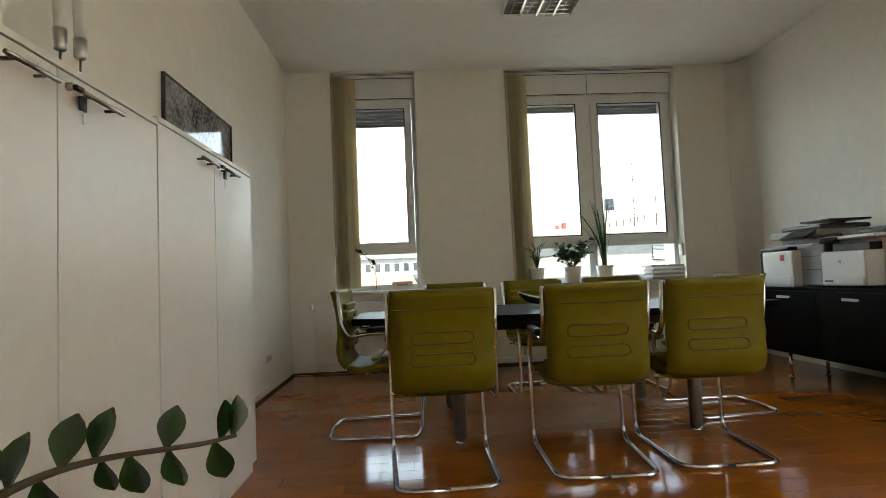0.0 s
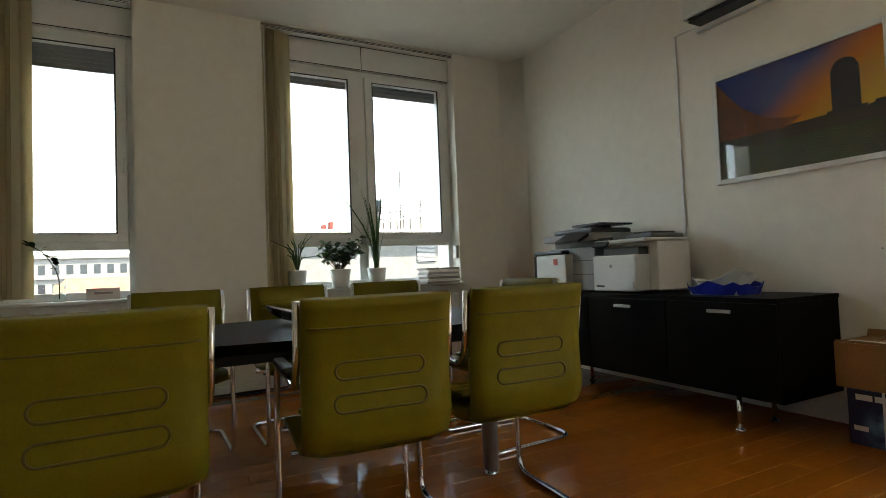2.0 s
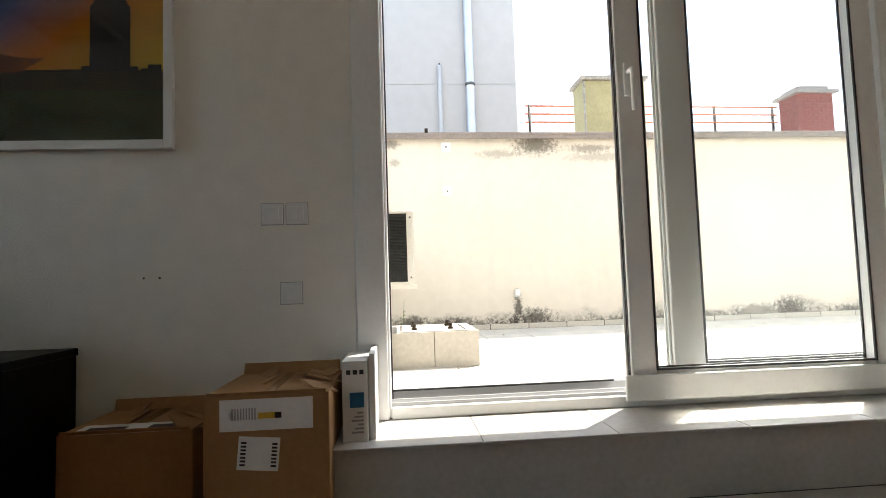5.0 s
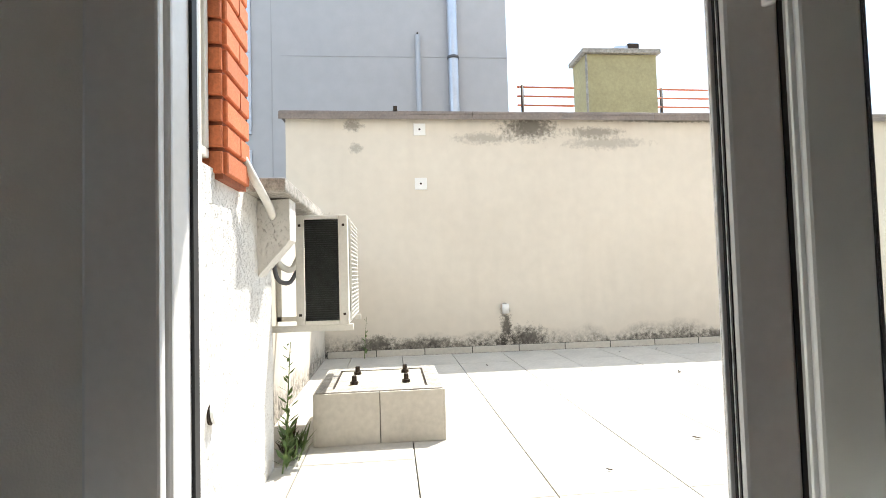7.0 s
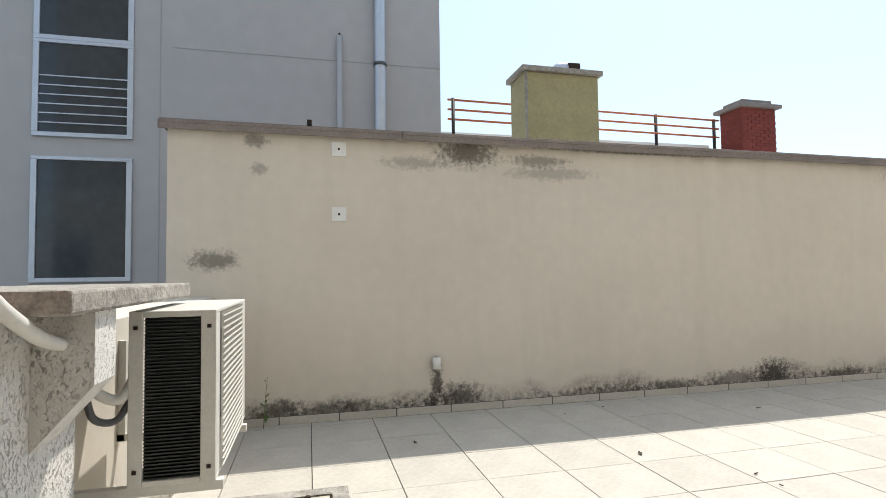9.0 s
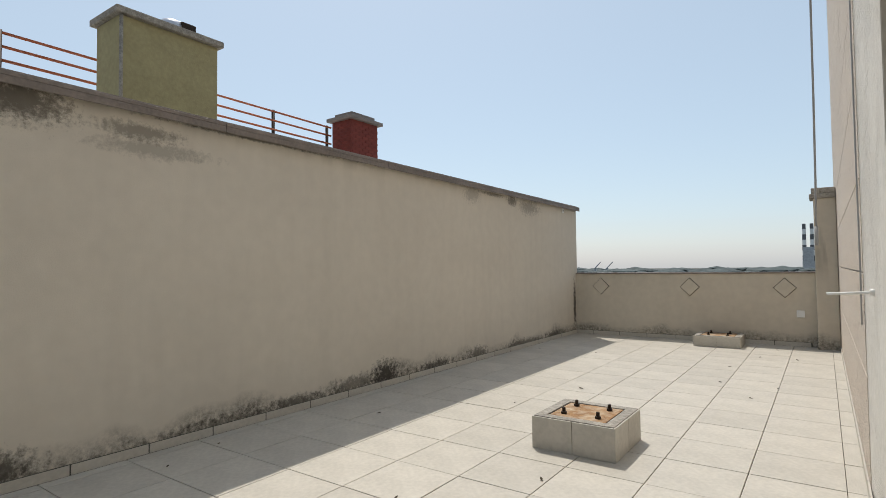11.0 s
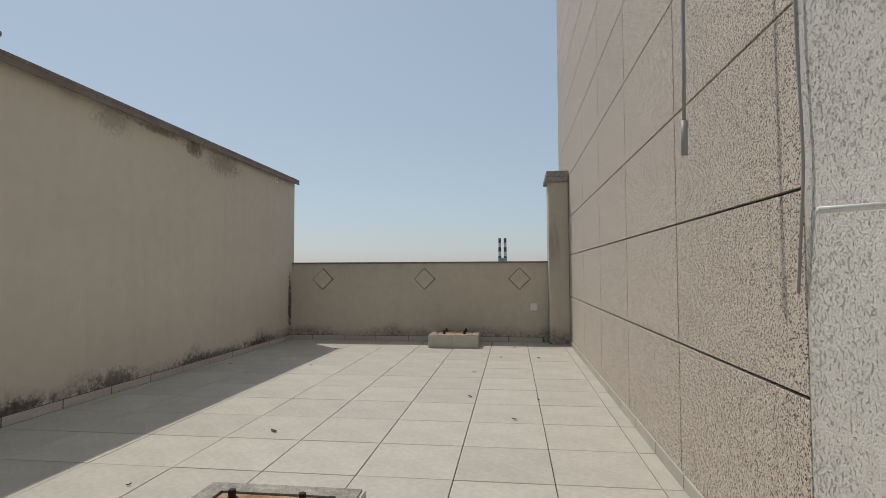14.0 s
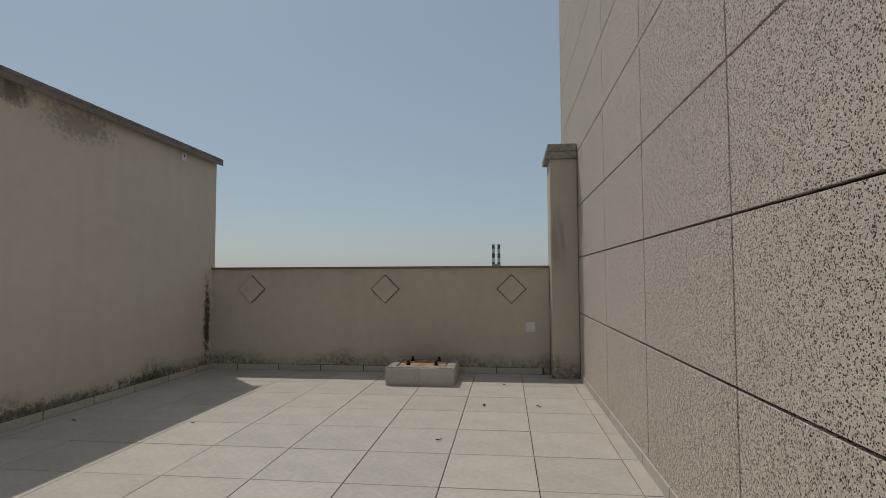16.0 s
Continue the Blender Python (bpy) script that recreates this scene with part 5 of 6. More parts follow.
for x, y, z in ((-1.6, 0.995, 1.55), (-1.6, 1.105, 1.565)):
    l = thing("candle_lamp", (x, y, z), "slim steel lamp with frosted glass tube on the cupboard", "lamp", "lamps on the cupboard")
    part("base", lathe(bmesh.new(), [(0.042, 0), (0.042, 0.008), (0.008, 0.012)], seg=20), M_STEEL, l, smooth=True)
    part("stem", tube(bmesh.new(), [(0, 0, 0.01), (0, 0, 0.24)], 0.0045, 10), M_STEEL, l, smooth=True)
    part("cup", lathe(bmesh.new(), [(0.016, 0.236), (0.021, 0.242), (0.022, 0.308), (0.019, 0.31)], seg=20), M_STEEL, l, smooth=True)
    part("glass", lathe(bmesh.new(), [(0.018, 0.30), (0.026, 0.44), (0.023, 0.442)], seg=24), M_POT, l, "frosted white glass tube", True)

wp = thing("framed_photo", (XW, 2.645, 1.80), "grey cityscape photo in a thin frame on the wall", "picture")
part("frame", boxes((0, -0.535, -0.355, 0.022, -0.527, 0.355), (0, 0.527, -0.355, 0.022, 0.535, 0.355), (0, -0.527, -0.355, 0.022, 0.527, -0.347), (0, -0.527, 0.347, 0.022, 0.527, 0.355)), M_BLACK, wp, "thin black frame")
part("print", boxes((0, -0.527, -0.347, 0.012, 0.527, 0.347)), material("grey_city_print", (0.36, 0.355, 0.35), 0.05, var=0.45, scale=5), wp, "grey print under glass")
for i in range(14):
    part("print_block", boxes((0.012, -0.50 + i * 0.073, -0.347, 0.0128, -0.445 + i * 0.073, -0.12 + 0.10 * math.sin(i * 2.3) + 0.05 * math.cos(i * 5.1))), M_GREY, wp)
pb = thing("paper_box", (-1.56, 2.32, 0), "white and blue copier-paper box on the floor", "box")
part("body", boxes((-0.14, -0.10, 0, 0.14, 0.12, 0.30), bevel=0.003), M_PAPER, pb)
part("lid", boxes((-0.143, -0.103, 0.24, 0.143, 0.123, 0.305), bevel=0.003), M_BLUE, pb, "blue printed lid")
part("printed_lines", boxes(*[(0.141, -0.06, 0.05 + i * 0.03, 0.1425, 0.08 - (i % 3) * 0.03, 0.062 + i * 0.03) for i in range(5)]), M_INK, pb)


# ---- plant by the walker ----
random.seed(11)
zz = thing("pot_plant", (-1.10, -0.32, 0), "arching waxy-leaved pot plant beside the cupboards", "plant")
part("pot", lathe(bmesh.new(), [(0.12, 0), (0.17, 0.30), (0.165, 0.31), (0.15, 0.27)], seg=28), M_POT, zz, smooth=True)
part("soil", lathe(bmesh.new(), [(0.155, 0.27), (0.155, 0.28)], seg=20), M_SOIL, zz)


def leaf_mesh(length, width):
    bm = bmesh.new()
    rows = []
    for i in range(7):
        t = i / 6
        w = width * math.sin(math.pi * min(0.985, 0.02 + 0.965 * t ** 1.25)) ** 0.85
        droop = -0.12 * length * t * t
        rows.append([bm.verts.new((k * w, t * length, droop + abs(k) * w * 0.35)) for k in (-1, -0.5, 0, 0.5, 1)])
    for a, b in zip(rows, rows[1:]):
        for k in range(4):
            bm.faces.new((a[k], a[k + 1], b[k + 1], b[k]))
    me = bpy.data.meshes.new("leaf")
    bm.to_mesh(me)
    bm.free()
    me.materials.append(M_LEAFG)
    for p in me.polygons:
        p.use_smooth = True
    return me


LEAF = leaf_mesh(0.085, 0.027)
stems = [[(0, 0, 0.28), (-0.06, 0.18, 0.60), (0.01, 0.37, 0.66), (0.05, 0.44, 0.670), (0.10, 0.50, 0.668), (0.24, 0.59, 0.658), (0.29, 0.615, 0.664)],
         [(0.02, 0, 0.28), (0.04, -0.12, 0.55), (0.02, -0.16, 0.75)], [(-0.04, 0, 0.28), (-0.12, 0.1, 0.55), (-0.16, 0.14, 0.72)]]


def stem_point(pts, t):
    """The place t of the way along a stem, and its heading there."""
    steps = [(b - a).length for a, b in zip(pts, pts[1:])]
    want = t * sum(steps)
    for a, b, l in zip(pts, pts[1:], steps):
        if want <= l:
            break
        want -= l
    return a.lerp(b, min(1.0, want / l)), (b - a).normalized()


def stem_leaf(stem, p, heading, rise, turn, size):
    """One leaf, rise: up or down along z, turn: how far its face looks along the stem."""
    lf = new("leaf", LEAF)
    lf.parent = stem
    yv = (heading * 0.22 + Vector((0, 0.08, rise))).normalized()
    face = (Vector((turn, -1.0, 0.25 * rise)) - yv * yv.dot(Vector((turn, -1.0, 0.25 * rise)))).normalized()
    xv = yv.cross(face)
    lf.matrix_basis = Matrix.Translation(p) @ Matrix((xv, yv, face)).transposed().to_4x4() @ Matrix.Diagonal((size, size, size, 1))


# the long stem's leaf pairs: way along it, up or down, turn, size
PAIRS = [(0.46, 1, 0.3, 1.25), (0.50, -1, 0.0, 1.2), (0.555, 1, 0.35, 1.2), (0.57, -1, -0.2, 1.1), (0.61, 1, -0.3, 1.05), (0.655, -1, 0.1, 1.12), (0.69, 1, 0.2, 1.08), (0.745, 1, -0.25, 1.08), (0.755, -1, 0.0, 0.8),
         (0.80, -1, 0.15, 1.0), (0.865, 1, 0.3, 0.95), (0.87, -1, -0.15, 1.0), (0.955, -1, 0.3, 1.0), (0.965, 1, 2.2, 0.9), (0.99, 1, 1.8, 0.95), (1.0, 1, 2.6, 0.9)]
for si, pts in enumerate(stems):
    path = rounded(pts, 0.05 if si == 0 else 0.12, 4)
    path = [Vector(p) for p in path]
    st_ = part("stem", tube(bmesh.new(), path, [0.0095 - 0.0055 * i / len(path) for i in range(len(path))], 8), M_STALK, zz, smooth=True)
    rows = PAIRS if si == 0 else [(0.35 + 0.065 * i, 1, random.uniform(-1, 1), 1.0) for i in range(10)]
    for t, rise, turn, size in rows:
        p, heading = stem_point(path, t)
        stem_leaf(st_, p, heading, rise, turn, size)


# ---- sideboard and office machines ----
def sideboard():
    s = thing("sideboard", (2.70, 1.83, 0), "low black-brown sideboard on chrome legs", "sideboard")
    L = 2.14
    part("body", boxes((0.02, 0.0, 0.20, 0.60, L, 0.735), bevel=0.002), M_WENGE, s)
    part("top", boxes((0.0, -0.004, 0.735, 0.605, L + 0.004, 0.762), bevel=0.003), M_WENGE, s)
    for i in range(3):
        a = i * L / 3
        d = part("door", boxes((0.0, a + 0.003, 0.205, 0.019, a + L / 3 - 0.003, 0.732), bevel=0.002), M_WENGE, s)
        y = a + (0.36 if i != 0 else 0.33)
        part("handle", boxes((-0.018, y - 0.075, 0.672, -0.012, y + 0.075, 0.692), (-0.012, y - 0.07, 0.68, 0.0, y - 0.05, 0.688), (-0.012, y + 0.05, 0.68, 0.0, y + 0.07, 0.688), bevel=0.002), M_STEEL, d, "flat steel pull")
    for x in (0.035, 0.36):
        for y in (0.265, 1.81):
            g = part("leg", tube(bmesh.new(), [(x, y, 0.012), (x, y, 0.20)], 0.014, 12), M_CHROME, s, "chrome leg", True)
            part("foot", lathe(bmesh.new(), [(0.026, 0), (0.026, 0.01), (0.016, 0.014)], (x, y, 0), 14), M_CHROME, g, smooth=True)


sideboard()


def laser_printer(at):
    p = thing("laser_printer", at, "white office laser multifunction printer on the sideboard", "printer")
    part("body", boxes((0.0, 0.0, 0.015, 0.40, 0.42, 0.28), bevel=0.012), M_WHITEP, p)
    part("rear_body", boxes((0.14, -0.08, 0.015, 0.48, 0.0, 0.37), (0.16, 0.0, 0.28, 0.48, 0.42, 0.37), bevel=0.012), M_WHITEP, p)
    part("paper_drawer", boxes((-0.006, 0.02, 0.02, 0.0, 0.40, 0.085), bevel=0.004), M_WHITEP, p)
    part("drawer_grip", boxes((-0.009, 0.30, 0.045, -0.005, 0.38, 0.06)), M_DGREY, p)
    part("output_slot", boxes((0.06, 0.02, 0.281, 0.159, 0.36, 0.335), bevel=0.004), M_BLACK, p)
    part("scanner_lid", boxes((0.02, -0.08, 0.37, 0.48, 0.42, 0.395), bevel=0.008), M_WHITEP, p)
    part("feeder", boxes((0.12, -0.05, 0.395, 0.46, 0.20, 0.43), bevel=0.012), M_DGREY, p)
    part("feeder_tray", boxes((0.16, -0.02, 0.43, 0.4, 0.15, 0.445), bevel=0.004), M_BLACK, p)
    bm = bmesh.new()
    box(bm, -0.01, 0.26, 0.0, 0.09, 0.41, 0.018, 0.004, Matrix.Translation((0.0, 0, 0.35)) @ Matrix.Rotation(radians(-38), 4, 'Y'))
    part("touch_panel", bm, M_BLACK, p)
    bm = lathe(bmesh.new(), [(0.014, 0), (0.014, 0.003)], seg=16)
    bmesh.ops.transform(bm, matrix=Matrix.Translation((-0.001, 0.23, 0.20)) @ Matrix.Rotation(radians(-90), 4, 'Y'), verts=bm.verts[:])
    part("badge", bm, M_GREY, p)


laser_printer((2.77, 2.84, 0.762))


def copier(at):
    p = thing("copier", at, "large grey and black copier with feeder on the sideboard", "copier")
    part("body", boxes((0.08, 0.0, 0.012, 0.56, 0.56, 0.36), bevel=0.012), M_GREY, p)
    part("exit_gap", boxes((0.10, 0.03, 0.36, 0.5, 0.5, 0.41)), M_BLACK, p)
    part("scanner", boxes((0.04, -0.02, 0.41, 0.56, 0.58, 0.47), bevel=0.012), M_GREY, p)
    part("feeder", boxes((0.1, 0.05, 0.47, 0.54, 0.52, 0.515), bevel=0.02), M_DGREY, p)
    part("feeder_tray", boxes((0.14, 0.0, 0.535, 0.5, 0.33, 0.55), (0.3, 0.1, 0.51, 0.36, 0.2, 0.54), bevel=0.004), M_BLACK, p)
    bm = bmesh.new()
    box(bm, -0.07, 0.02, 0.0, 0.09, 0.30, 0.025, 0.006, Matrix.Translation((0.0, 0, 0.42)) @ Matrix.Rotation(radians(-25), 4, 'Y'))
    part("control_panel", bm, M_BLACK, p)
    part("drawer_line", boxes((0.074, 0.02, 0.14, 0.08, 0.54, 0.145), (0.074, 0.02, 0.25, 0.08, 0.54, 0.255)), M_DGREY, p)


copier((2.74, 3.28, 0.762))
p = thing("desktop_printer", (2.74, 3.80, 0.762), "white printer with black top edge beside the copier", "printer")
part("body", boxes((0, -0.26, 0.0, 0.5, 0.13, 0.31), bevel=0.012), M_WHITEP, p)
part("top_cover", boxes((0.0, -0.22, 0.31, 0.5, 0.165, 0.345), (0.0, 0.131, 0.0, 0.5, 0.165, 0.31), bevel=0.014), M_BLACK, p)
part("tray", boxes((-0.006, -0.24, 0.02, 0.0, 0.11, 0.09), bevel=0.003), M_WHITEP, p)
part("red_label", boxes((-0.003, -0.16, 0.225, 0.0, -0.11, 0.275)), M_RED, p)
pk = thing("paper_ream", (3.0, 2.33, 0.762), "torn-open blue and white paper ream on the sideboard", "paper")
part("sheets", boxes((-0.12, -0.16, 0.0, 0.12, 0.16, 0.045)), M_PAPER, pk)
bm = bmesh.new()
random.seed(8)
rim = []
for i in range(16):
    a = 2 * math.pi * i / 16
    x, y = 0.125 * math.copysign(abs(math.cos(a)) ** 0.6, math.cos(a)), 0.165 * math.copysign(abs(math.sin(a)) ** 0.6, math.sin(a))
    rim.append((bm.verts.new((x * 0.8, y * 0.8, 0.046 + random.uniform(0, 0.012))), bm.verts.new((x * 1.12, y * 1.10, 0.075 + random.uniform(0, 0.05)))))
for i in range(16):
    a, b = rim[i], rim[(i + 1) % 16]
    bm.faces.new((a[0], b[0], b[1], a[1]))
part("liner", bm, M_PAPER, pk, "crumpled white inside of the wrapper").modifiers.new("thick", 'SOLIDIFY').thickness = 0.0015
bm = bmesh.new()
random.seed(3)
ring = []
for i in range(20):
    a = 2 * math.pi * i / 20
    x, y = 0.14 * math.copysign(abs(math.cos(a)) ** 0.6, math.cos(a)), 0.19 * math.copysign(abs(math.sin(a)) ** 0.6, math.sin(a))
    ring.append((bm.verts.new((x, y, 0.002)), bm.verts.new((x * 1.15, y * 1.12, 0.035 + random.uniform(0, 0.055)))))
for i in range(20):
    a, b = ring[i], ring[(i + 1) % 20]
    bm.faces.new((a[0], b[0], b[1], a[1]))
ob = part("wrapper", bm, material("bright_blue_wrapper", (0.015, 0.03, 0.40), 0.35, var=0.2, scale=9), pk, "torn blue wrapper")
ob.modifiers.new("thick", 'SOLIDIFY').thickness = 0.002
bm = bmesh.new()
box(bm, -0.09, -0.15, 0.0, 0.09, 0.03, 0.003, 0, Matrix.Translation((0, 0, 0.075)) @ Matrix.Rotation(radians(-26), 4, 'X') @ Matrix.Rotation(radians(9), 4, 'Y'))
part("loose_flap", bm, M_PAPER, pk)

M_TAPE = material("brown_tape", (0.36, 0.21, 0.09), 0.25)


# ---- parcels by the steps ----
def parcel(at, size, label, torn=False, turn=0):
    d = thing("cardboard_box", at, label, "box", "parcels by the steps", turn)
    x, y, z = size
    part("body", boxes((0, 0, 0, x, y, z - 0.002), bevel=0.004), M_CARD, d)
    if torn:
        for (a, b, c_, e, ang, ax) in ((0, 0, 0.01, y, 35, 'Y'), (x, 0, x + 0.006, y, -20, 'Y')):
            bm = bmesh.new()
            box(bm, 0, 0.01, 0.0, 0.005, y - 0.01, 0.012 if a == 0 else 0.045, 0.001, Matrix.Translation((a if a == 0 else x - 0.006, 0, z - 0.004)) @ Matrix.Rotation(radians(-ang / 2 if a == 0 else -ang), 4, ax))
            part("flap", bm, M_CARD, d)
        bm = bmesh.new()
        random.seed(5)
        for i in range(7):
            q = Vector((random.uniform(0.04, x - 0.06), random.uniform(0.04, y - 0.08), z))
            box(bm, -0.04, -0.05, 0, 0.04, 0.05, 0.006, 0.001, Matrix.Translation(q) @ Euler((random.uniform(-0.4, 0.4), random.uniform(-0.4, 0.4), random.uniform(0, 3))).to_matrix().to_4x4())
        part("torn_card", bm, M_CARD, d)
    part("tape", boxes((0, y * 0.46, z - 0.002, x, y * 0.54, z)), M_TAPE, d)
    return d


b0 = parcel((2.885, 0.905, 0), (0.44, 0.425, 0.275), "brown cardboard parcel on the floor by the steps")
part("label", boxes((0.0, 0.08, 0.275, 0.09, 0.36, 0.2765)), M_PAPER, b0, "white address label")
part("label_print", boxes((0.02, 0.24, 0.2765, 0.07, 0.33, 0.277), (0.02, 0.12, 0.2765, 0.05, 0.2, 0.277)), M_INK, b0)
b1 = parcel((2.93, 0.875, 0.275), (0.41, 0.38, 0.36), "opened brown cardboard box with labels stacked on a parcel", True)
part("label", boxes((-0.0015, 0.05, 0.25, 0.0, 0.33, 0.345)), M_PAPER, b1, "white shipping label")
part("label_band", boxes((-0.002, 0.165, 0.285, -0.0015, 0.215, 0.303)), M_YEL, b1, "yellow band")
part("label_block", boxes((-0.002, 0.145, 0.285, -0.0015, 0.165, 0.303)), M_INK, b1, "black printed square")
tagged(part("barcode", boxes(*[(-0.002, 0.222 + k * 0.0085, 0.283, -0.0015, 0.226 + k * 0.0085, 0.318) for k in range(9)]), M_GREY, b1, "grey printed barcode"), kind="stuff")
slip = Matrix.Translation((0, 0.215, 0.18)) @ Matrix.Rotation(radians(5), 4, 'X')
bm = bmesh.new()
box(bm, -0.0015, -0.062, -0.05, 0.0, 0.062, 0.05, 0, slip)
part("label", bm, M_PAPER, b1, "white delivery slip stuck on askew")
for y0 in (-0.055, 0.038):
    bm = bmesh.new()
    for k in range(7):
        box(bm, -0.002, y0, -0.038 + k * 0.011, -0.0015, y0 + 0.016, -0.032 + k * 0.011, 0, slip)
    tagged(part("barcode", bm, M_INK, b1, "black printed barcode"), kind="stuff")
b2 = parcel((3.0, 1.31, 0.285), (0.33, 0.41, 0.24), "torn-open brown cardboard box resting on a paper carton", True)
part("label", boxes((0.0, 0.03, 0.236, 0.10, 0.37, 0.2415)), M_PAPER, b2, "white shipping label")
part("label_print", boxes((0.02, 0.05, 0.2415, 0.07, 0.15, 0.242), (0.03, 0.22, 0.2415, 0.06, 0.34, 0.242)), M_INK, b2)
pc = thing("paper_carton", (3.0, 1.345, 0), "blue printed copier-paper carton with a white strap", "box", "parcels by the steps")
part("body", boxes((0, 0, 0, 0.30, 0.325, 0.285), bevel=0.003), M_BLUE, pc)
part("strap", boxes((-0.0032, 0.155, 0.0, 0.0, 0.167, 0.285), (0, 0.155, 0.285, 0.30, 0.167, 0.2865)), M_PAPER, pc, "white packing strap")
M_BURST = material("navy_print_with_light_burst", (0.006, 0.014, 0.07), 0.35, var=0.3, scale=5)


def burst(nt, src):
    """A pale blue flare in the middle of the printed face, broken up by noise."""
    tc = nt.nodes.new("ShaderNodeTexCoord")
    d = nt.nodes.new("ShaderNodeVectorMath")
    d.operation = 'DISTANCE'
    d.inputs[1].default_value = (0.0, 0.15, 0.10)
    nt.links.new(tc.outputs["Object"], d.inputs[0])
    nz = node(nt, "ShaderNodeTexNoise", Scale=14.0, Detail=4.0)
    nt.links.new(tc.outputs["Object"], nz.inputs["Vector"])
    near = calc(nt, 'SUBTRACT', 1.0, calc(nt, 'MULTIPLY', d.outputs["Value"], 8.0), True)
    flare = calc(nt, 'MULTIPLY', near, calc(nt, 'MULTIPLY', calc(nt, 'SUBTRACT', nz.outputs["Fac"], 0.35, True), 3.2, True), True)
    return over(nt, flare, src, (0.22, 0.48, 0.70))


tint(M_BURST, burst)
part("printed_face", boxes((-0.0018, 0.002, 0.002, -0.0003, 0.323, 0.283)), M_BURST, pc, "navy printed face with a pale light burst")
part("print_block", boxes((-0.0025, 0.235, 0.075, -0.0018, 0.30, 0.10)), M_PAPER, pc)
part("print_bar", boxes((-0.0025, 0.08, 0.232, 0.0, 0.20, 0.262), (-0.0025, 0.21, 0.232, 0.0, 0.285, 0.262), (-0.0025, 0.04, 0.232, 0.0, 0.07, 0.262)), M_PAPER, pc, "pale printed bars")
part("print_bar", boxes((-0.0025, 0.03, 0.02, 0.0, 0.08, 0.065)), M_PAPER, pc)

bd = thing("toner_carton", (3.07, 0.765, ZL), "narrow white and blue toner carton standing on the landing", "box")
part("body", boxes((0, 0, 0, 0.26, 0.085, 0.27), bevel=0.002), M_PAPER, bd)
part("blue_square", boxes((-0.0015, 0.012, 0.115, 0.0, 0.06, 0.165)), material("cyan_print", (0.03, 0.22, 0.50), 0.4), bd)
part("dots", boxes(*[(-0.0015, 0.012 + i * 0.022, 0.225, 0.0, 0.026 + i * 0.022, 0.24) for i in range(3)]), M_INK, bd)
part("print_bars", boxes(*[(-0.0015, 0.015, 0.03 + i * 0.013, 0.0, 0.055 - 0.01 * (i % 3), 0.036 + i * 0.013) for i in range(6)]), M_GREY, bd)
bd2 = thing("toner_carton", (3.07, 0.74, ZL), "thin white carton leaning beside the toner carton", "box")
part("body", boxes((0.02, 0, 0, 0.27, 0.02, 0.29), bevel=0.002), M_PAPER, bd2)

# ---- on the east wall ----
pic = thing("framed_picture", (XE, 2.035, 1.89), "sunset city print with a round tower in a white frame", "picture")
fy, fz = 0.50, 0.35
part("frame", boxes((-0.03, -fy - 0.035, -fz - 0.035, 0, -fy, fz + 0.035), (-0.03, fy, -fz - 0.035, 0, fy + 0.035, fz + 0.035), (-0.03, -fy, -fz - 0.035, 0, fy, -fz), (-0.03, -fy, fz, 0, fy, fz + 0.035), bevel=0.003), M_PVC, pic)
mp = bpy.data.materials.new("sunset_print")
mp.use_nodes = True
nt = mp.node_tree
bs = nt.nodes["Principled BSDF"]
bs.inputs["Roughness"].default_value = 0.12
tc = nt.nodes.new("ShaderNodeTexCoord")
sp = nt.nodes.new("ShaderNodeSeparateXYZ")
nt.links.new(tc.outputs["Object"], sp.inputs[0])
glow = calc(nt, 'ADD', calc(nt, 'MULTIPLY', sp.outputs["Y"], 0.9), calc(nt, 'MULTIPLY', sp.outputs["Z"], 1.2))
cr = nt.nodes.new("ShaderNodeValToRGB")
cr.color_ramp.elements[0].position, cr.color_ramp.elements[0].color = 0.0, (0.95, 0.62, 0.08, 1)
cr.color_ramp.elements[1].position, cr.color_ramp.elements[1].color = 1.0, (0.015, 0.04, 0.26, 1)
e = cr.color_ramp.elements.new(0.35)
e.color = (0.85, 0.27, 0.03, 1)
e = cr.color_ramp.elements.new(0.62)
e.color = (0.10, 0.12, 0.32, 1)
nz = node(nt, "ShaderNodeTexNoise", Scale=7.0, Detail=5.0)
nt.links.new(tc.outputs["Object"], nz.inputs["Vector"])
nt.links.new(calc(nt, 'ADD', calc(nt, 'ADD', calc(nt, 'MULTIPLY', glow, 0.9), 0.32), calc(nt, 'MULTIPLY', nz.outputs["Fac"], 0.12)), cr.inputs["Fac"])
nt.links.new(cr.outputs[0], bs.inputs["Base Color"])
part("print", boxes((-0.016, -fy, -fz, 0, fy, fz)), mp, pic, "sunset sky print")
M_GRASS = tint(material("print_meadow", (0.06, 0.085, 0.02), 0.3, var=0.35, scale=9, color2=(0.02, 0.03, 0.008)), grain((1, 3, 22), 2.5, (0.13, 0.075, 0.02), 0.45))
part("print_meadow", boxes((-0.0175, -fy, -fz, -0.016, fy, -0.085)), M_GRASS, pic)
part("print_hedge", boxes((-0.0179, -fy, -0.155, -0.0175, fy, -0.075)), material("print_hedge", (0.03, 0.017, 0.006), 0.3, var=0.5, scale=18, color2=(0.075, 0.04, 0.008)), pic, "dark hedge line in the print")
bm = bmesh.new()
pts = [(fy, 0.335)] + [(fy - 0.56 * t, 0.335 - 0.365 * (1 - (1 - t) ** 2.4)) for t in [i / 14 for i in range(1, 15)]] + [(fy - 0.47, -0.085), (fy, -0.085)]
bm.faces.new([bm.verts.new((-0.0181, y, z)) for y, z in pts])
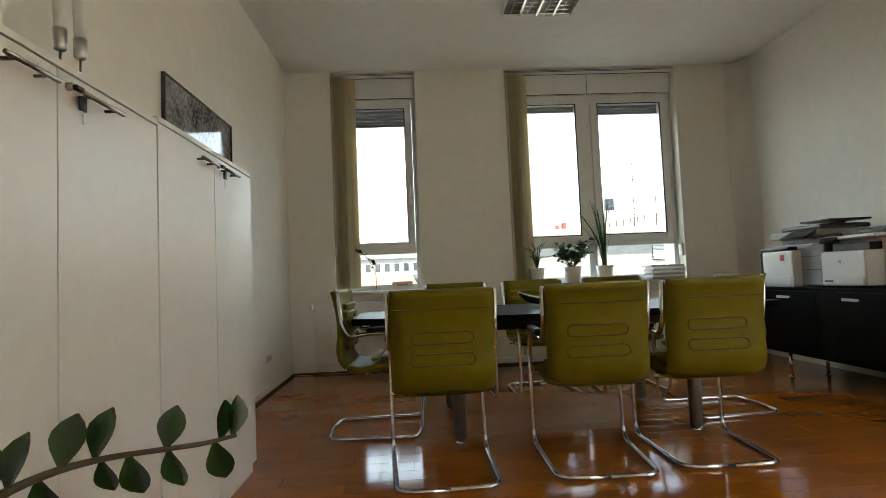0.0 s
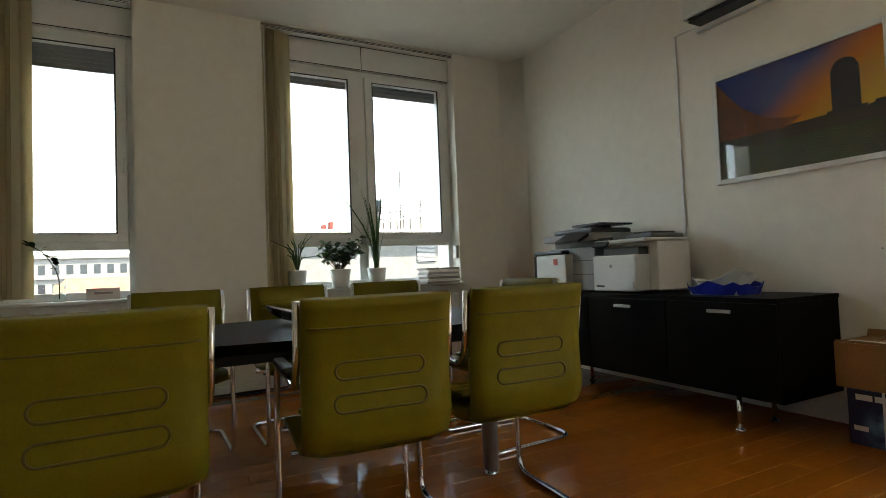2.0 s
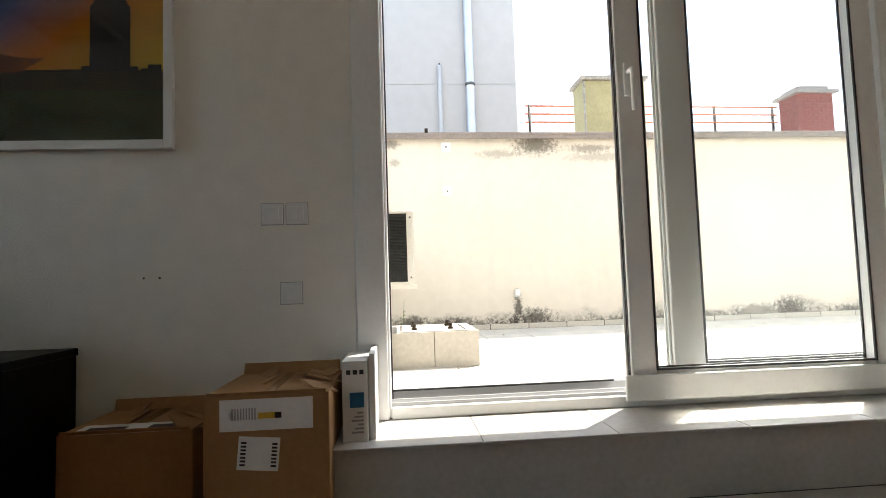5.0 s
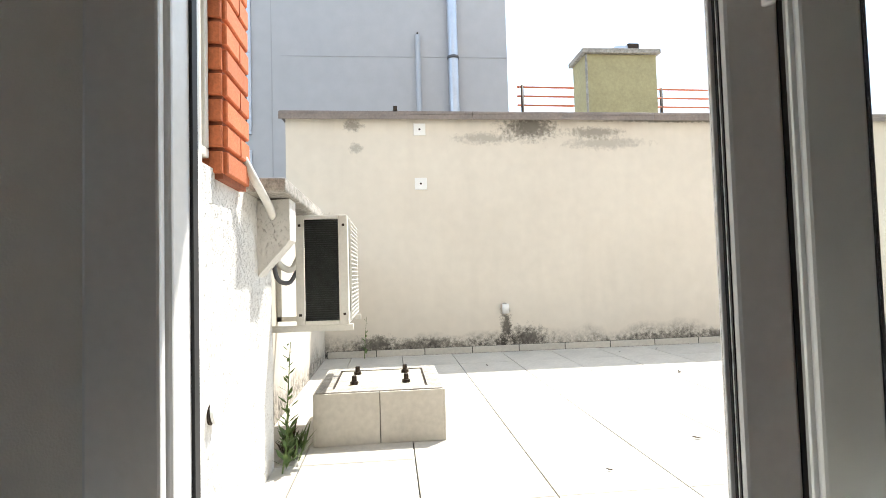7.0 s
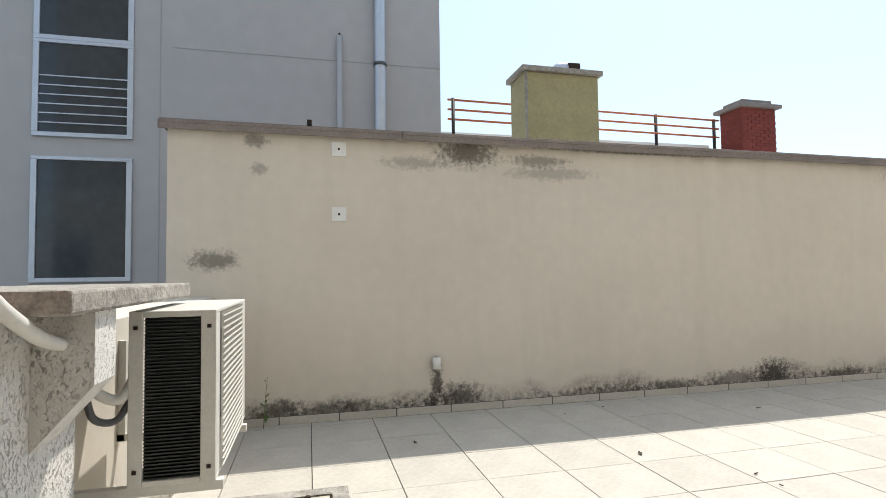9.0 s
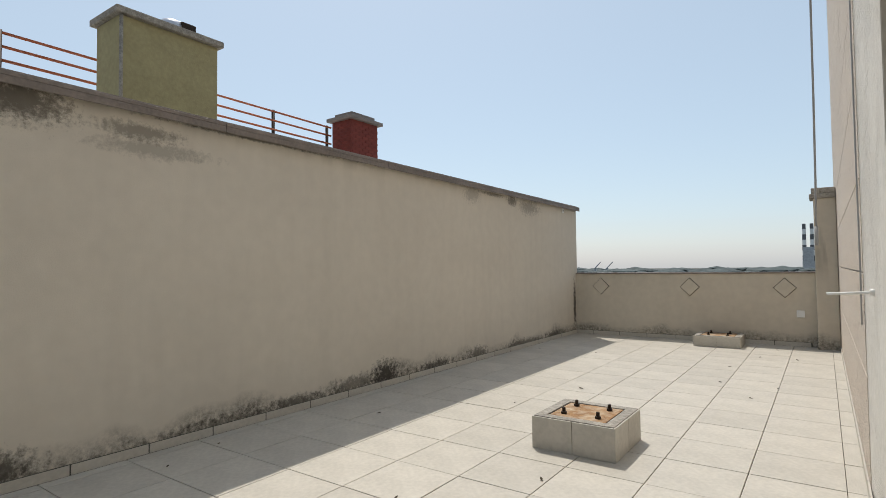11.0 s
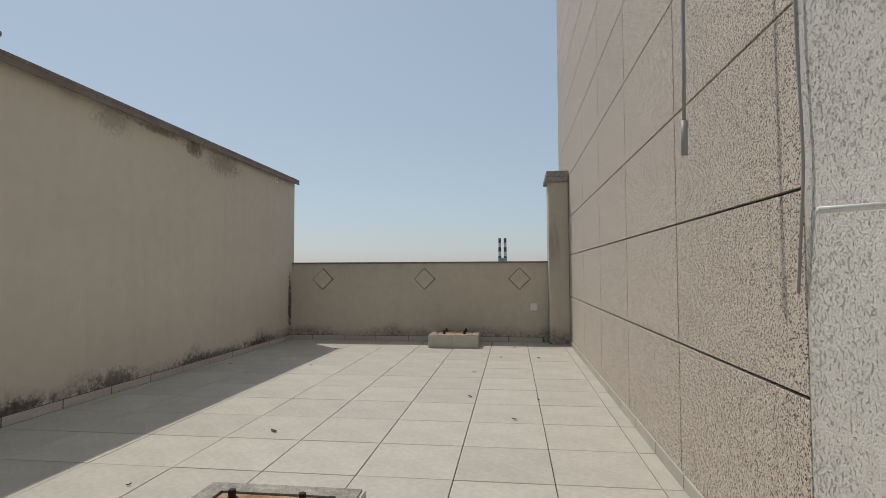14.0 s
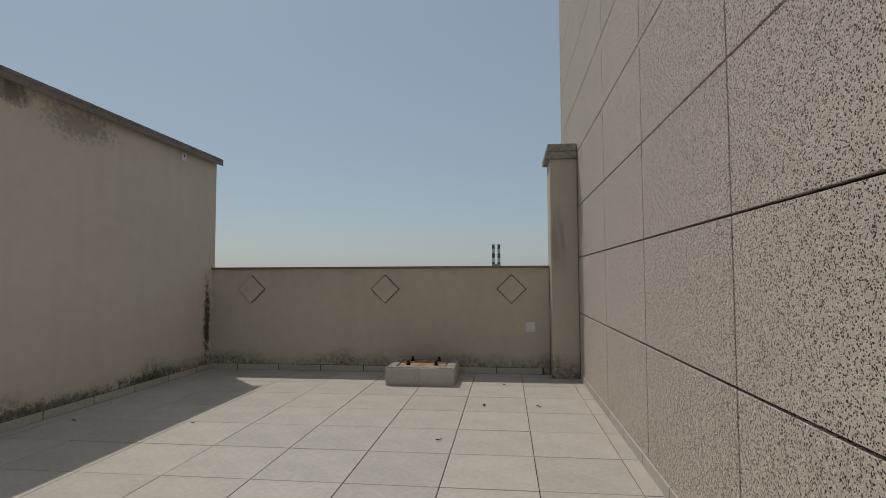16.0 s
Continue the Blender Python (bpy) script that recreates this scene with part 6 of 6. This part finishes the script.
M_ARCH = tint(material("print_rust_arch", (0.46, 0.12, 0.02), 0.3, var=0.35, scale=6), grain((1, 60, 1), 1.5, (0.05, 0.014, 0.004), 0.6))
part("print_arch", bm, M_ARCH, pic, "rust-red curved hall in the print")
bm = bmesh.new()
pts = [(-0.225, -0.08), (-0.225, 0.175)] + [(-0.30 + 0.062 * math.cos(a), 0.19 + 0.042 * math.sin(a)) for a in [math.pi * i / 8 for i in range(9)]] + [(-0.375, 0.175), (-0.375, -0.08)]
bm.faces.new([bm.verts.new((-0.0185, y, z)) for y, z in pts])
part("print_tower", bm, material("print_tower", (0.022, 0.018, 0.026), 0.3, var=0.4, scale=30), pic, "dark round tower in the print")
M_LINE = material("print_tower_windows", (0.085, 0.06, 0.07), 0.3, var=0.5, scale=60)
for k in range(9):
    part("print_window_row", boxes((-0.0188, -0.36, 0.155 - k * 0.026, -0.0185, -0.24, 0.161 - k * 0.026)), M_LINE, pic)
M_SKYL = material("print_skyline", (0.02, 0.014, 0.012), 0.3, var=0.4, scale=20)
for y, w, h in ((-0.165, 0.10, 0.012), (-0.22, 0.05, 0.026), (-0.385, 0.04, 0.024), (-0.43, 0.03, 0.016), (-0.465, 0.05, 0.032), (-0.06, 0.12, 0.008)):
    part("print_block", boxes((-0.0183, y - w / 2, -0.085, -0.0181, y + w / 2, -0.085 + h)), M_SKYL, pic)
part("glass", boxes((-0.024, -fy, -fz, -0.021, fy, fz)), M_FACING, pic).visible_shadow = False

ac = thing("wall_air_conditioner", (XE, 2.25, 2.64), "white split air-conditioner high on the wall", "air conditioner")
part("body", boxes((-0.19, -0.42, 0.06, 0, 0.42, 0.29), bevel=0.03), M_WHITEP, ac)
part("louvre", boxes((-0.18, -0.36, 0.028, -0.05, 0.36, 0.04), (-0.19, -0.36, 0.046, -0.06, 0.36, 0.056), bevel=0.003), M_BLACK, ac, "dark open louvre")
part("base", boxes((-0.05, -0.41, 0.0, 0, 0.41, 0.06), bevel=0.01), M_WHITEP, ac)
dc = thing("cable_duct", (XE, 2.87, 0.77), "white plastic cable duct down the wall", "duct")
part("riser", boxes((-0.014, -0.012, 0, 0, 0.012, 1.93), bevel=0.003), M_PVC, dc)
part("branch", boxes((-0.014, -0.20, 1.93, 0, 0.012, 1.954), bevel=0.003), M_PVC, dc)


def switch(y, z, n, label):
    s = thing("light_switch", (XE, y, z), label, "switch", "switches by the door")
    # slightly larger grey plate paints the shade along the cover's edge
    part("shade_rim", boxes((-0.003, -0.0435, -0.0435, 0, 0.0435, 0.0435)), M_GREY, s, "grey rim drawn as the shade round the plate")
    part("plate", boxes((-0.009, -0.041, -0.041, -0.003, 0.041, 0.041), bevel=0.002), M_WHITEP, s)
    for i in range(n):
        w = 0.056 / n
        part("rocker", boxes((-0.013, -0.028 + i * w + 0.001, -0.028, -0.009, -0.028 + (i + 1) * w - 0.001, 0.028), bevel=0.002), M_WHITEP, s)


switch(1.135, 1.245, 1, "white light switch on the wall by the door")
switch(1.040, 1.245, 2, "white double light switch on the wall by the door")
switch(1.065, 0.935, 1, "white blank socket plate on the wall by the door")
hk = thing("wall_anchor", (XE, 1.62, 1.01), "two small grey plugs sticking in the plaster", "anchor")
part("plug", boxes((-0.003, -0.006, -0.004, 0, 0.0, 0.004), (-0.003, -0.065, -0.004, 0, -0.058, 0.004)), M_DGREY, hk)
sk = thing("wall_socket", (XW, 4.08, 0.31), "white double socket low on the wall", "socket")
part("plate", boxes((0, -0.075, -0.04, 0.01, 0.075, 0.04), bevel=0.004), M_WHITEP, sk)
part("insert", boxes((0.01, -0.065, -0.028, 0.012, -0.01, 0.028), (0.01, 0.01, -0.028, 0.012, 0.065, 0.028), bevel=0.001), M_GREY, sk)

# ---- ceiling light ----
cl = thing("ceiling_light", (0.70, 3.38, H), "square fluorescent ceiling light with mirrored louvre", "lamp")
part("frame", boxes((-0.31, -0.31, -0.07, 0.31, -0.295, 0), (-0.31, 0.295, -0.07, 0.31, 0.31, 0), (-0.31, -0.295, -0.07, -0.295, 0.295, 0), (0.295, -0.295, -0.07, 0.31, 0.295, 0), bevel=0.003), M_PVC, cl)
for i in range(1, 4):
    part("long_louvre", boxes((-0.295 + i * 0.1475 - 0.012, -0.295, -0.066, -0.295 + i * 0.1475 + 0.012, 0.295, -0.02), bevel=0.004), M_CHROME, cl)
for i in range(9):
    part("cross_louvre", boxes((-0.295, -0.27 + i * 0.066, -0.062, 0.295, -0.264 + i * 0.066, -0.025)), M_CHROME, cl)
part("tray", boxes((-0.295, -0.295, -0.012, 0.295, 0.295, -0.001)), M_STEEL, cl)
for i in range(4):
    part("tube", tube(bmesh.new(), [(-0.22 + i * 0.147, -0.28, -0.03), (-0.22 + i * 0.147, 0.28, -0.03)], 0.008, 8), M_POT, cl, "unlit fluorescent tube", True)

# ---- on the window sills ----
def pot(x, y, label, kind, h=0.14, r=0.075):
    d = thing("sill_plant", (x, y, SILL), label, "plant", "plants on the sill")
    part("pot", lathe(bmesh.new(), [(r * 0.72, 0), (r, h), (r * 0.94, h + 0.002), (r * 0.9, h - 0.02)], seg=24), M_POT, d, smooth=True)
    part("soil", lathe(bmesh.new(), [(r * 0.9, h - 0.022), (r * 0.9, h - 0.018)], seg=16), M_SOIL, d)
    random.seed(int(x * 100))
    if kind == "blades":
        for i in range(26):
            a, ln = random.uniform(0, 6.28), random.uniform(0.30, 0.92)
            lean = random.uniform(0.05, 0.26) * (4.2 if i % 6 == 0 else 1)
            bm = bmesh.new()
            rows = []
            for k in range(7):
                t = k / 6
                w = 0.011 * (1 - t) ** 0.6 + 0.0008
                p = Vector((math.cos(a) * (0.02 + lean * ln * t * t), math.sin(a) * (0.02 + lean * ln * t * t), h - 0.03 + ln * t * (1 - 0.12 * lean * t)))
                s = Vector((-math.sin(a), math.cos(a), 0)) * w
                rows.append((bm.verts.new(p - s), bm.verts.new(p + s)))
            for u, v in zip(rows, rows[1:]):
                bm.faces.new((u[0], u[1], v[1], v[0]))
            part("blade", bm, M_LEAF, d)
    elif kind == "bushy":
        for i in range(20):
            a, l = i * 0.7, random.uniform(0.04, 0.20)
            tip = Vector((math.cos(a) * l, math.sin(a) * l * 0.7, h + random.uniform(0.06, 0.22)))
            st_ = part("twig", tube(bmesh.new(), [(0, 0, h - 0.03), tip * 0.55 + Vector((0, 0, h * 0.3)), tip], [0.006, 0.005, 0.003], 6), M_STALK, d)
            for j in range(15):
                lf = new("leaf", SMALL)
                lf.parent = st_
                lf.matrix_basis = Matrix.Translation(tip * random.uniform(0.75, 1.12) + Vector((random.uniform(-.03, .03), random.uniform(-.03, .03), random.uniform(-.02, .03)))) @ Euler((random.uniform(-0.4, 1.2), random.uniform(-0.6, 0.6), random.uniform(0, 6.28))).to_matrix().to_4x4()
    else:
        for i in range(18):
            a, ln = i * 0.9, random.uniform(0.14, 0.40)
            st_ = tube(bmesh.new(), [(0, 0, h - 0.03), (math.cos(a) * 0.04, math.sin(a) * 0.03, h + ln * 0.6), (math.cos(a) * (0.10 + 0.16 * (i % 4 == 0)), math.sin(a) * 0.07, h + ln * (0.9 if i % 5 else 0.7))], [0.005, 0.006, 0.002], 6)
            part("stalk", st_, M_LEAF, d, smooth=True)
    return d


SMALL = LEAF.copy()
SMALL.materials.clear()
SMALL.materials.append(M_LEAF)
for v in SMALL.vertices:
    v.co *= 0.78
pot(0.90, 5.02, "small succulent with thin stalks in a white pot on the sill", "stalks", 0.17, 0.085)
pot(1.29, 5.0, "bushy jade plant in a tapered white pot on the sill", "bushy", 0.17, 0.10)
pot(1.66, 5.02, "tall narrow-bladed snake plant in a white pot on the sill", "blades", 0.17, 0.095)
vs = thing("glass_vase", (-0.86, 4.98, SILL), "clear glass of water with a drooping green cutting on the sill", "vase")
ob = part("glass", lathe(bmesh.new(), [(0.035, 0), (0.042, 0.13)], seg=20), glass_material("thick_glass", (0.85, 0.95, 0.92), 0.02), vs, smooth=True)
st_ = part("stem", tube(bmesh.new(), rounded([(0, 0, 0.02), (0.0, 0, 0.2), (-0.1, 0, 0.38), (-0.22, 0, 0.44)], 0.1), 0.004, 6), M_STALK, vs)
for i in range(14):
    lf = new("leaf", SMALL)
    lf.parent = st_
    t = i / 13
    lf.matrix_basis = Matrix.Translation((-0.22 * t, random.uniform(-0.02, 0.02), 0.24 + 0.2 * t ** 0.6)) @ Euler((random.uniform(-0.5, 1.0), 0.2, random.uniform(0, 6.28))).to_matrix().to_4x4()
cd = thing("desk_sign", (-0.58, 4.94, SILL), "small white folded name card on the sill", "sign")
part("card", boxes((-0.11, -0.004, 0, 0.11, 0.004, 0.09), bevel=0.002), M_PAPER, cd)
part("writing", boxes((-0.06, -0.006, 0.045, 0.06, -0.004, 0.06)), M_GREY, cd)
pr = thing("paper_stack", (2.28, 4.92, SILL), "grey stack of papers on the sill", "paper")
for i in range(7):
    part("paper_ream", boxes((-0.19 + 0.01 * (i % 3), -0.12, i * 0.022, 0.17 + 0.012 * (i % 2), 0.12 - 0.01 * (i % 2), i * 0.022 + 0.02), bevel=0.002), M_PAPER if i % 2 else M_GREY, pr)
ph = thing("intercom", (W2[1], 5.06, 1.17), "small white shutter control on the window reveal", "switch")
part("body", boxes((-0.03, -0.04, -0.07, 0, 0.04, 0.07), bevel=0.008), M_WHITEP, ph)
cb = thing("floor_cable", (-1.3, 4.93, 0.004), "thin dark cable lying along the skirting", "cable")
part("lead", tube(bmesh.new(), rounded([(-0.3, 0, 0.004), (-0.05, -0.07, 0.004), (0.3, -0.03, 0.004), (1.2, -0.05, 0.004), (2.3, -0.02, 0.004)], 0.15), 0.004, 6), M_BLACK, cb)


# ---- pieces: parquet, terrace tiles, facade panels, skirting tiles, bricks ----
def plate_mesh(name, w, d, h, mat, chamfer=0.0015):
    """A slab with its top at z = 0 and slightly broken edges."""
    bm = bmesh.new()
    a, b = w / 2, d / 2
    lo = [bm.verts.new((x, y, -h)) for x, y in ((-a, -b), (a, -b), (a, b), (-a, b))]
    mi = [bm.verts.new((x, y, -chamfer)) for x, y in ((-a, -b), (a, -b), (a, b), (-a, b))]
    c = chamfer
    hi = [bm.verts.new((x, y, 0)) for x, y in ((-a + c, -b + c), (a - c, -b + c), (a - c, b - c), (-a + c, b - c))]
    for p, q in ((lo, mi), (mi, hi)):
        for k in range(4):
            bm.faces.new((p[k], p[(k + 1) % 4], q[(k + 1) % 4], q[k]))
    bm.faces.new(hi)
    me = bpy.data.meshes.new(name)
    bm.to_mesh(me)
    bm.free()
    me.materials.append(mat)
    return me


floor = bpy.data.objects["floor"]
random.seed(21)
PL, PW = 0.98, 0.13
plank = plate_mesh("plank", PL - 0.0012, PW - 0.0012, 0.012, M_OAK, 0.0008)
y, r = -2.935, 0
while y < 4.99:
    x = XW - (0.33 * (r % 3))
    while x < XE:
        ob = new("plank", plank)
        ob.parent = floor
        s0, s1 = max(x, XW), min(x + PL, XE)
        ob.matrix_basis = Matrix.Translation(((s0 + s1) / 2, y, random.uniform(-0.0003, 0.0002))) @ Matrix.Diagonal(((s1 - s0) / PL, 1, 1, 1))
        x += PL
    y += PW
    r += 1

terrace = bpy.data.objects["terrace_slab"]
T, TY = 0.497, 0.517
tile = plate_mesh("tile", T - 0.005, TY - 0.006, 0.012, M_TILE, 0.002)
random.seed(22)
for i in range(-2, 9):
    for j in range(-6, 19):
        x0, x1 = max(4.442 + (i - 1) * T, XF - 0.02), min(4.442 + i * T, XL)
        y0, y1 = max(-7.515 + (j - 1) * TY, YP), min(-7.515 + j * TY, 1.02)
        if x1 - x0 < 0.03 or y1 - y0 < 0.03 or (x0 < 4.9 and y0 > 0.9):
            continue
        ob = new("tile", tile)
        ob.parent = terrace
        ob.matrix_basis = Matrix.Translation(((x0 + x1) / 2, (y0 + y1) / 2, ZT + random.uniform(-0.001, 0.001))) @ Euler((random.uniform(-0.0015, 0.0015), random.uniform(-0.0015, 0.0015), 0)).to_matrix().to_4x4() @ Matrix.Diagonal(((x1 - x0) / T, (y1 - y0) / TY, 1, 1))

# skirting tiles
skirt = plate_mesh("skirting_tile", T - 0.009, 0.066, 0.01, M_TILE, 0.002)


def skirting(parent, start, step, count, m):
    for k in range(count):
        ob = new("skirting_tile", skirt)
        ob.parent = parent
        ob.matrix_basis = Matrix.Translation(Vector(start) + Vector(step) * k) @ m


up_x = Matrix.Rotation(radians(-90), 4, 'Z') @ Matrix.Rotation(radians(90), 4, 'X')
skirting(bpy.data.objects["wall_terrace_east"], (XL - 0.010, 0.75, ZT + 0.0345), (0, -T, 0), 23, up_x)
skirting(bpy.data.objects["wall_parapet"], (4.46, YP + 0.010, ZT + 0.0345), (T, 0, 0), 8, Matrix.Rotation(radians(180), 4, 'Z') @ Matrix.Rotation(radians(90), 4, 'X'))
skirting(bpy.data.objects["facade_panel_backing"], (XF + 0.012, -3.2, ZT + 0.0345), (0, -T, 0), 14, Matrix.Rotation(radians(90), 4, 'Z') @ Matrix.Rotation(radians(90), 4, 'X'))

# facade panels
PANW, PANH = 1.165, 0.58
panel = plate_mesh("panel", PANW - 0.0105, PANH - 0.0105, 0.03, M_PANEL, 0.0012)
backing = bpy.data.objects["facade_panel_backing"]
turn_panel = Matrix.Rotation(radians(90), 4, 'Z') @ Matrix.Rotation(radians(90), 4, 'X')
courses = [ZT - 0.02, 1.014, 1.592, 2.128, 2.706] + [2.706 + 0.565 * k for k in range(1, 10)]
for i in range(7):
    for z0, z1 in zip(courses, courses[1:]):
        y0, y1 = max(-3.84 - (i + 1) * PANW, -11.6), -3.84 - i * PANW
        ob = new("panel", panel)
        ob.parent = backing
        ob.matrix_basis = Matrix.Translation((XF, (y0 + y1) / 2, (z0 + z1) / 2)) @ turn_panel @ Matrix.Diagonal(((y1 - y0) / PANW, (z1 - z0) / PANH, 1, 1))

# facing bricks of the pier
brick_bed = bpy.data.objects["brick_backing"]
BL, BH = 0.245, 0.082
fb = plate_mesh("facing_brick", BL - 0.014, BH - 0.014, 0.02, M_BRICK, 0.004)
hb = plate_mesh("facing_brick", 0.12 - 0.014, BH - 0.014, 0.02, M_BRICK, 0.004)
south = Matrix.Rotation(radians(90), 4, 'X')
west = Matrix.Rotation(radians(-90), 4, 'Z') @ Matrix.Rotation(radians(90), 4, 'X')
r = 0
z = 1.51
while z < 3.4:
    o = 0.0 if r % 2 == 0 else -0.15
    x = 4.150 + o
    while x < 4.41:
        s0, s1 = max(x, 4.150), min(x + BL + 0.06, 4.42)
        if s1 - s0 > 0.04:
            ob = new("facing_brick", fb)
            ob.parent = brick_bed
            ob.matrix_basis = Matrix.Translation(((s0 + s1) / 2, 0.830, z + BH / 2)) @ south @ Matrix.Diagonal(((s1 - s0) / BL, 1, 1, 1))
        x += BL + 0.06
    ob = new("facing_brick", hb)
    ob.parent = brick_bed
    ob.matrix_basis = Matrix.Translation((4.138, 0.897, z + BH / 2)) @ west
    z += BH
    r += 1
